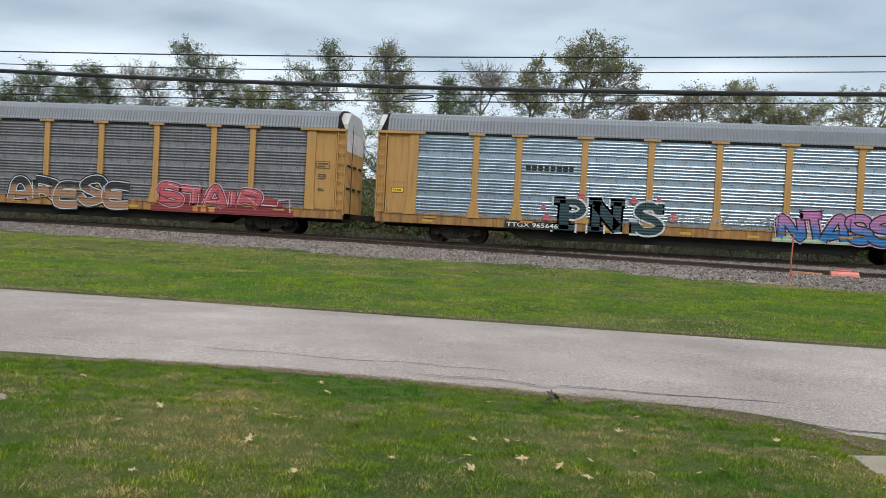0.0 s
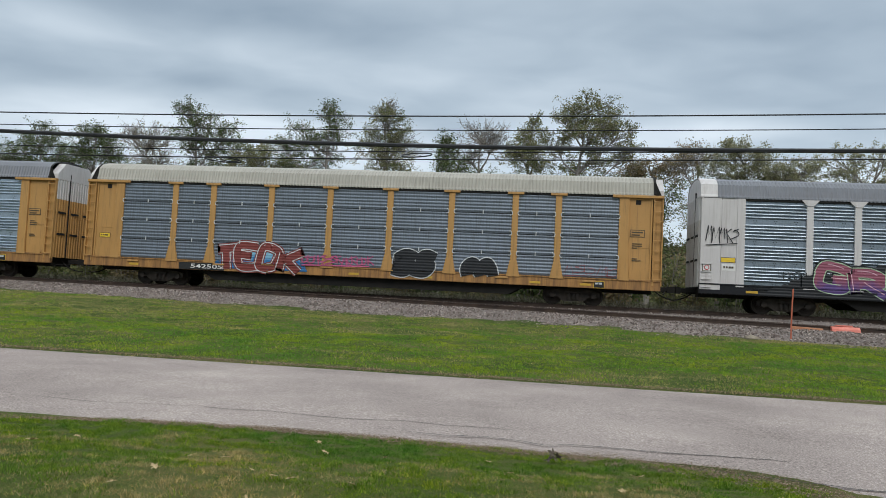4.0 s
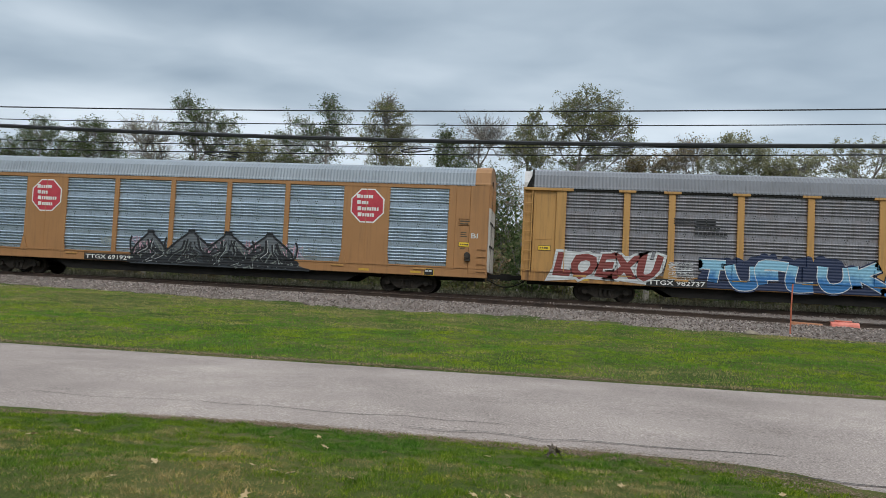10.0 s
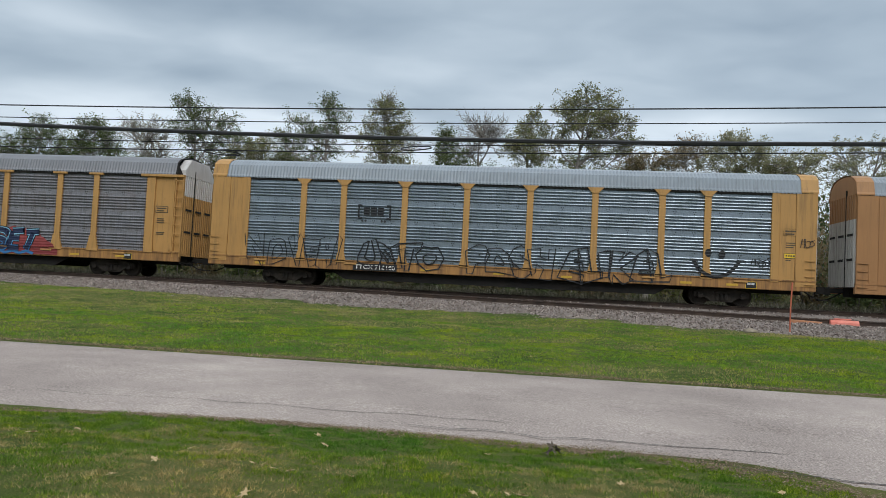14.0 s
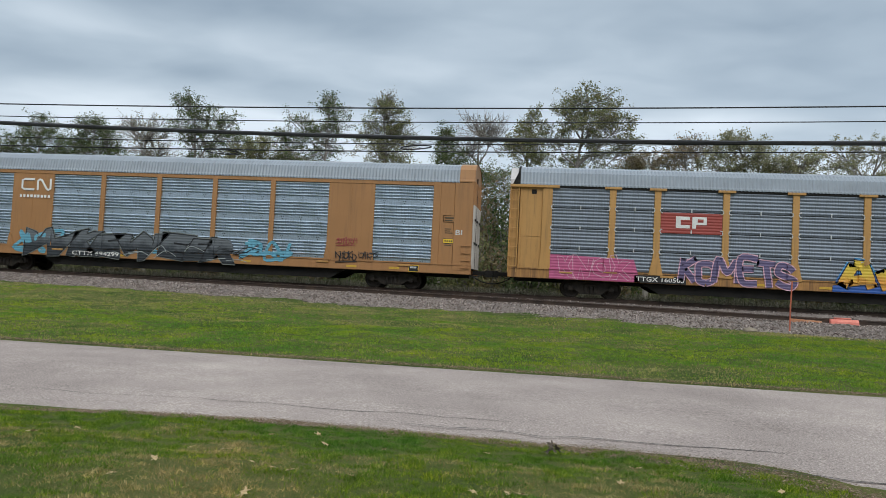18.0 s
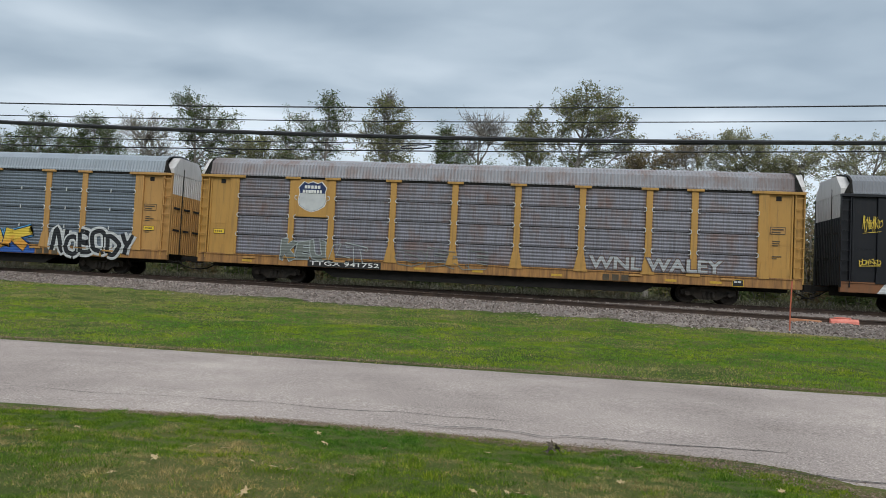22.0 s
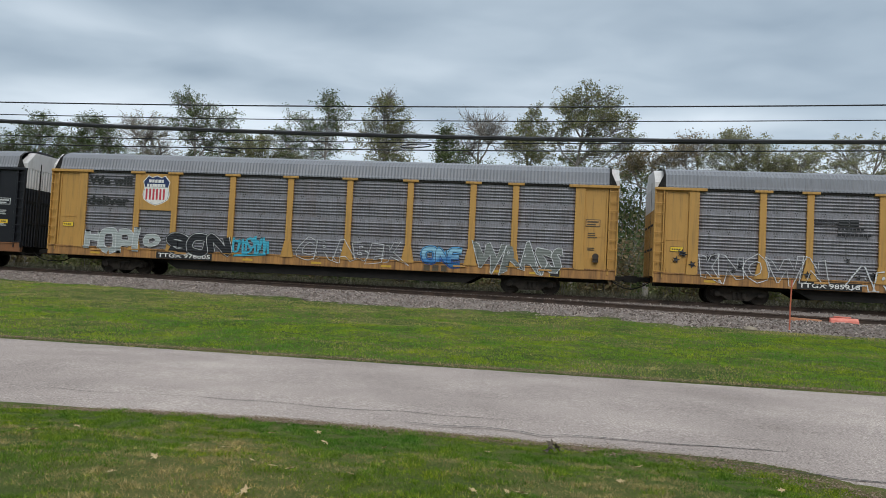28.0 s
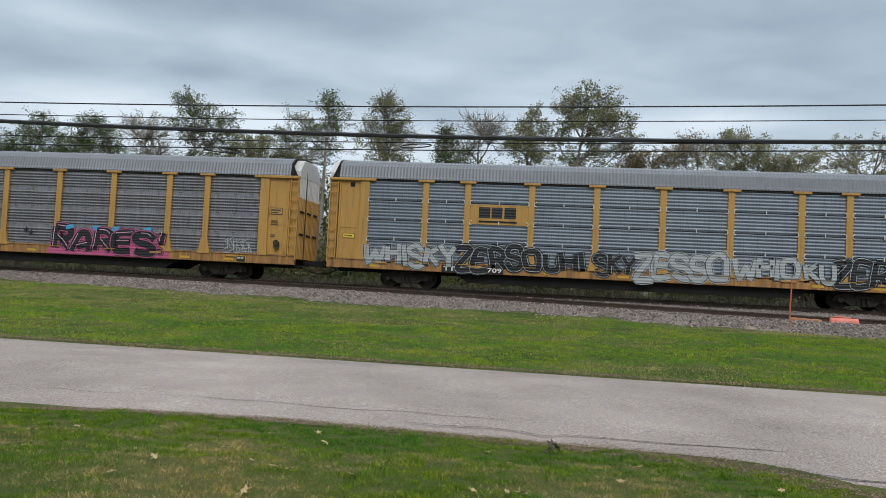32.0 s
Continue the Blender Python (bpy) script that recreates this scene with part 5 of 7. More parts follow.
block_piece(2, (1.45, 3.85, 0.82, 2.15), 2, 36, INK, CHALK, label="black sprayed figure with white outline", w=0.62)
block_piece(2, (4.75, 6.45, 0.84, 1.90), 2, 37, INK, CHALK, label="black sprayed shape with white outline", w=0.46)
tag_piece(2, (9.3, 11.4, 1.3, 1.8), 9, 38, RED, 0.02)
Mural(3).cloud((-11.0, 11.3, 0.78, 2.55), INK, 40, 0.24, 95, level=-1).done(label="black sprayed cloud background")
m = Mural(3).bubble("GRUNTE", (-8.7, -0.6, 0.88, 2.2), PURPLE, MINT, INK, 0.25, 0.08, 0.12, 11, 1.3, PALEPINK)
m.done(label="purple and mint sprayed lettering shapes")
m = Mural(3).faces([(0.1, 1.05), (0.1, 1.5), (0.5, 1.3), (1.6, 1.8), (2.2, 1.75), (3.0, 1.55), (4.5, 1.85), (5.6, 1.6), (7.6, 1.6), (8.2, 1.85), (10.1, 1.62), (9.1, 1.1), (7.2, 0.76), (5.9, 0.9), (4.7, 0.62), (3.6, 0.9), (2.0, 0.8)], [tuple(range(16, -1, -1))], CORAL, 0)
m.bubble("ANTGi", (0.3, 8.8, 0.82, 2.22), BLUE, CORAL, INK, 0.27, 0.12, 0.10, 13, 1.2, SKY, 0.15, False)
m.strokes([[(1.3, 1.0), (2.4, 1.9)], [(3.1, 0.95), (4.0, 1.95)], [(5.2, 1.2), (5.9, 2.0)], [(6.8, 1.0), (7.3, 1.5)], [(8.1, 0.9), (9.6, 1.45)]], 0.09, (None, None, None, SKY), (0, 0, 0, 0))
m.done(label="bright blue and coral sprayed lettering shapes")
tag_piece(3, (-13.2, -11.9, 2.9, 3.75), 9, 45, INK, 0.04)
tag_piece(3, (11.95, 12.5, 1.9, 2.4), 8, 46, INK, 0.04)
tag_piece(3, (12.6, 13.3, 1.7, 2.4), 12, 47, INK, 0.04)
tag_piece(3, (-10.0, -9.2, 1.5, 1.9), 6, 48, INK, 0.03)


def swirls():
    rnd = random.Random(50)
    m = Mural(4)
    peaks = ((-2.6, 1.42, 1.0), (-0.55, 1.5, 1.3), (1.3, 1.48, 1.25), (3.3, 1.5, 1.35))

    def top(x):
        t = 0.9 + 0.12 * math.sin(3 * x)
        for c, h, w in peaks:
            d = abs(x - c) / w
            if d < 0.95:
                u = 1.0 if d < 0.13 else 0.16 + 0.79 * (2 / math.pi) * math.acos((d - 0.13) / 0.82)
                t = max(t, 0.8 + h * u)
        return t if x < 4.5 else max(0.74, 1.02 - 0.33 * (x - 4.5))
    xs = [-3.55 + 0.05 * i for i in range(178)]
    v = []
    for x in xs:
        v += [(x, 0.70), (x, top(x))]
    m.faces(v, [(2 * i, 2 * i + 2, 2 * i + 3, 2 * i + 1) for i in range(len(xs) - 1)], GREYWASH, 0)
    n = 0
    for c, h, w in peaks:
        edge = [(c + w * k, top(c + w * k) - 0.02) for k in (-0.93, -0.8, -0.6, -0.4, -0.25, -0.14, -0.12, 0.12, 0.14, 0.25, 0.4, 0.6, 0.8, 0.93)]
        m.strokes([edge], 0.10, (None, None, None, INK), (0, 0, 0, 0))
        m.strokes([[(c - 0.16, 0.85 + h), (c + 0.16, 0.85 + h)]], 0.12, (None, None, None, INK), (0, 0, 0, 0))
        for e in (-0.8, -0.4, 0.35, 0.85):
            bend = rnd.uniform(-0.9, 0.9)
            rib = [(c + e * w * 0.3, 0.8 + h * rnd.uniform(0.45, 0.85)), (c + e * w * 0.3 + 0.25 * bend, 0.8 + h * 0.45), (c + e * w * 0.8, 0.8 + h * 0.28), (c + e * w * 0.55 + bend, 0.95 + 0.1 * bend), (c + e * w * 0.2 + 1.3 * bend, 0.80)]
            wide = rnd.uniform(0.08, 0.16)
            m.strokes([curve_through(rib)], wide, (None, None, None, INK), (0, 0, 0, 0))
            m.strokes([curve_through([(x + 0.6 * wide, z) for x, z in rib])], 0.025, (None, None, None, (CHALK, DIM, GHOST)[rnd.randrange(3)]), (0, 0, 0, 0))
        hook = 1 if c > 0 else -1
        m.strokes([curve_through([(c + hook * w * 0.5, 0.9), (c + hook * w * 0.9, 1.2), (c + hook * w * 1.0, 1.7), (c + hook * w * 0.93, 2.0)])], 0.09, (None, None, None, INK), (0, 0, 0, 0))
        for i in range(70):
            x = c + rnd.uniform(-1.0, 1.0) * w
            z = rnd.uniform(0.74, 1.2)
            pts = [(x, z)]
            dx = (c - x) * 0.3
            for j in range(4):
                q = pts[-1]
                nx = q[0] + dx * rnd.uniform(0.2, 1.0) + rnd.uniform(-0.12, 0.12)
                pts.append((nx, max(0.72, min(top(nx) - 0.03, q[1] + rnd.uniform(-0.08, 0.28)))))
            n += 1
            mark = len(m.layers)
            m.strokes([curve_through(pts, 4)], rnd.uniform(0.03, 0.09), (None, (INK, INK, DIM, GREYWASH, INK)[i % 5]), (0, 0))
            for a in range(len(m.layers) - 1, -1, -1):
                if m.layers[a][3] < 1 or m.layers[a][3] >= 1.5 or a < mark:
                    break
                m.layers[a] = m.layers[a][:3] + (0.6 + 0.008 * n + (m.layers[a][3] - 1) * 0.5,)
    m.strokes([curve_through([(-3.7, 0.82), (-2, 0.95), (0, 0.80), (2, 0.98), (4.2, 0.85), (5.3, 0.74)])], 0.14, (None, None, None, INK), (0, 0, 0, 0))
    m.done(label="grey and black swirling sprayed shapes")
    for i, x in enumerate((-3.6, 0.15, 2.1, 3.9)):
        tag_piece(4, (x, x + 0.9, 1.1, 2.0), 7, 55 + i, PALEPINK, 0.03)
    tag_piece(4, (-5.1, -4.6, 1.4, 2.0), 8, 59, GHOST, 0.03)
    tag_piece(4, (4.3, 5.6, 1.3, 2.0), 9, 60, GHOST, 0.03)


swirls()
m = Mural(5).faces([(-12.4, 0.78), (-11.7, 2.15), (-8.6, 2.0), (-7.3, 1.8), (-7.9, 0.80), (-10.0, 1.0)], [(5, 4, 3, 2, 1, 0)], CHALK, -1)
m.text("LOEXU", (-12.1, -7.35, 1.0, 2.10), (CHALK, CHALK, MAROON), (0.08, 0.05, 0.0), 0.25, 0.06, 0.7).done(label="dark red block letters with white outline")
for i in range(4):
    tag_piece(5, (-7.15, -6.1, 1.1 + 0.2 * i, 1.25 + 0.2 * i), 11, 70 + i, CHALK, 0.025)
Mural(5).cloud((-6.2, 1.6, 0.80, 2.4), NAVY, 75, 0.2, 44).bubble("TUFLUK", (-6.0, 1.4, 0.84, 2.02), SKY, CHALK, NAVY, 0.30, 0.07, 0.12, 15, 1.2).done(label="light blue sprayed letters with white outline")
m = Mural(5).cloud((1.3, 7.2, 0.82, 2.15), RED, 77, 0.26, 36)
m.bubble("FORSET", (1.6, 6.05, 0.98, 2.0), NAVY, SKY, INK, 0.24, 0.08, 0.08, 17, 0.9, None, 0.15, False)
m.strokes([[(1.5 + 0.37 * i, 0.84 + 0.12 * (i % 2)) for i in range(13)]], 0.14, (None, None, SKY), (0, 0, 0))
m.done(label="navy letters edged light blue over red")
Mural(6).outline("NOVERI", (-11.6, -7.1, 0.85, 2.2), INK, 0.04, None, 0.0, 0.04, 1.5).done(label="black outline graffiti")
Mural(6).outline("USITO", (-6.2, -2.4, 0.9, 2.1), INK, 0.065, None, 0.0, 0.06, 1.4).done("graffiti", "black outline graffiti")
Mural(6).outline("POSH", (-1.3, 2.6, 0.82, 2.1), INK, 0.05, None, 0.0, 0.09, 1.4).done(label="black outline graffiti")
Mural(6).outline("ELIKEL", (2.9, 7.5, 0.82, 2.1), INK, 0.07, None, 0.1, 0.06, 1.4).done(label="black outline graffiti")
tag_piece(6, (10.8, 11.55, 1.65, 2.15), 9, 84, INK, 0.035)
tag_piece(6, (12.75, 13.35, 2.5, 3.0), 6, 85, INK, 0.03)
m = Mural(6)
for cx, cz in ((9.05, 2.22), (9.62, 2.18)):
    m.faces([(cx + 0.14 * math.cos(math.tau * a / 14), cz + 0.18 * math.sin(math.tau * a / 14)) for a in range(14)], [tuple(range(14))], INK, 0)
m.strokes([curve_through([(8.45, 1.9), (8.7, 1.5), (9.2, 1.22), (9.75, 1.3), (10.15, 1.65), (10.35, 1.95)])], 0.14, (INK,), (0,))
m.strokes([[(8.3, 1.93), (8.65, 1.86)], [(10.2, 1.95), (10.6, 1.93)]], 0.05, (INK,), (0,))
m.done("painted_smile", "black sprayed smiling mouth with two dots")


def sketch():
    rnd = random.Random(90)
    m = Mural(7)
    for x in (-9.3, -7.9, -2.1, -0.3, 2.6, 3.6):
        tagb = [(x + rnd.uniform(0, 1.5), rnd.uniform(0.95, 2.0)) for _ in range(9)]
        m.strokes([curve_through(tagb)], 0.15, (PALEBLUE,), (0,))
    m.outline("WKEWEER", (-8.4, 2.4, 0.80, 1.95), INK, 0.05, GREYWASH, 0.25, 0.09, 1.6, DIM)
    for i in range(16):
        x = rnd.uniform(-8.4, 2.6)
        z = rnd.uniform(0.85, 1.3)
        m.strokes([curve_through([(x, z), (x + rnd.uniform(0.2, 0.7), z + rnd.uniform(0.0, 0.5)), (x + rnd.uniform(0.7, 1.3), z + rnd.uniform(-0.1, 0.3))])], 0.03, (None, None, None, (INK, GHOST)[i % 2]), (0, 0, 0, 0))
    m.done(label="grey-white sketched graffiti with black lines and blue haze")


sketch()
tag_piece(7, (7.2, 8.1, 1.85, 2.25), 12, 95, RED, 0.035)
tag_piece(7, (7.2, 8.2, 1.1, 1.6), 9, 96, INK, 0.05)
tag_piece(7, (8.3, 9.1, 1.25, 1.6), 8, 97, INK, 0.04)
Mural(8).faces([(-11.6, 0.78), (-11.6, 1.85), (-8.0, 1.75), (-7.7, 0.78)], [(3, 2, 1, 0)], PINK, 0).outline("KNOX", (-11.2, -8.1, 0.86, 1.8), PALEPINK, 0.03, None, 0.0, 0.06, 1.4).done(label="pink sprayed block with thin pale letters")
Mural(8).bubble("KOMETS", (-6.1, -1.4, 0.82, 1.98), VIOLET, PALEPINK, None, 0.33, 0.09, 0.0, 19, 1.2).done("graffiti", "violet bubble shapes with pale outline")
m = Mural(8).cloud((0.1, 6.6, 0.78, 1.85), BLUE, 103, 0.2, 30)
m.bubble("AWAK", (0.4, 6.3, 0.80, 2.05), GOLD, NAVY, BLUE, 0.29, 0.10, 0.10, 21, 0.9, None, 0.1, False).done(label="golden yellow letters with dark blue edges")
Mural(8).bubble("NOBODY", (7.5, 11.65, 0.78, 1.95), INK, CHALK, CHALK, 0.25, 0.15, 0.10, 23, 1.2).done(label="black letters with white outline")
Mural(9).outline("KEU", (-9.4, -7.2, 1.05, 1.95), GHOST, 0.05, DIM, 0.0, 0.06, 1.4).done("graffiti", "faded pale graffiti")
Mural(9).outline("LT", (-7.0, -5.2, 1.05, 1.9), GHOST, 0.05, None, 0.0, 0.06, 1.4).done("graffiti", "faded pale graffiti")
Mural(9).outline("OERE", (-4.0, 0.2, 1.0, 1.8), DIM, 0.04, None, 0.0, 0.05, 1.4).done("graffiti", "faded pale graffiti")
Mural(9).text("WNL WALEY", (4.6, 10.2, 1.28, 1.84), (None, STAIN, PALE), (0, 0.04, 0.0), 0.0, 0.03).done(label="faded grey block letters")
m = Mural(10).faces([(-12.0, 0.76), (-10.9, 2.2), (-6.0, 2.05), (-5.2, 1.6), (-5.4, 0.78)], [(4, 3, 2, 1, 0)], CHALK, -1)
m.text("ASMTC", (-11.5, -5.6, 1.0, 2.12), (CYAN, INK, CHALK), (0.06, 0.018, 0.0), 0.2, 0.05, 0.7).done(label="white block letters with black and cyan edges")
Mural(10).bubble("M2", (-4.0, -1.5, 0.80, 1.85), CYAN, ORANGE, None, 0.26, 0.08, 0, 25, 0.8).done(label="cyan and orange sprayed shapes")
Mural(10).cloud((-0.6, 11.2, 1.0, 2.15), RUSTWASH, 125, 0.25, 40).bubble("CHiMK", (0.2, 10.7, 0.70, 2.3), CHALK, INK, PALE, 0.36, 0.09, 0.08, 27, 1.1).done(label="white bubble letters with black edges over rust wash")
tag_piece(10, (-12.6, -11.9, 3.3, 4.0), 14, 127, GOLD, 0.02)
tag_piece(10, (-12.7, -11.9, 1.9, 2.2), 10, 128, GOLD, 0.03)
Mural(11).bubble("HOPI", (-11.5, -8.7, 0.9, 2.1), GHOST, CHALK, None, 0.28, 0.06, 0, 29, 1.3).done("graffiti", "faded white outline graffiti")
Mural(11).outline("O", (-8.55, -7.65, 1.3, 1.95), CHALK, 0.03, GHOST, 0.0, 0.08, 0.6).done()
Mural(11).bubble("SON", (-7.2, -4.3, 1.0, 2.08), INK, CHALK, INK, 0.32, 0.05, 0.07, 31, 0.9).done(label="black bubble letters with white outline")
tag_piece(11, (-4.0, -2.4, 1.15, 2.05), 14, 133, CYAN, 0.10, "light blue scrawled spray")
Mural(11).outline("CRABEK", (-1.0, 4.15, 1.05, 1.95), CHALK, 0.035, None, 0.0, 0.05, 1.4).done("graffiti", "thin white outline graffiti")
Mural(11).bubble("ONE", (4.95, 6.7, 1.08, 1.84), SKY, NAVY, BLUE, 0.36, 0.05, 0.07, 33, 0.8).done(label="bright blue bubble letters")
Mural(11).outline("WRASS", (7.2, 11.1, 0.92, 2.15), CHALK, 0.035, DIM, 0.0, 0.05, 1.5).done("graffiti", "grey graffiti with white outline")
Mural(12).outline("KNOWN", (-11.5, -6.4, 0.95, 2.05), CHALK, 0.04, None, 0.0, 0.06, 1.2).done("graffiti", "thin white outline graffiti")
Mural(12).outline("ARTEK", (-5.6, -1.4, 0.82, 1.75), CHALK, 0.06, None, 0.3, 0.06, 1.3).done("graffiti", "white sketched graffiti")
m = Mural(12).cloud((1.0, 7.3, 0.78, 2.15), PINK, 142, 0.2, 34)
m.bubble("RARES!", (1.2, 7.1, 0.86, 2.12), INK, PINK, INK, 0.33, 0.09, 0.05, 35, 1.3, PALEPINK)
m.strokes([[(x, 2.05), (x + 0.4, 2.15)] for x in (1.9, 3.3, 4.3, 5.9)], 0.2, (None, None, BLUE), (0, 0, 0))
m.done(label="black letters edged pink with blue dabs")
tag_piece(12, (10.0, 11.3, 1.25, 1.95), 14, 144, CHALK, 0.025)


def stars():
    rnd = random.Random(146)
    for i in range(16):
        x, z = (rnd.uniform(-12.6, -11.8) if i < 4 else rnd.uniform(-11.4, 0.4)), rnd.uniform(1.25, 2.1)
        r = rnd.uniform(0.10, 0.2)
        a0 = rnd.uniform(0, 1)
        v = [((r, r * 0.42)[j % 2] * math.cos(a0 + math.tau * j / 10) + x, (r, r * 0.42)[j % 2] * math.sin(a0 + math.tau * j / 10) + z) for j in range(10)]
        Mural(12).faces([(x, z)] + v, [(0, j + 1, (j + 1) % 10 + 1) for j in range(10)], INK, 2).done("painted_star")


stars()
Mural(13).bubble("WHISKY", (-11.7, -7.5, 0.92, 2.02), PALE, INK, GHOST, 0.33, 0.06, 0.06, 37, 0.9).done(label="pale bubble letters with dark outline")
Mural(13).bubble("ZERSO", (-7.5, -3.75, 0.9, 2.05), INK, PALE, INK, 0.30, 0.05, 0.10, 39, 1.1).done(label="black bubble shapes with white outline")
Mural(13).bubble("UHI", (-3.65, -1.8, 0.98, 1.95), INK, GHOST, INK, 0.34, 0.04, 0.08, 41, 0.9).done(label="black sprayed shapes")
Mural(13).bubble("SKY", (-1.4, 0.3, 0.95, 1.92), INK, GHOST, INK, 0.34, 0.04, 0.08, 43, 0.9).done()
Mural(13).bubble("ZESSO", (0.3, 4.15, 0.84, 2.05), PALE, INK, PALE, 0.33, 0.05, 0.08, 45, 1.0).done(label="white bubble shapes with black edges")
Mural(13).bubble("WHIO", (4.4, 7.0, 1.0, 2.02), PALE, INK, PALE, 0.34, 0.045, 0.05, 47, 0.8).done(label="white bubble shapes with black edges")
Mural(13).bubble("KU", (7.2, 8.45, 1.0, 2.0), PALE, INK, None, 0.33, 0.045, 0, 49, 0.8).done()
Mural(13).bubble("ZERS", (8.4, 11.3, 0.92, 2.06), INK, PALE, INK, 0.30, 0.05, 0.10, 51, 1.1).done(label="black bubble shapes with white outline")


# emblems, drawn as plain shapes
def flat(k, rings, name, label="", level=0):
    """Flat coloured outlines, one above another, laid on the side."""
    m = Mural(k)
    for i, (ring, mat) in enumerate(rings):
        m.faces(ring, [tuple(range(len(ring)))], mat, level + 0.5 * i)
    return m.done(name, label)


def rect(x0, x1, z0, z1):
    return [(x0, z0), (x1, z0), (x1, z1), (x0, z1)]


def bars(x0, x1, z0, z1, n, mat, gap=0.3, seed=0):
    """A run of plain bars in place of lettering."""
    rnd = random.Random(seed)
    w = (x1 - x0) / n
    return [(rect(x0 + w * i, x0 + w * (i + 1 - gap * rnd.uniform(0.7, 1.3)), z0, z1), mat) for i in range(n)]


def octagon(cx, cz, r):
    return [(cx + r * 1.08 * math.cos(math.pi / 8 + math.tau * i / 8), cz + r * 1.08 * math.sin(math.pi / 8 + math.tau * i / 8)) for i in range(8)]


def panel_on(k, box, mat, name, label):
    """A solid plate fixed over the sheeting between two posts."""
    x0, x1, z0, z1 = box
    part(name, Shape().box(x0, x1, -1.585, -1.54, z0, z1, 0.006), mat, CARS[k], label)


def emblem(k, shapes, y=-1.59, name="emblem", label="", parent=None):
    """Thin raised shapes on a plate at depth y."""
    mats = []
    s = Shape()
    for i, (ring, mat) in enumerate(shapes):
        if mat not in mats:
            mats.append(mat)
        s.slot = mats.index(mat)
        s.prism(ring, 1, y - 0.004 - 0.0035 * min(i, 5), y + 0.002)
    return part(name, s.mesh(name, *mats), None, parent or CARS[k], label)


for cx, cz in ((-8.12, 3.8), (7.85, 3.82)):
    emblem(4, [(octagon(cx, cz, 0.78), SIGN_WHITE), (octagon(cx, cz, 0.72), SIGN_RED)], -1.572, "octagon_emblem", "red octagon emblem with white rim")
    for i, (dz, n) in enumerate(((0.42, 5), (0.14, 3), (-0.14, 7), (-0.42, 5))):
        x = cx - 0.52 + 0.03 * i
        for ring, mat in [(rect(x, x + 0.17, cz + dz - 0.078, cz + dz + 0.098), SIGN_WHITE)] + bars(x + 0.21, x + 0.21 + 0.115 * n, cz + dz - 0.08, cz + dz + 0.07, n, SIGN_WHITE, 0.25, i):
            emblem(4, [(ring, mat)], -1.583, "emblem_bar")
flat(1, bars(-6.75, -4.6, 3.34, 3.58, 8, INK, 0.25, 3), "emblem", "row of dark bars on the sheeting")
for k, x in ((5, -7.0), (12, -6.9)):
    flat(k, [(rect(x, x + 0.95, 3.70 - 0.07 * i, 3.73 - 0.07 * i), INK) for i in range(4)] + bars(x + 0.95, x + 1.8, 3.48, 3.75, 2, INK, 0.12, 1) + bars(x + 0.9, x + 1.95, 3.27, 3.39, 7, INK, 0.2, 2) + bars(x + 0.9, x + 2.25, 3.06, 3.18, 8, INK, 0.2, 3), "emblem", "dark stripes and bars")
flat(6, [(rect(-6.38, -6.30, 3.12, 3.78), INK), (rect(-6.30, -6.18, 3.70, 3.78), INK), (rect(-6.30, -6.18, 3.12, 3.20), INK), (rect(-4.92, -4.84, 3.12, 3.78), INK), (rect(-5.04, -4.92, 3.70, 3.78), INK), (rect(-5.04, -4.92, 3.12, 3.20), INK)] + bars(-6.10, -5.12, 3.28, 3.66, 3, INK, 0.2, 4)
     + [(octagon(cx, 3.04, 0.05), INK) for cx in (-6.15, -6.0, -5.25, -5.1)], "emblem", "black bracketed bars")


def worm(k, x0, z0, w, h, mat, name="emblem", label="white winding ribbon emblem", y=None):
    """A ribbon that winds once across: a plain device."""
    t = 0.17 * h
    line = [(x0 + w * a, z0 + h * b) for a, b in [(0.45, 0.1), (0.14, 0.1), (0.07, 0.2), (0.07, 0.8), (0.14, 0.9), (0.45, 0.9)]]
    line2 = [(x0 + w * a, z0 + h * b) for a, b in [(0.55, 0.05), (0.55, 0.8), (0.60, 0.9), (0.66, 0.86), (0.83, 0.16), (0.88, 0.09), (0.94, 0.18), (0.94, 0.97)]]
    Mural(k).strokes([line, line2], t, (None, None, mat), (0, 0, 0)).done(name, label)


worm(7, -8.82, 3.85, 1.72, 0.62, SIGN_WHITE)
flat(7, bars(-8.8, -7.12, 3.52, 3.66, 9, SIGN_WHITE, 0.35, 6), "emblem", "row of white bars")
flat(8, [(rect(-6.93, -4.38, 2.96, 3.86), SIGN_BRICK)], "emblem_panel", "brick red panel on the sheeting")
flat(8, [(rect(-6.30, -5.72, 3.20, 3.70), SIGN_WHITE), (rect(-6.10, -5.70, 3.34, 3.56), SIGN_BRICK), (rect(-5.62, -5.46, 3.20, 3.70), SIGN_WHITE), (rect(-5.46, -5.02, 3.36, 3.70), SIGN_WHITE), (rect(-5.40, -5.16, 3.46, 3.60), SIGN_BRICK)], "emblem", "white block device", 2)
flat(10, [(rect(-6.93, -4.38, 3.05, 3.75), INK)], "emblem_panel", "black panel on the sheeting")
worm(10, -6.3, 3.15, 1.42, 0.52, SIGN_WHITE)


def shield(cx, z0, z1, hw):
    h = z1 - z0
    pts = [(-0.62, 1.0), (-0.35, 0.94), (0, 1.0), (0.35, 0.94), (0.62, 1.0), (0.98, 0.80), (0.88, 0.62), (0.98, 0.36), (0.88, 0.20), (0.45, 0.07), (0.0, 0.0), (-0.45, 0.07), (-0.88, 0.20), (-0.98, 0.36), (-0.88, 0.62), (-0.98, 0.80)]
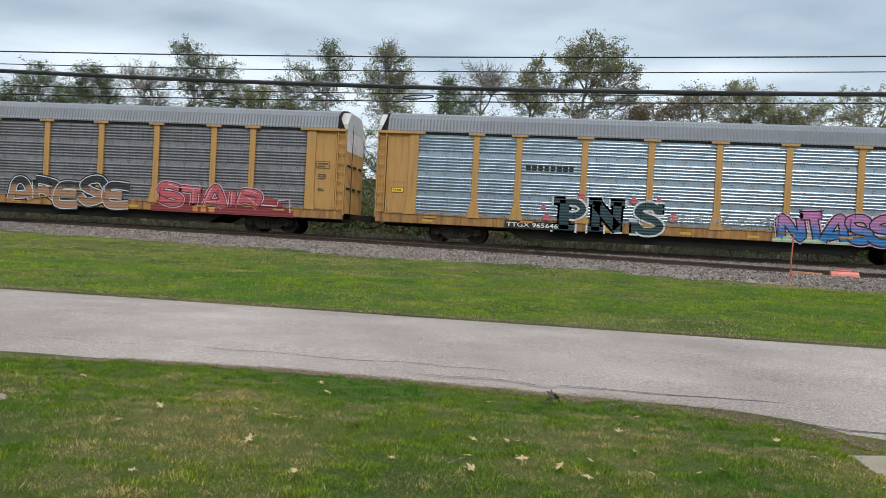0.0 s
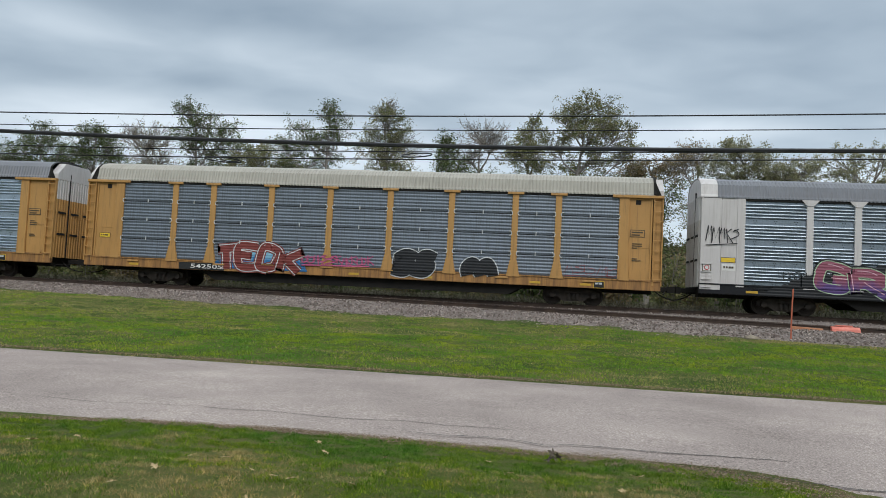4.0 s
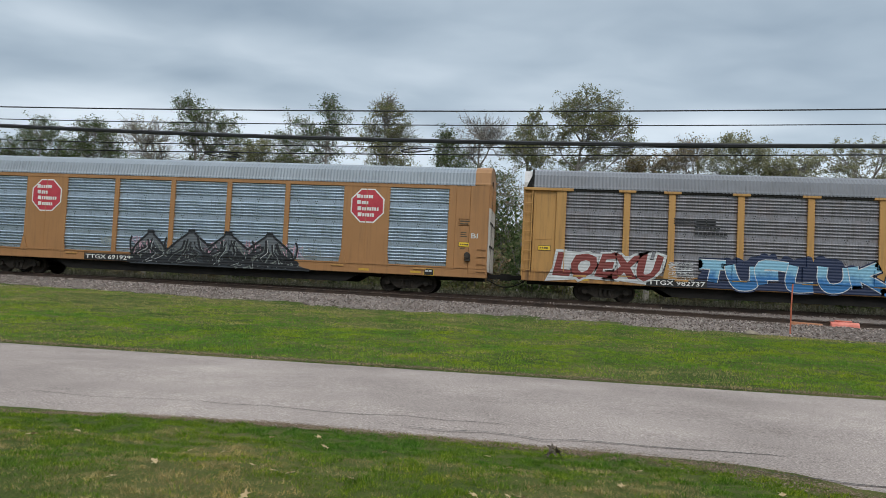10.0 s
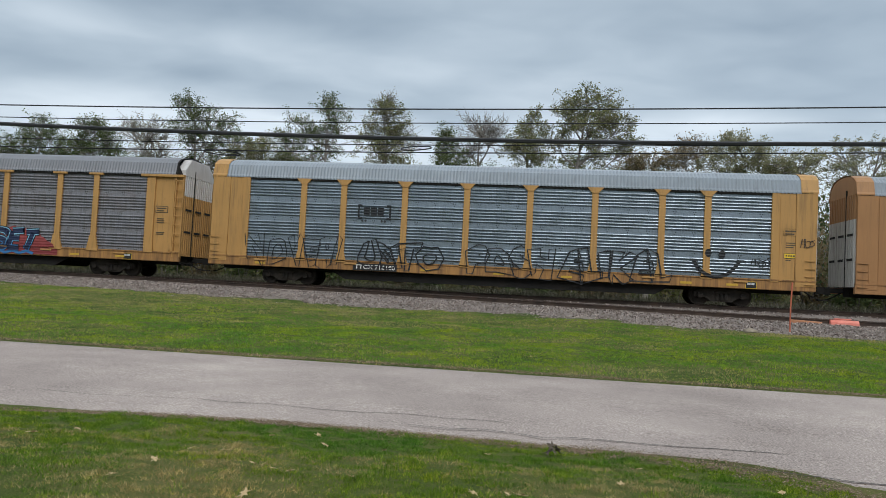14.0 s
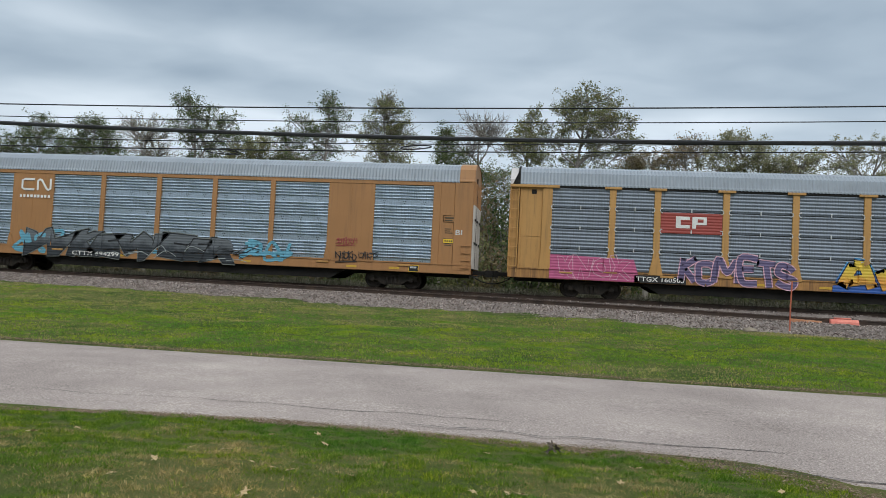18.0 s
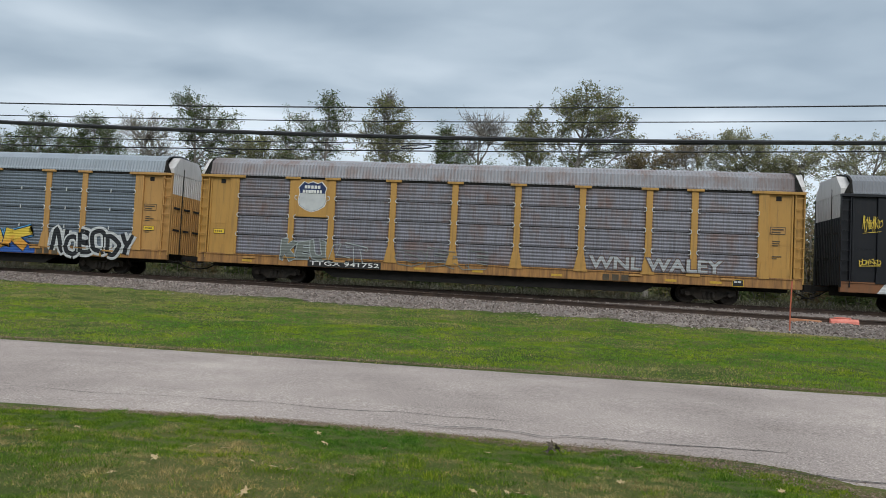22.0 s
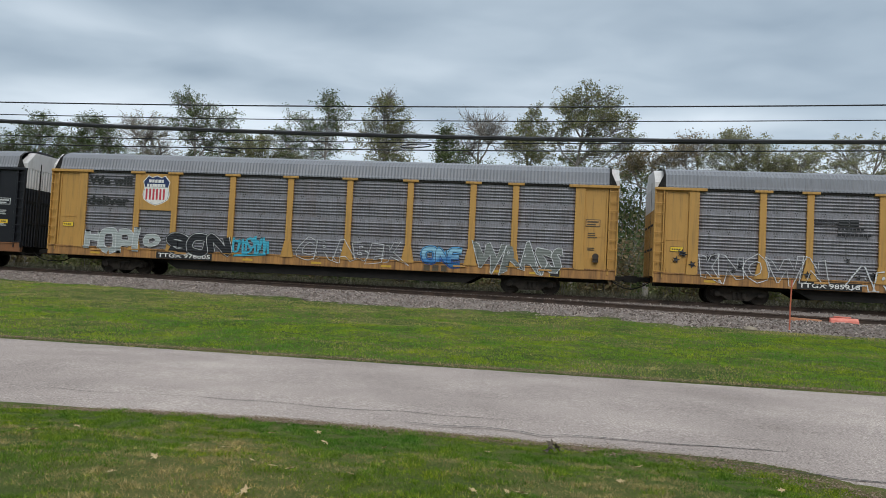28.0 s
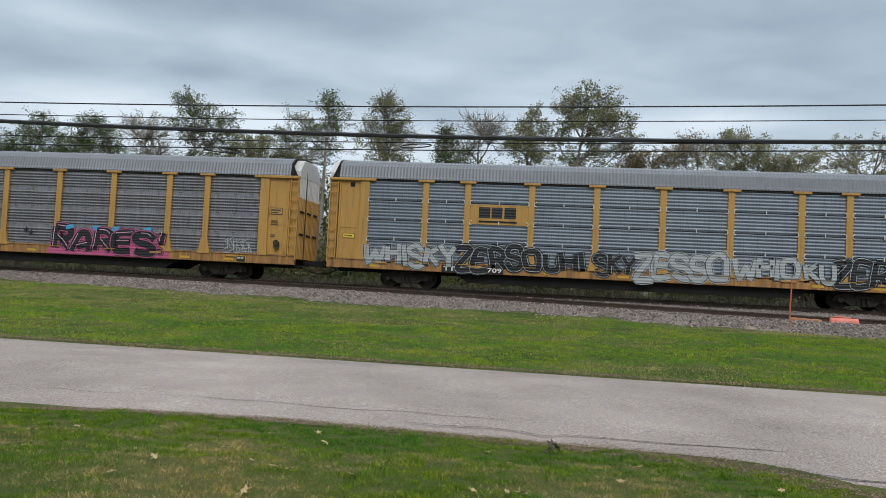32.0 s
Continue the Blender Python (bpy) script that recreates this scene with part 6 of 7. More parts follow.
    return [(cx + hw * a, z0 + h * b) for a, b in pts]


for k, stripes in ((9, False), (11, True)):
    panel_on(k, (-8.84, -7.22, 3.05, 4.78), YELLOW_BRIGHT, "emblem_plate", "yellow plate between the posts")
    cx, za, zb = -8.03, 3.26, 4.70
    out = [(shield(cx, za, zb, 0.70), SIGN_WHITE), (shield(cx, za + 0.04, zb - 0.04, 0.66), SIGN_NAVY)]
    low = [p for p in shield(cx, za + 0.05, zb - 0.05, 0.645) if p[1] < za + 0.62 * (zb - za)]
    out += [(low, SIGN_WHITE if stripes else SIGN_GREY)]
    if stripes:
        out += [(rect(cx - 0.52 + 0.175 * i, cx - 0.43 + 0.175 * i, za + 0.28, za + 0.80), SIGN_RED) for i in range(6)]
    emblem(k, out, -1.585, "shield_emblem", "navy and white shield emblem")
    emblem(k, bars(cx - 0.38, cx + 0.40, zb - 0.34, zb - 0.20, 5, SIGN_WHITE, 0.25, 1) + bars(cx - 0.46, cx + 0.48, zb - 0.55, zb - 0.41, 7, SIGN_WHITE, 0.25, 2), -1.60, "emblem_bars", "white bars")
DARKTEXT = spray("faded_dark_lettering", (0.022, 0.024, 0.024))
Mural(11).text("We will", (-11.5, -9.3, 4.18, 4.62), (DARKTEXT,), (0.02,), 0, 0.02).done("slogan", "faded dark slogan lettering")
Mural(11).text("deliver", (-11.5, -9.4, 3.22, 3.64), (DARKTEXT,), (0.02,), 0, 0.02).done("slogan", "faded dark slogan lettering")
flat(13, [(rect(-6.93, -4.38, 2.97, 3.86), YELLOW_BRIGHT)], "emblem_panel", "yellow panel on the sheeting")
flat(13, bars(-6.55, -4.85, 3.26, 3.74, 3, INK, 0.12, 8) + [(rect(-6.55, -4.85, 3.06, 3.14), INK)], "emblem", "dark blocks and underline", 2)

for a, b in ((-3.0, -1.75), (0.95, 1.95)):
    part("notice_plate", Shape().box(a, b, -1.70, -1.58, 0.86, 1.10, 0.004), SIGN_WHITE, CARS[3], "white notice plate on the sill")

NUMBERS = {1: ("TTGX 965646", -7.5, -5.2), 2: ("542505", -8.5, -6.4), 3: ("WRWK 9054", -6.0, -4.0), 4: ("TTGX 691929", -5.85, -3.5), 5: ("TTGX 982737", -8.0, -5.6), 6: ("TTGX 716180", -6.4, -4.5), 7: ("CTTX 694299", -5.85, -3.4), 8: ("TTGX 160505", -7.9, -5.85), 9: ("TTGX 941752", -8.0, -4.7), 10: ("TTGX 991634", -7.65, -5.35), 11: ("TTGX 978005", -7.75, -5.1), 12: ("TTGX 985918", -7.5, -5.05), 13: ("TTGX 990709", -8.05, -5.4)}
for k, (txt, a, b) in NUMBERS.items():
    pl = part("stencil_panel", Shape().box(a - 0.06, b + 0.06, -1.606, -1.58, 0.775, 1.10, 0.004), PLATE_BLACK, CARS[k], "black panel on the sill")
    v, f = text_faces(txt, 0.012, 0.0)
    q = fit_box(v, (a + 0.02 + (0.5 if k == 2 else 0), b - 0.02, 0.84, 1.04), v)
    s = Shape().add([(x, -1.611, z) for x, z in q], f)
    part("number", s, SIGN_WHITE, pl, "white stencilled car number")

for k, x, mat in ((0, 6.2, ORANGE), (9, 5.2, STENCIL), (10, 5.2, RED), (11, 5.0, STENCIL), (8, 6.7, STENCIL)):
    flat(k, bars(x, x + 1.2, 0.80, 1.06, 3, mat, 0.3, k), "sill_bars", "three blocks of paint on the sill")

# data panels, stickers, reflectors, brake gear
for k, car in enumerate(CARS):
    rnd = random.Random(k)
    yo = {"old": -1.537, "new": -1.582, "plate": -1.582}[STYLE[k]]
    ink = SIGN_GREY if k == 10 else STENCIL
    fr = [(rect(11.95 + 0.12, 12.70, 3.06, 3.38), ink), (rect(12.10, 12.67, 3.09, 3.35), {"old": YELLOW, "new": YELLOW, "plate": ORANGE_TAN}[STYLE[k]])]
    if k == 10:
        fr[1] = (fr[1][0], BLACK)
    if k == 3:
        fr[1] = (fr[1][0], WHITE)
    emblem(k, fr, yo + 0.006, "data_frame", "stencilled data frame")
    emblem(k, [(rect(12.14, 12.62, 3.24, 3.30), ink)], yo - 0.010, "stencil_bar", "dark stencil bar")
    emblem(k, [(rect(12.14, 12.50, 3.13, 3.18), ink)], yo - 0.010, "stencil_bar", "dark stencil bar")
    for z in (2.75, 2.66, 2.57, 2.1, 2.02):
        emblem(k, [(rect(12.18, 12.18 + rnd.uniform(0.2, 0.42), z, z + 0.04), ink)], yo, "stencil_bar", "dark stencil bar")
    sx = 12.1 if k in (3, 4, 6, 7, 8, 10) else -12.75
    emblem(k, [(rect(sx, sx + 0.56, 2.12, 2.34), STENCIL), (rect(sx + 0.02, sx + 0.54, 2.14, 2.32), SIGN_YELLOW)] + bars(sx + 0.08, sx + 0.46, 2.20, 2.26, 4, STENCIL, 0.3, 2), yo, "warning_sticker", "yellow warning sticker")
    for x in (-11.0, -3.1, 0.0, 3.2, 8.0, 10.2):
        part("reflector", cached("reflector", lambda: Shape().box(-0.24, 0.24, -1.597, -1.58, 0.86, 0.96, 0.003).mesh("reflector", REFLECT)), None, car, at=pose(x + rnd.uniform(-0.3, 0.3), 0, 0))
    emblem(k, [(rect(10.6, 11.06, 0.78, 1.08), SIGN_YELLOW), (rect(10.62, 11.04, 0.80, 1.06), PLATE_BLACK)] + bars(10.66, 11.0, 0.94, 1.02, 2, SIGN_GREY, 0.2, 1), -1.586, "lube_plate", "black stencil plate")
    if k == 3:
        emblem(k, [(rect(-12.55, -11.95, 2.12, 2.34), STENCIL), (rect(-12.53, -11.97, 2.14, 2.32), SIGN_YELLOW)], yo, "warning_sticker", "yellow warning sticker")
        emblem(k, [(rect(-12.5, -11.95, 1.78, 2.05), SIGN_WHITE)] + bars(-12.44, -12.0, 1.88, 1.96, 4, STENCIL, 0.3, 2), yo, "data_label", "white data label")
        emblem(k, [(rect(-13.3, -12.95, 1.72, 2.05), STENCIL), (rect(-13.27, -12.98, 1.75, 2.02), SIGN_WHITE), (octagon(-13.125, 1.885, 0.11), SIGN_RED), (octagon(-13.125, 1.885, 0.075), SIGN_WHITE)], yo - 0.02, "warning_sticker", "white warning sticker with a red ring")
    # jacking pads and side lugs on the sill
    for x in (-10.9, -6.6, 6.6, 10.4):
        put_mat(part("sill_lug", cached("lug", lambda: Shape().box(-0.28, 0.28, -1.64, -1.56, 1.02, 1.10, 0.01).mesh("sill_lug", YELLOW)), None, car, at=pose(x, 0, 0)), {3: BLACK, 10: BLACK}.get(k, YELLOW))
    if k in (3, 4, 11, 12):
        b = part("hand_brake", Shape().box(12.42, 12.66, -1.72, -1.58, 1.50, 1.80, 0.03), TRUCK, car, "dark hand brake housing")
        wheel = Shape().lathe([(0.12, -1.76), (0.14, -1.75), (0.14, -1.73), (0.05, -1.72)], 0, 14)
        part("brake_wheel", wheel, TRUCK, b, at=pose(12.53, 0, 1.75))
    if STYLE[k] == "plate":
        v, f = text_faces("BI", 0.01, 0.0)
        part("lettering", Shape().add([(x, -1.604, z) for x, z in fit_box(v, (12.66, 12.96, 2.52, 2.74), v)], f), SIGN_GREY, car, "white stencilled letters")
    if STYLE[k] == "old" and k in (2, 8, 9, 13):
        for sx in (-1, 1):
            # no hole is cut: a near-black block paints its shade
            part("notch", cached(("notch", sx), lambda: Shape().box(12.40 * sx - 0.11, 12.40 * sx + 0.11, -1.53, -1.50, EAVE - 0.42, EAVE - 0.22).mesh("notch", DARK)), None, car, "near-black square standing for a shaded notch in the end panel")
        for x in POSTS + (-INNER - 0.02, INNER + 0.02):
            for r in (1, 2, 3):
                z = PZ0 + (PZ1 - PZ0) * r / ROWS + 0.02
                for sx in (-0.19, 0.19):
                    if abs(x + sx) < INNER:
                        part("sheet_clip", cached("clip", lambda: Shape().tube([(0.03, -1.575, -0.10), (-0.05, -1.60, -0.07), (-0.075, -1.60, 0.0), (-0.05, -1.60, 0.07), (0.03, -1.575, 0.10)], 0.024, 4).mesh("sheet_clip", SIGN_GREY)), None, car, at=pose(x + sx, 0, z) @ Matrix.Diagonal((1 if sx > 0 else -1, 1, 1, 1)))
        e = (-INNER,) + POSTS + (INNER,)
        for a, b in zip(e, e[1:]):
            for r in (1, 2, 3):
                part("latch", cached("latch", lambda: Shape().box(-0.022, 0.022, -1.60, -1.55, -0.05, 0.11, 0.006).mesh("latch", SIGN_GREY)), None, car, at=pose((a + b) / 2, 0, PZ0 + (PZ1 - PZ0) * r / ROWS)) if k != 9 else None
                part("joint_strip", cached(("joint", round(b - a, 2)), lambda: Shape().box(-(b - a) / 2 + 0.14, (b - a) / 2 - 0.14, -1.555, -1.52, -0.007, 0.009).mesh("joint_strip", DARK)), None, car, at=pose((a + b) / 2, 0, PZ0 + (PZ1 - PZ0) * r / ROWS))

# ---- trees behind the tracks ----
def leaf_shape(s, rnd, c, size):
    a = Vector((rnd.gauss(0, 1), rnd.gauss(0, 1), rnd.gauss(0, 0.7))).normalized()
    b = a.orthogonal().normalized()
    b = (b * math.cos(6.28 * rnd.random()) + a.cross(b) * math.sin(6.28 * rnd.random())).normalized()
    c = Vector(c)
    n = len(s.v)
    s.v += [tuple(c - a * size), tuple(c + b * size * 0.55), tuple(c + a * size), tuple(c - b * size * 0.55)]
    s.f.append((n, n + 1, n + 2, n + 3))
    s.m.append(0)


def leaf_cloud(name, at, size, rng, mat):
    """Many small four-cornered leaves, each turned its own way, in one mesh."""
    n = len(at)
    a = rng.normal(0, 1, (n, 3)) * (1, 1, 0.7)
    a /= np.linalg.norm(a, axis=1)[:, None]
    b = np.cross(a, rng.normal(0, 1, (n, 3)))
    b /= np.linalg.norm(b, axis=1)[:, None]
    size = size[:, None]
    co = np.stack([at - a * size, at + b * size * 0.55, at + a * size, at - b * size * 0.55], 1)
    me = bpy.data.meshes.new(name)
    me.vertices.add(4 * n)
    me.vertices.foreach_set("co", co.reshape(-1))
    me.loops.add(4 * n)
    me.loops.foreach_set("vertex_index", np.arange(4 * n, dtype=np.int32))
    me.polygons.add(n)
    me.polygons.foreach_set("loop_start", np.arange(0, 4 * n, 4, dtype=np.int32))
    me.update(calc_edges=True)
    me.materials.append(mat)
    return me


def tree_meshes(seed, leaves, size, mat, limbs=17, twigs=8, low=0.30, loose=0.30, squat=0.36):
    """Trunk with limbs, and a crown of small leaves gathered at the twigs, in an uneven round outline."""
    rnd = random.Random(seed)
    H, W = 14.0, 7.0
    wood, tips = Shape(), []
    lean = rnd.uniform(-0.5, 0.5)
    stem = [Vector((lean * k * k + rnd.gauss(0, 0.10) * (k > 0), rnd.gauss(0, 0.1) * (k > 0), H * 0.86 * k - 0.3)) for k in (0, 0.2, 0.4, 0.6, 0.8, 1.0)]
    wood.tube(stem, 0.2, 6, (0.24, 0.19, 0.15, 0.11, 0.07, 0.03))

    def bough(p, q, r, sides, sag=0.12):
        mid = p.lerp(q, 0.5) + Vector((rnd.gauss(0, 0.2), rnd.gauss(0, 0.2), -sag * (q - p).length + rnd.gauss(0, 0.1)))
        wood.tube([p, mid, q], r, sides, (r, r * 0.7, r * 0.3))
        return mid
    for i in range(limbs):
        k = low + (0.95 - low) * (i + rnd.random()) / limbs
        p = stem[min(4, int(k * 5))].lerp(stem[min(5, int(k * 5) + 1)], k * 5 % 1)
        a = i * 2.4 + rnd.gauss(0, 0.5)
        el = -0.75 + 1.75 * (i + rnd.random()) / limbs
        rad = rnd.uniform(0.62, 1.06)
        c = math.cos(max(-1.2, min(1.5, el)))
        q = Vector((lean * 0.6 + W / 2 * rad * c * math.cos(a), W / 2 * rad * c * math.sin(a), H * 0.62 + H * squat * rad * math.sin(el)))
        q.z = min(max(q.z, p.z - 0.4), H * 0.93)
        mid = bough(p, q, 0.075, 4)
        for j in range(twigs):
            t = rnd.uniform(0.3, 1.0)
            o = p.lerp(mid, t * 2) if t < 0.5 else mid.lerp(q, t * 2 - 1)
            e = o + Vector((max(-1, min(1, rnd.gauss(0, 0.65))), max(-1, min(1, rnd.gauss(0, 0.65))), max(-0.5, min(1.0, rnd.gauss(0.35, 0.55)))))
            bough(o, e, 0.03, 3)
            tips.append(e)
            for n in range(3):
                f = e + Vector((rnd.gauss(0, 0.35), rnd.gauss(0, 0.35), rnd.gauss(0.22, 0.3)))
                wood.tube([o.lerp(e, 0.6), f], 0.014, 3, (0.016, 0.006))
                tips.append(f)
    some = [t for t in tips if rnd.random() < 0.8]
    rng = np.random.default_rng(seed)
    at = np.array([tuple(t) for t in some])[rng.integers(0, len(some), leaves)]
    at = at + rng.normal(0, loose, (leaves, 3)) * (1, 1, 0.8)
    crown = leaf_cloud("crown", at, size * rng.uniform(0.6, 1.4, leaves), rng, mat)
    top = float(np.percentile(at[:, 2], 99.3))
    if leaves < 5000:
        top = max(top, 0.97 * max(p[2] for p in wood.v))
    left, right = (float(v) for v in np.percentile(at[:, 0], (3, 97)))
    return wood.mesh("trunk", BARK), crown, top, left, right


KINDS = {
    "dense": [tree_meshes(11 + i, 9000, 0.085, LEAF_DARK, 16, 8, 0.2, 0.26) for i in range(2)],
    "mid": [tree_meshes(31 + i, 7000, 0.08, LEAF_MID, 16, 8, 0.2, 0.24) for i in range(3)],
    "sparse": [tree_meshes(51 + i, 4500, 0.07, LEAF_RUST, 16, 8, 0.2, 0.22) for i in range(2)],
    "bare": [tree_meshes(71 + i, 1500, 0.05, LEAF_RUST, 20, 10, 0.2, 0.2, squat=0.4) for i in range(2)],
}
WORDS = {"dense": "dark green leafy tree in the woods behind the tracks", "mid": "thinning autumn-green tree behind the railway tracks", "sparse": "half-bare autumn tree with tan leaves", "bare": "nearly bare twiggy tree behind the tracks"}


def plant(kind, x, y, top, width, i):
    wood, crown, h, l, r = KINDS[kind][i % len(KINDS[kind])]
    base = ground_z(x, y)
    tree = tagged(new("tree"), WORDS[kind], "tree")
    kz = (top - base) / h
    kx = max(0.75 * kz, min(1.08 * width / (r - l), 1.2 * kz))
    flip = -1 if i % 2 else 1
    tree.location = (x - flip * kx * (l + r) / 2, y, base)
    tree.scale = (flip * kx, kx, kz)
    part("trunk", wood, None, tree)
    part("crown", crown, None, tree)


def crowned_tree(label, x, y, lobes, mat, leaves, seed, size=0.066, clump=0.15, cover=0.8):
    """A tree whose crown is gathered in lobes: (across, height, half width, half height) in metres from the foot of the trunk."""
    rnd = random.Random(seed)
    wood, tips = Shape(), []
    base = ground_z(x, y)
    lobes = [(a, h - base, 1.2 * rx, 1.06 * rz) for a, h, rx, rz in lobes]
    top = max(lobes, key=lambda b: b[1] + b[3])
    stem = [Vector((top[0] * k * k + rnd.gauss(0, 0.09) * (k > 0), rnd.gauss(0, 0.12) * (k > 0), (top[1] + 0.4 * top[3]) * k - 0.3 * (k == 0))) for k in (0, 0.2, 0.4, 0.6, 0.8, 1.0)]
    wood.tube(stem, 0.2, 7, (0.26, 0.21, 0.17, 0.12, 0.075, 0.025))

    def bough(p, q, r, sides, bend=0.1):
        mid = p.lerp(q, 0.5) + Vector((rnd.gauss(0, bend), rnd.gauss(0, bend), -0.06 * (q - p).length + rnd.gauss(0, bend)))
        wood.tube([p, mid, q], r, sides, (r, r * 0.7, r * 0.35))
        return mid
    for a, h, rx, rz in lobes:
        start = max(0.3, min(0.92, (h - 0.8 * rz - 0.7 * abs(a - top[0] * 0.5)) / stem[5].z))
        p = stem[min(4, int(start * 5))].lerp(stem[min(5, int(start * 5) + 1)], start * 5 % 1)
        c = Vector((a, rnd.uniform(-0.5, 0.5) * rx, h))
        mid = bough(p, c, 0.085, 5, 0.2)
        for i in range(int((9 + 7.5 * rx * rz) * (1.7 if leaves < 4000 else 1))):
            d = Vector((rnd.gauss(0, 1), rnd.gauss(0, 1), rnd.gauss(0.9 if leaves < 4000 else 0.25, 1))).normalized() * rnd.uniform(0.35, 1.0) ** 0.6 * (1.3 if i % 5 == 0 else 1.0)
            e = c + Vector((d.x * rx, d.y * rx * 0.9, d.z * rz))
            o = mid.lerp(c, rnd.uniform(0.3, 1.0))
            m = bough(o, e, 0.03, 3, 0.12)
            for j in range(7):
                q = m.lerp(e, rnd.uniform(0.1, 1.0))
                f = q + (e - o).normalized() * rnd.uniform(0.0, 0.35) + Vector((rnd.gauss(0, 0.26), rnd.gauss(0, 0.26), rnd.gauss(0.12, 0.22)))
                wood.tube([q, f], 0.016, 3, (0.018, 0.008))
                tips.append(f)
    some = [t for t in tips if rnd.random() < cover]
    rng = np.random.default_rng(seed)
    leaves = int(0.8 * leaves)
    at = np.array([tuple(t) for t in some])[rng.integers(0, len(some), leaves)]
    at = at + rng.normal(0, clump, (leaves, 3)) * (1, 1, 0.8)
    tree = tagged(new("tree"), label, "tree")
    part("trunk", wood, BARK, tree)
    part("crown", leaf_cloud("crown", at, size * rng.uniform(0.6, 1.4, leaves), rng, mat), None, tree)
    tree.location = (x, y, base)


T_DARK = "dark green leafy tree behind the railway tracks"
T_MID = "thinning autumn-green tree behind the railway tracks"
T_BARE = "bare twiggy tree behind the railway tracks"
crowned_tree(T_DARK, -43.4, 58.0, [(-1.7, 12.2, 1.5, 1.3), (0.7, 12.9, 1.5, 1.2), (-2.8, 11.2, 1.2, 1.2), (2.3, 11.6, 1.3, 1.2), (0, 10.6, 2.6, 1.4)], LEAF_DARK, 17000, 1101)
crowned_tree(T_DARK, -37.9, 57.4, [(0.1, 13.0, 1.4, 1.0), (-1.3, 11.9, 1.1, 1.2), (1.5, 12.0, 1.2, 1.2), (0, 10.6, 2.2, 1.4)], LEAF_DARK, 13000, 1102)
crowned_tree(T_BARE, -33.2, 58.5, [(0.0, 12.6, 2.0, 1.7), (-1.6, 13.3, 1.0, 0.8), (1.0, 11.0, 2.0, 1.4)], LEAF_HAZED_OLIVE, 1500, 1103, cover=0.3)
crowned_tree("tall dark oak tree with an uneven crown behind the tracks", -28.6, 58.0, [(-0.9, 15.1, 1.3, 1.15), (-1.7, 13.6, 1.2, 1.1), (0.9, 14.3, 1.5, 1.1), (2.4, 13.4, 1.4, 0.9), (-0.3, 12.6, 2.2, 1.2), (3.3, 12.4, 0.9, 0.7), (0.5, 11.0, 2.5, 1.2)], LEAF_DARK, 17000, 1104, 0.064, 0.145, 0.75)
crowned_tree(T_MID, -22.9, 57.2, [(0, 11.7, 1.8, 0.9), (-1.4, 10.9, 1.2, 1.0), (1.2, 10.8, 1.5, 1.0)], LEAF_MID, 9000, 1105)
crowned_tree(T_DARK, -18.4, 58.3, [(0.3, 15.5, 1.0, 1.0), (1.1, 14.4, 1.2, 1.2), (-1.9, 13.8, 1.4, 1.2), (-3.3, 12.6, 1.1, 0.9), (0.2, 12.8, 1.7, 1.3), (-1.6, 11.4, 2.0, 1.2)], LEAF_DARK, 13000, 1106, 0.064, 0.145, 0.75)
crowned_tree("half-bare tan-green tree with twigs above its leaves", -13.7, 58.8, [(0.2, 14.8, 1.6, 1.1), (1.3, 13.7, 1.3, 1.2), (-1.3, 13.5, 1.4, 1.3), (0.3, 12.2, 2.1, 1.2), (0.9, 10.9, 1.7, 1.0)], LEAF_MID, 13000, 1107, 0.064, 0.145, 0.75)
crowned_tree(T_BARE, -13.4, 59.6, [(-0.2, 15.6, 1.3, 1.3), (0.6, 13.4, 1.6, 1.4)], LEAF_HAZED_OLIVE, 400, 1108, cover=0.3)
crowned_tree(T_DARK, -8.5, 57.0, [(0, 12.8, 0.65, 0.9), (0.1, 11.5, 0.9, 1.0), (0.9, 10.8, 1.2, 0.9)], LEAF_DARK, 6500, 1109)
crowned_tree(T_BARE, -5.7, 58.4, [(-0.2, 14.0, 2.0, 1.3), (0.9, 13.2, 1.6, 1.5), (-1.2, 12.2, 1.6, 1.3)], LEAF_HAZED_OLIVE, 250, 1110, cover=0.2)
crowned_tree(T_MID, -2.2, 57.6, [(0.3, 14.2, 0.9, 1.1), (-0.5, 12.9, 1.2, 1.2), (0.6, 11.9, 1.4, 1.2)], LEAF_MID, 10000, 1111)
crowned_tree("tall round-crowned tree with thinning green leaves", 1.5, 58.0, [(0.7, 16.2, 1.5, 1.0), (2.2, 15.4, 1.3, 1.1), (-0.7, 15.0, 1.4, 1.2), (3.1, 14.1, 1.3, 1.1), (1.0, 14.2, 2.0, 1.3), (-1.5, 13.5, 1.2, 1.2), (4.0, 13.0, 0.8, 0.7), (1.2, 12.3, 2.6, 1.2)], LEAF_MID, 24000, 1112, 0.064, 0.145, 0.75)
crowned_tree("rusty autumn tree behind the tracks", 7.0, 57.5, [(0.2, 11.5, 1.5, 0.9), (-1.2, 11.0, 1.0, 0.9)], LEAF_RUST, 5000, 1113)
crowned_tree(T_BARE, 10.4, 58.6, [(0.3, 12.7, 1.8, 1.2), (-1.0, 11.8, 1.2, 1.2)], LEAF_RUST, 3500, 1114, cover=0.5)
crowned_tree("broad olive-green tree behind the tracks", 13.6, 58.0, [(0.1, 12.4, 2.0, 1.2), (-0.4, 13.2, 0.8, 0.6), (2.0, 11.6, 1.6, 1.1), (-1.5, 11.2, 1.5, 1.1)], LEAF_HAZED_OLIVE, 15000, 1115)
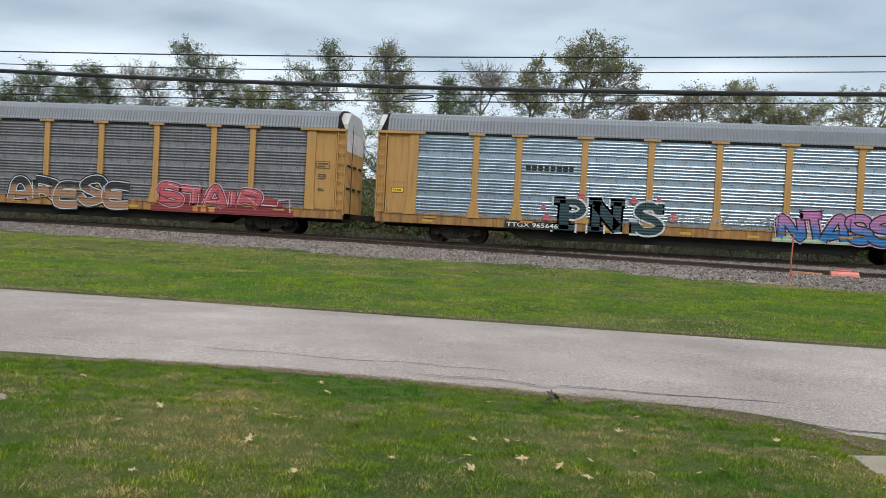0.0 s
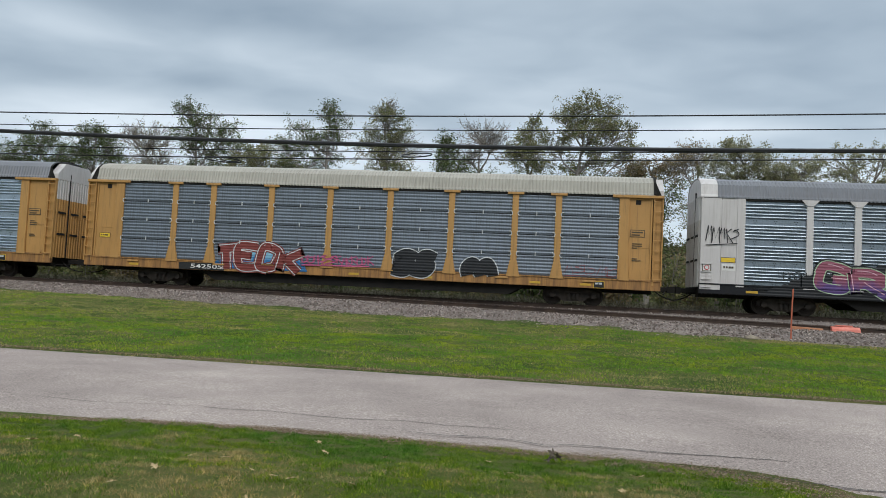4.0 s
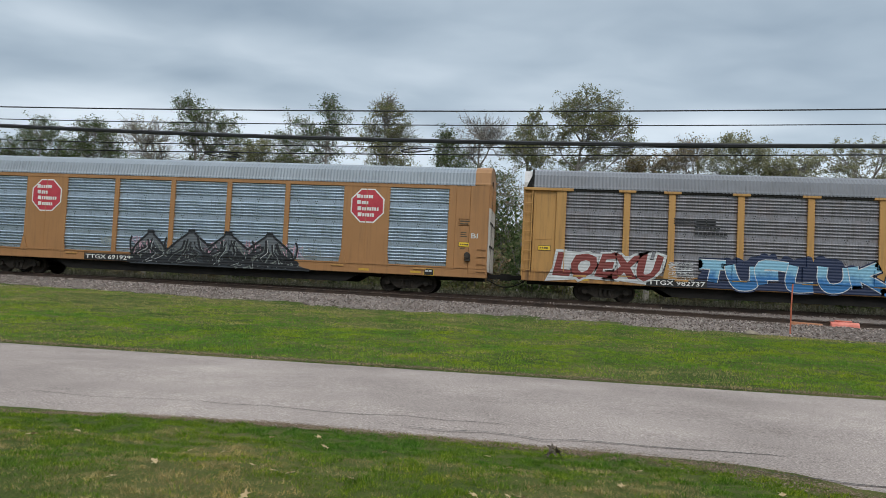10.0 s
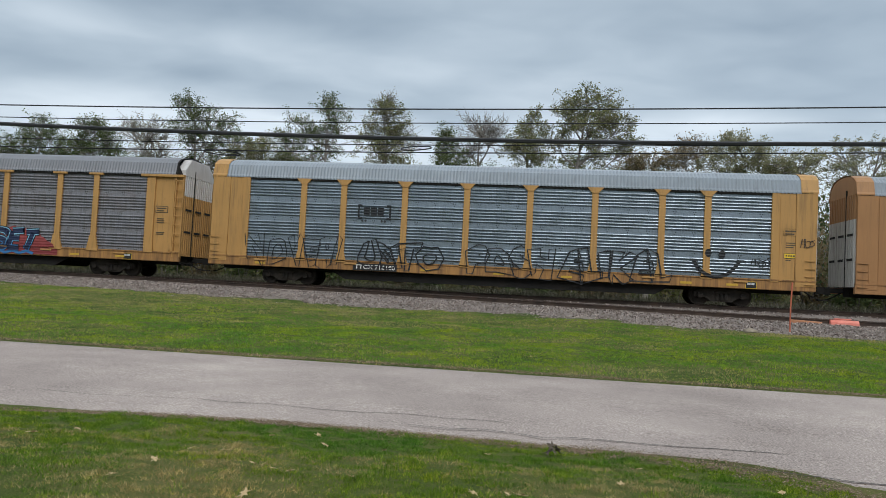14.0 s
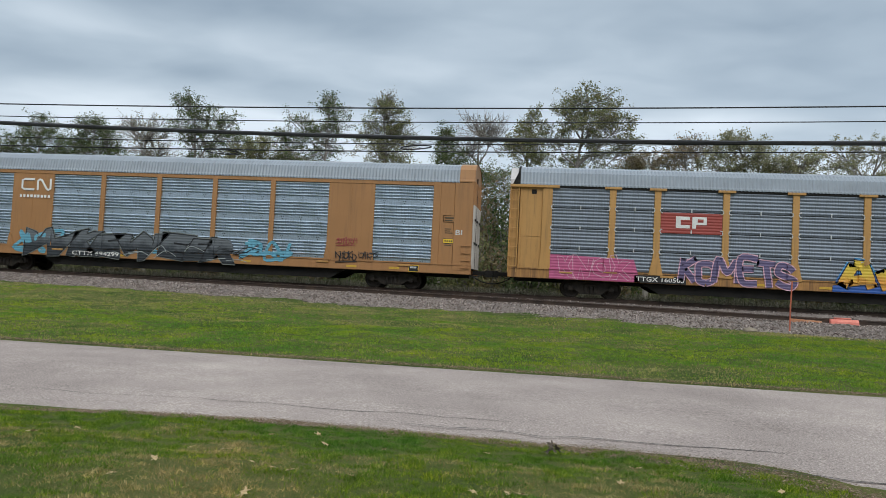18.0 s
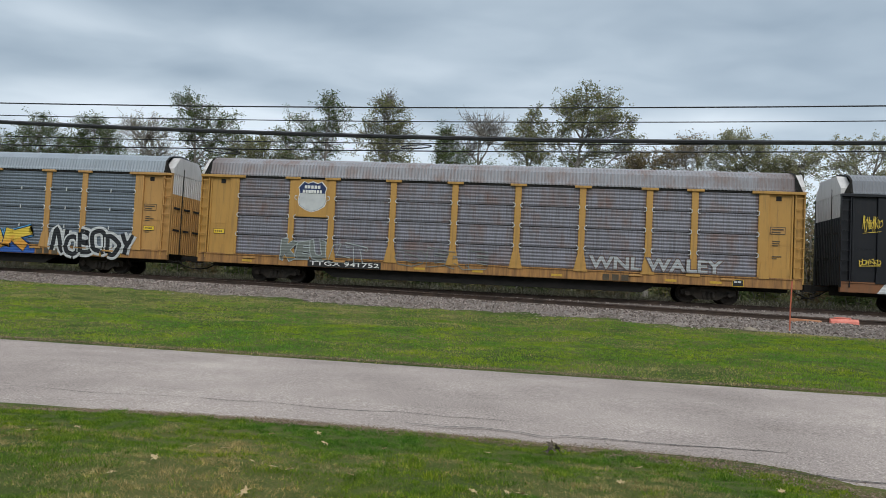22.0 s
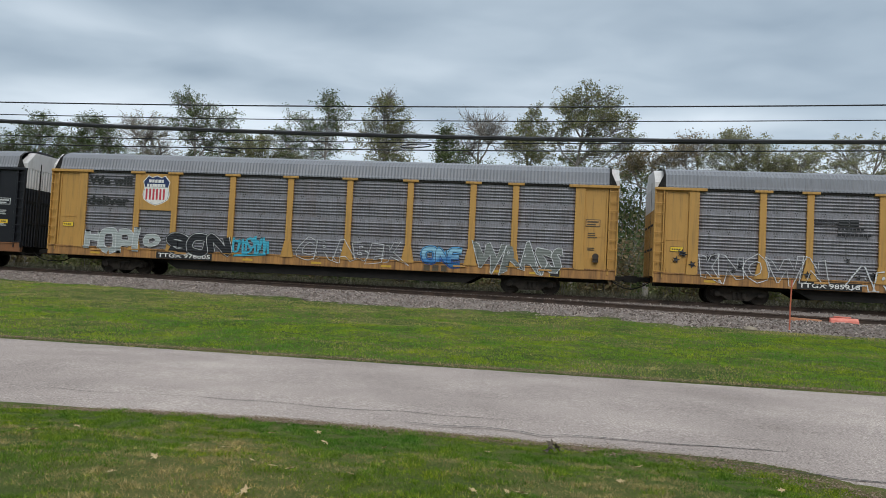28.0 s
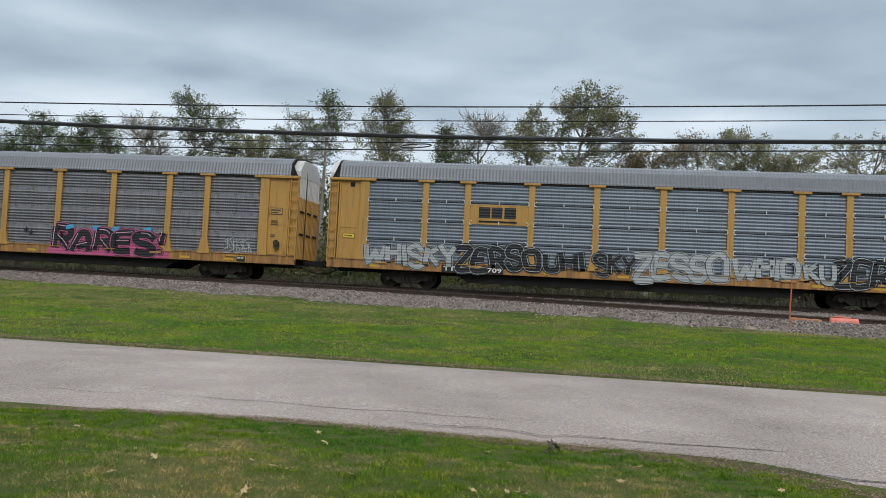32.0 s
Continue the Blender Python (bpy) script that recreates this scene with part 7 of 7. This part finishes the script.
crowned_tree(T_MID, 17.7, 57.2, [(0, 11.7, 1.4, 1.0), (-1.2, 11.0, 1.2, 0.9)], LEAF_HAZED_OLIVE, 7000, 1116)
crowned_tree("half-bare autumn tree with tan leaves", 21.9, 58.0, [(-1.0, 12.5, 1.4, 1.3), (1.4, 12.8, 1.5, 1.1), (0, 11.0, 2.2, 1.2)], LEAF_HAZED_OLIVE, 9000, 1117, cover=0.6)
for i, (kind, x, top, width) in enumerate((("mid", -47.9, 14.0, 6.0), ("dense", -53, 13.0, 8.0), ("mid", 27.5, 13.5, 8.0), ("sparse", 34, 14, 8.0))):
    plant(kind, x, 58.0, 0.935 * top, width, i)
# a second, lower row that closes the view below the crowns
for i in range(34):
    rnd = random.Random(500 + i)
    x = -58 + 3.0 * i + rnd.uniform(-1.2, 1.2)
    plant(("mid", "sparse", "dense", "mid", "bare")[i % 5], x * 1.12, 66 + rnd.uniform(-2, 3), rnd.uniform(11.0, 13.4), rnd.uniform(5, 8), i)


# an unseen belt added behind the viewer darkens reflections; another closes the far view
def make_belt(y0, tall, reach, label):
    s = Shape()
    v = []
    for i in range(161):
        x = -reach + reach * i / 80
        h = tall + 0.28 * tall * noise.noise((x * 0.05, 0, 2)) + 0.15 * tall * noise.noise((x * 0.31, 3, 2))
        y = y0 + 2.5 * noise.noise((x * 0.15, 8, 1))
        v += [(x, y, -0.3), (x, y - 1.2, h * 0.6), (x, y - 3.0, h)]
    s.add(v, [(3 * i + j, 3 * i + j + 1, 3 * i + j + 4, 3 * i + j + 3) for i in range(160) for j in (0, 1)])
    tagged(new("backdrop", s.mesh("backdrop", BELT)), label, "woods", kind="structure")


BELT = mottled("belt_of_woods", ((0.3, (0.035, 0.045, 0.02)), (0.7, (0.12, 0.125, 0.06))), 0.4, 3.0, 0.95)
make_belt(-22, 13.0, 320, "unseen dark green belt added behind the viewer to darken reflections")
make_belt(98, 8.5, 500, "far dark green belt of woods behind the trees")


# ---- undergrowth along the line ----
def make_shrub(seed, n=1800):
    rnd = random.Random(seed)
    s, w = Shape(), Shape()
    for i in range(26):
        a = rnd.uniform(0, 6.28)
        e = Vector((math.cos(a) * rnd.uniform(0.2, 1.3), math.sin(a) * rnd.uniform(0.2, 1.0), rnd.uniform(1.5, 3.4)))
        w.tube([Vector((e.x * 0.2, e.y * 0.2, -0.2)), Vector((e.x * 0.6, e.y * 0.6, e.z * 0.6)), e], 0.03, 3, (0.035, 0.022, 0.008))
        for j in range(n // 26):
            k = rnd.uniform(0.1, 1.05)
            leaf_shape(s, rnd, (e.x * k + rnd.gauss(0, 0.3), e.y * k + rnd.gauss(0, 0.3), max(0.05, e.z * k + rnd.gauss(0, 0.3))), rnd.uniform(0.06, 0.13))
    return w.mesh("stem", BARK), s


SHRUBS = [make_shrub(700 + i) for i in range(3)]
SHRUB_MESH = [(w, s.mesh("foliage", m)) for (w, s), m in zip(SHRUBS, (LEAF_MID, LEAF_RUST, LEAF_DARK))]
for i in range(88):
    rnd = random.Random(900 + i)
    x, y = (-50 + 2.1 * i + rnd.uniform(-0.8, 0.8), rnd.uniform(45, 53)) if i < 44 else (-58 + 2.6 * (i - 44) + rnd.uniform(-1, 1), rnd.uniform(60, 63))
    sh = tagged(new("shrub"), "tangled brown-green shrub behind the tracks", "shrub", "shrubs along the railway")
    w, f = SHRUB_MESH[i % 3]
    part("stem", w, None, sh)
    part("foliage", f, None, sh)
    sh.matrix_basis = pose(x, y, ground_z(x, y) - 0.02, 0, 0, rnd.uniform(0, 360)) @ Matrix.Diagonal((rnd.uniform(1.1, 1.7), rnd.uniform(1.1, 1.7), rnd.uniform(0.9, 1.75) * (1 if i < 44 else 1.6), 1))


def blades(name, mat, count, area, zf, height, width, seed, keep, lean=0.5, tufts=None):
    """Grass or weeds: one narrow triangle a blade, all in one mesh."""
    rng = np.random.default_rng(seed)
    x = rng.uniform(area[0], area[1], count)
    y = rng.uniform(area[2], area[3], count)
    # growth and height of the ground on a fine grid, looked up for each blade
    nx, ny = 240, 200
    gx, gy = np.linspace(area[0], area[1], nx), np.linspace(area[2], area[3], ny)
    share = np.array([[keep(a, b) for b in gy] for a in gx])
    lift = np.array([[zf(a, b) for b in gy] for a in gx])
    u, v = (x - area[0]) / (area[1] - area[0]) * (nx - 1), (y - area[2]) / (area[3] - area[2]) * (ny - 1)
    i, j = np.minimum(u.astype(int), nx - 2), np.minimum(v.astype(int), ny - 2)
    fu, fv = u - i, v - j
    near = lambda g: g[i, j] * (1 - fu) * (1 - fv) + g[i + 1, j] * fu * (1 - fv) + g[i, j + 1] * (1 - fu) * fv + g[i + 1, j + 1] * fu * fv
    ok = near(share) > rng.uniform(0, 1, count)
    z = near(lift)[ok] - 0.01
    x, y = x[ok], y[ok]
    n = len(x)
    h = rng.uniform(height[0], height[1], n)
    if tufts:
        # growth stands in tufts: taller and shorter by turns
        lump = np.array([[max(0.35, 1 + tufts[1] * noise.noise((a * tufts[0], b * tufts[0] * 1.3, 11)) + 0.5 * tufts[1] * noise.noise((a * tufts[0] * 2.7, b * tufts[0] * 2.7, 5))) for b in gy] for a in gx])
        h = h * near(lump)[ok]
    w = rng.uniform(width[0], width[1], n)
    a = rng.uniform(0, math.tau, n)
    t = rng.uniform(0, math.tau, n)
    co = np.empty((n, 3, 3))
    co[:, 0] = np.stack([x - np.cos(a) * w, y - np.sin(a) * w, z], 1)
    co[:, 1] = np.stack([x + np.cos(a) * w, y + np.sin(a) * w, z], 1)
    k = rng.uniform(0, lean, n) * h
    co[:, 2] = np.stack([x + np.cos(t) * k, y + np.sin(t) * k, z + h], 1)
    me = bpy.data.meshes.new(name)
    me.vertices.add(3 * n)
    me.vertices.foreach_set("co", co.reshape(-1))
    me.loops.add(3 * n)
    me.loops.foreach_set("vertex_index", np.arange(3 * n, dtype=np.int32))
    me.polygons.add(n)
    me.polygons.foreach_set("loop_start", np.arange(0, 3 * n, 3, dtype=np.int32))
    me.update(calc_edges=True)
    me.materials.append(mat)
    return new(name, me)


def dryness(x, y):
    """Where the lawn and the verge have gone dry."""
    if y < 9:
        v = 0.48 + 1.2 * noise.noise((x * 0.62, y * 1.1, 3)) + 1.0 * noise.noise((x * 2.3, y * 2.8, 9))
        v -= 1.1 * max(0, y - road_near(x) + 1.55)
    else:
        w = interp(x, (-25, -6, 4, 10), (10.0, 8.5, 3.0, 1.8))
        v = interp(x, (-20, -5, 5), (0.30, 0.16, 0.02)) + 1.1 * noise.noise((x * 0.22, y * 0.5, 3)) + 0.7 * noise.noise((x * 1.1, y * 1.9, 9))
        v += 1.0 * max(0.0, min(1.0, (y - toe(x) + w) / w)) + 0.8 * max(0.0, 1 - (y - 14.6) / 0.6)
        v += 0.9 * math.exp(-((x - 3.4) / 1.5) ** 2 - ((y - 16.6) / 1.0) ** 2)
    return max(0.0, min(1.0, v))


def on_lawn(x, y):
    return 1.0 if y < road_near(x) + 0.02 and not (x > 2.35 and y < 6.45 and x > 2.35 + 0.5 * max(0, 5.8 - y)) else 0.0


GREEN_LABEL = "short mown green grass blades"
tagged(blades("grass", GRASS, 560000, (-8, 4.0, 3.6, 8.2), ground_z, (0.012, 0.036), (0.0022, 0.0045), 1, lambda x, y: on_lawn(x, y) * (1.05 - 1.0 * dryness(x, y)), 1.3, (4.2, 1.5)), GREEN_LABEL, "grass", kind="stuff")
tagged(blades("dry_grass", GRASS_DRY, 430000, (-8, 4.0, 3.6, 8.2), ground_z, (0.010, 0.032), (0.0022, 0.004), 2, lambda x, y: on_lawn(x, y) * 0.9 * dryness(x, y), 1.7, (5.0, 1.3)), "dry tan blades in the lawn", "grass", kind="stuff")
tagged(blades("verge_grass", VERGE, 560000, (-34, 17, 14.5, 30.2), ground_z, (0.02, 0.06), (0.008, 0.014), 3, lambda x, y: (1.0 if y < toe(x) + 0.1 else 0) * (1.0 - 0.95 * dryness(x, y)) * (1.0 if y > road_far(x) + 0.32 + 0.2 * noise.noise((x * 1.3, 1, 1)) else 0.12), 0.7, (2.2, 1.3)), "green grass of the verge between road and tracks", "grass", kind="stuff")
tagged(blades("dry_verge_grass", VERGE_DRY, 330000, (-34, 17, 14.5, 30.4), ground_z, (0.02, 0.055), (0.006, 0.012), 4, lambda x, y: (1.0 if y < toe(x) + 0.25 else 0) * 0.8 * dryness(x, y), 0.9, (1.3, 0.9)), "dry straw-coloured grass beside the ballast", "grass", kind="stuff")
tagged(blades("weeds", WEED, 110000, (-60, 45, 38.8, 47), ground_z, (0.15, 0.9), (0.01, 0.03), 5, lambda x, y: 0.9, 1.6), "tall dry weeds behind the tracks", "weeds", kind="stuff")


# ---- loose ballast ----
def make_stones(count, seed):
    rng = random.Random(seed)
    s = Shape()
    for i in range(count):
        x = rng.uniform(-34, 17)
        t, e = toe(x), siding(x) - 1.2
        y = rng.uniform(t - 0.35, max(e, t + 1.6)) if i % 4 else rng.uniform(e, 36.4)
        r = rng.uniform(0.018, 0.045)
        c = Vector((x, y, ballast_z(x, y) + r * 0.25))
        ax = Vector((rng.gauss(0, 1), rng.gauss(0, 1), rng.gauss(0, 1))).normalized()
        b = ax.orthogonal().normalized()
        d = ax.cross(b)
        k = [rng.uniform(0.6, 1.2) * r for _ in range(6)]
        v = [c + ax * k[0], c - ax * k[1], c + b * k[2], c - b * k[3], c + d * k[4], c - d * k[5]]
        s.add(v, [(0, 2, 4), (0, 4, 3), (0, 3, 5), (0, 5, 2), (1, 4, 2), (1, 3, 4), (1, 5, 3), (1, 2, 5)])
    return s


STONE_ISLE = foliage("broken_stone", (0.085, 0.068, 0.06), (0.235, 0.19, 0.17), (0.52, 0.45, 0.41))
def make_grit(count, seed):
    """Loose brown grit and leaf crumbs along the near edge of the road."""
    rng = random.Random(seed)
    s = Shape()
    for i in range(count):
        far = i % 3 == 0
        x = rng.uniform(-24, 12) if far else rng.uniform(-8, 4)
        wide = 0.6 + 0.8 * abs(noise.noise((x * 0.9, 4, 4))) + (0 if far else min(1.6, max(0, x - 0.2) * 0.9))
        y = road_far(x) + rng.gauss(0.14, 0.11 * wide) if far else road_near(x) + rng.gauss(-0.03 if x < 0.5 else 0.02, 0.11 * wide)
        r = rng.uniform(0.008, 0.018) if far else rng.uniform(0.005, 0.011)
        z = max(ground_z(x, y), ROAD_Z - 0.01) + 0.006
        c = [(x + r * math.cos(a), y + r * math.sin(a), z + rng.uniform(-0.003, 0.006)) for a in (0.3, 1.9, 3.3, 4.9)]
        c.append((x, y, z + 0.4 * r))
        s.add(c, [(0, 1, 4), (1, 2, 4), (2, 3, 4), (3, 0, 4)])
    return s


GRIT = foliage("brown_grit", (0.10, 0.07, 0.045), (0.20, 0.145, 0.095), (0.34, 0.27, 0.20))
tagged(new("road_grit", make_grit(46000, 5).mesh("road_grit", GRIT)), "brown grit and crumbs along the road edges", "grit", kind="stuff")
tagged(new("ballast_stones", make_stones(34000, 77).mesh("ballast_stones", STONE_ISLE)), "loose crushed ballast stones", "stones", kind="stuff")


# ---- wires over the verge ----
def wire(name, label, pts, r, mat=None):
    """A hanging line through heights given along x, drawn on to both sides."""
    xs, zs = [p[0] for p in pts], [p[1] for p in pts]
    c = np.polyfit(xs, zs, 2)
    path = [(x, 20.0, float(np.polyval(c, x)) - 0.035) for x in spaced((-60, -20, 8), (-20, 12, 24), (12, 50, 8))]
    s = Shape().tube(path, r, 6)
    return tagged(new(name, s.mesh(name, CABLE)), label, "cable")


wire("overhead_wire", "thin dark overhead wire hanging across the sky", [(-16.2, 6.48), (-9.2, 6.51), (-3.0, 6.56), (3.1, 6.67), (8.1, 6.8)], 0.018)
wire("overhead_wire", "thin dark overhead wire hanging across the sky", [(-16.2, 6.12), (-6.6, 6.15), (0.5, 6.23), (8.1, 6.42)], 0.013)
wire("overhead_cable", "thick black bundled overhead cable", [(-16.2, 5.92), (-6.5, 5.77), (-1.2, 5.74), (4.5, 5.79), (8.1, 5.87)], 0.057)
MID_WIRE = wire("overhead_wire", "thin dark overhead wire hanging across the sky", [(-16.1, 5.5), (-10.8, 5.52), (-6.5, 5.54), (-1.2, 5.60), (1.7, 5.69)], 0.013)
LOW_WIRE = wire("overhead_wire", "thin dark overhead wire hanging across the sky", [(-16.1, 5.25), (-9.1, 5.3), (-3.0, 5.38), (3.1, 5.51), (8.1, 5.65)], 0.016)


def wire_loop(parent, cx, cz, hx, hz, tilt, r, label):
    pts = []
    for i in range(25):
        a = math.tau * i / 24
        pts.append((cx + hx * math.cos(a), 20.0 + 0.03 * math.sin(a), cz + hz * math.sin(a) + tilt * math.cos(a)))
    part("cable_loop", Shape().tube(pts, r, 5), CABLE, parent, label)


wire_loop(LOW_WIRE, -9.25, 5.20, 0.55, 0.065, -0.05, 0.016, "slack coil of black cable hung on a wire")
wire_loop(LOW_WIRE, -9.05, 5.22, 0.28, 0.07, -0.03, 0.012, "slack coil of black cable hung on a wire")
wire_loop(MID_WIRE, -3.72, 5.45, 0.42, 0.055, 0.03, 0.018, "grey splice loop of cable hung on a wire")


# ---- small things by the track and on the lawn ----
def make_marker():
    s = Shape().tube([(0, 0, -0.3), (0.01, 0, 0.8), (0.045, 0, 1.62)], 0.026, 8)
    ob = tagged(new("marker_post", s.mesh("marker_post", RED_PAINT)), "thin faded red marker post in the ballast", "post")
    ob.location = (8.17, 27.3, 0.86)


make_marker()


def make_derail():
    d = tagged(new("derail"), "orange-red track derail on the siding rail", "derail")
    a = Shape().box(-0.50, 0.50, -0.22, 0.05, -0.28, -0.20, 0.02)
    part("base_plate", a, RED_PAINT, d)
    b = Shape().prism([(-0.24, -0.20), (0.02, -0.20), (0.02, 0.03), (-0.10, 0.03), (-0.20, -0.06)], 0, -0.48, 0.47)
    part("wedge", b, ORANGE_PAINT, d)
    part("top_plate", Shape().box(-0.30, 0.24, -0.06, 0.16, 0.04, 0.085, 0.012), ORANGE_PAINT, d)
    part("foot_plate", Shape().box(-0.46, 0.50, -0.34, -0.22, -0.24, -0.19, 0.015), ORANGE_PAINT, d)
    c = Shape().tube([(-0.4, -0.18, -0.1), (0.4, -0.18, -0.12)], 0.03, 6)
    part("hinge_bar", c, RED_PAINT, d)
    x = 10.7
    d.matrix_basis = pose(x, siding(x) - 0.85, 1.47 - drop(x), 0, 0, math.degrees(math.atan2(siding(11) - siding(10), 1)))
    p = tagged(new("orange_board", Shape().box(-0.52, 0.52, -0.08, 0.08, -0.07, 0.07, 0.015).mesh("orange_board", WOOD_ORANGE)), "orange painted board lying by the rail", "board")
    x = 9.3
    p.matrix_basis = pose(x, siding(x) - 1.25, ballast_z(x, siding(x) - 1.25) + 0.03, 0, 2, -6)


make_derail()


def make_rock(x, y, r, label, mat, seed, flat=0.5):
    bm = bmesh.new()
    bmesh.ops.create_icosphere(bm, subdivisions=2, radius=r)
    for v in bm.verts:
        v.co *= 1 + 0.28 * noise.noise(v.co * (1.6 / r) + Vector((seed, 0, 0)))
        v.co.z *= flat
    me = bpy.data.meshes.new("rock")
    bm.to_mesh(me)
    bm.free()
    me.materials.append(mat)
    ob = tagged(new("rock", me), label, "rock")
    z = max(ground_z(x, y), ballast_z(x, y) if y > toe(x) else -1)
    ob.location = (x, y, z + r * flat * 0.35)


make_rock(6.75, 26.75, 0.24, "flat pale rock at the foot of the ballast", CONCRETE, 1, 0.45)
make_rock(-4.28, 5.47, 0.06, "small white stone in the lawn", CONCRETE, 2, 0.7)


def leaf_mesh(seed, name="fallen_leaf"):
    """A curled five-lobed leaf."""
    rnd = random.Random(seed)
    s = Shape()
    v = [(0, 0, 0.008)]
    for i in range(15):
        a = math.tau * i / 15
        lobe = (0.065, 0.030, 0.034)[i % 3] * (0.55 if i > 11 else 1) * rnd.uniform(0.8, 1.2)
        v.append((lobe * math.cos(a), lobe * math.sin(a), 0.006 + rnd.uniform(0.0, 0.022)))
    s.add(v, [(0, i, i % 15 + 1) for i in range(1, 16)])
    s.box(-0.08, -0.03, -0.002, 0.002, 0.006, 0.010)
    return s.mesh(name, LEAF_FALLEN)


LEAVES = [leaf_mesh(40 + i) for i in range(4)]
SPOTS_A = [(-2.9, 5.45), (-2.18, 5.59), (-1.95, 4.91), (-2.0, 5.52), (-2.95, 6.18), (-2.2, 7.34), (-2.0, 6.92), (-2.65, 6.18), (-1.43, 6.88), (-2.59, 7.09), (-2.95, 4.97), (-1.86, 5.52), (-1.44, 4.36), (-2.3, 4.03), (-0.94, 4.81), (-4.5, 6.26), (-4.3, 6.6), (-1.4, 5.56)]
SPOTS_B = [(-0.23, 5.53), (-0.14, 5.49), (-0.1, 5.02), (-0.48, 5.03), (-0.52, 4.9), (-0.41, 4.7), (0.15, 4.96), (0.35, 5.18), (0.3, 4.73), (1.22, 5.22), (1.04, 5.09), (0.85, 6.91), (0.78, 6.93), (0.67, 5.48), (-0.27, 6.56), (-0.5, 7.12), (-0.47, 5.47), (0.62, 6.12), (1.87, 6.32), (0.7, 4.87), (1.97, 5.75)]
for i, (x, y) in enumerate(SPOTS_A + SPOTS_B):
    rnd = random.Random(i)
    lf = tagged(new("fallen_leaf", LEAVES[i % 4]), "dry tan fallen leaf on the lawn", "leaf", "leaves fallen on the lawn")
    k = rnd.uniform(0.45, 0.85)
    lf.matrix_basis = pose(x, y, ground_z(x, y) + 0.035, rnd.uniform(-25, 25), rnd.uniform(-25, 25), rnd.uniform(0, 360)) @ Matrix.Diagonal((k, k, k, 1))
clump = tagged(new("leaf_clump"), "crumpled dark dead leaves in the grass", "leaf")
DEAD = foliage("dead_leaf_brown", (0.06, 0.045, 0.035), (0.12, 0.10, 0.08), (0.25, 0.22, 0.18))
for i in range(4):
    rnd = random.Random(60 + i)
    lf = put_mat(part("leaf", LEAVES[i], None, clump, at=pose(rnd.uniform(-0.05, 0.05), rnd.uniform(-0.04, 0.04), 0.02 * i, rnd.uniform(-50, 50), rnd.uniform(-50, 50), rnd.uniform(0, 360))), DEAD)
clump.location = (0.09, 7.43, ground_z(0.09, 7.43) + 0.04)


# ---- driveway slab and road cracks ----
slab = Shape()
slab.prism([(2.30, 5.80), (2.35, 6.26), (2.75, 6.38), (6.5, 6.4), (6.5, 2.0), (2.9, 2.0), (2.6, 5.55)], 2, 0.0, 0.25)
tagged(new("driveway_slab", slab.mesh("driveway_slab", CONCRETE)), "pale worn concrete driveway slab at the lawn's edge", "driveway", kind="structure")


def crack(pts, w):
    """A narrow dark filled crack that follows the road."""
    s = Shape()
    fine = []
    for (x0, y0), (x1, y1) in zip(pts, pts[1:]):
        n = max(2, int(math.hypot(x1 - x0, y1 - y0) / 0.06))
        fine += [(x0 + (x1 - x0) * i / n, y0 + (y1 - y0) * i / n) for i in range(n)]
    v = []
    for i, (x, y) in enumerate(fine):
        y += 0.02 * noise.noise((x * 6, y, 1)) + 0.012 * noise.noise((x * 22, y, 1))
        k = w * (0.6 + 0.7 * abs(noise.noise((x * 4, 5, 5)))) * min(1, i / 3 + 0.2, (len(fine) - 1 - i) / 3 + 0.2)
        a, b = road_near(x), road_far(x)
        z = ROAD_Z + 0.05 * math.sin(math.pi * (y - a) / (b - a)) + 0.005
        v += [(x, y - k, z), (x, y + k, z)]
    s.add(v, [(2 * i, 2 * i + 2, 2 * i + 3, 2 * i + 1) for i in range(len(fine) - 1)])
    ob = part("crack", s, CRACK, road)
    return ob


crack([(-4.3, 9.04), (-3.87, 8.99), (-3.35, 9.07), (-2.69, 8.97), (-2.19, 8.97), (-1.68, 9.08), (-1.19, 8.99), (-0.72, 9.03), (-0.28, 8.97)], 0.010)
crack([(-1.6, 8.5), (-1.12, 8.44), (-0.91, 8.47), (-0.64, 8.51), (-0.19, 8.41), (0.01, 8.3), (0.24, 8.43), (0.57, 8.43), (1.02, 8.38), (1.34, 8.36), (1.84, 8.37), (2.33, 8.36), (2.58, 8.28)], 0.016)
crack([(-0.7, 9.0), (-0.68, 8.8), (-0.66, 8.52)], 0.007)
crack([(-1.9, 9.0), (-1.6, 9.35), (-1.5, 9.7)], 0.006)
crack([(-6.5, 8.9), (-5.6, 8.8), (-4.9, 8.95), (-4.3, 9.04)], 0.008)
crack([(1.3, 7.73), (1.69, 7.68), (2.11, 7.56), (2.47, 7.47), (2.76, 7.33), (3.09, 7.31), (4.0, 7.2)], 0.022)


# ---- movement ----
def motions():
    times = [2.0 * i for i in range(17)]
    for k, car in enumerate(CARS):
        mid = S0 + CAR_L * (k + 0.5) + DX[k]
        walk(car, [(t, pose(mid - SPEED * t, TRACK_Y, RAIL_Z)) for t in times])
    spin = math.degrees(SPEED / 0.42)
    turns = [i / FPS for i in range(32 * FPS + 1)]
    for ws in WHEELSETS:
        m = ws.matrix_basis.copy()
        walk(ws, [(t, m @ pose(0, 0, 0, 0, -spin * t % 360, 0)) for t in turns])


motions()
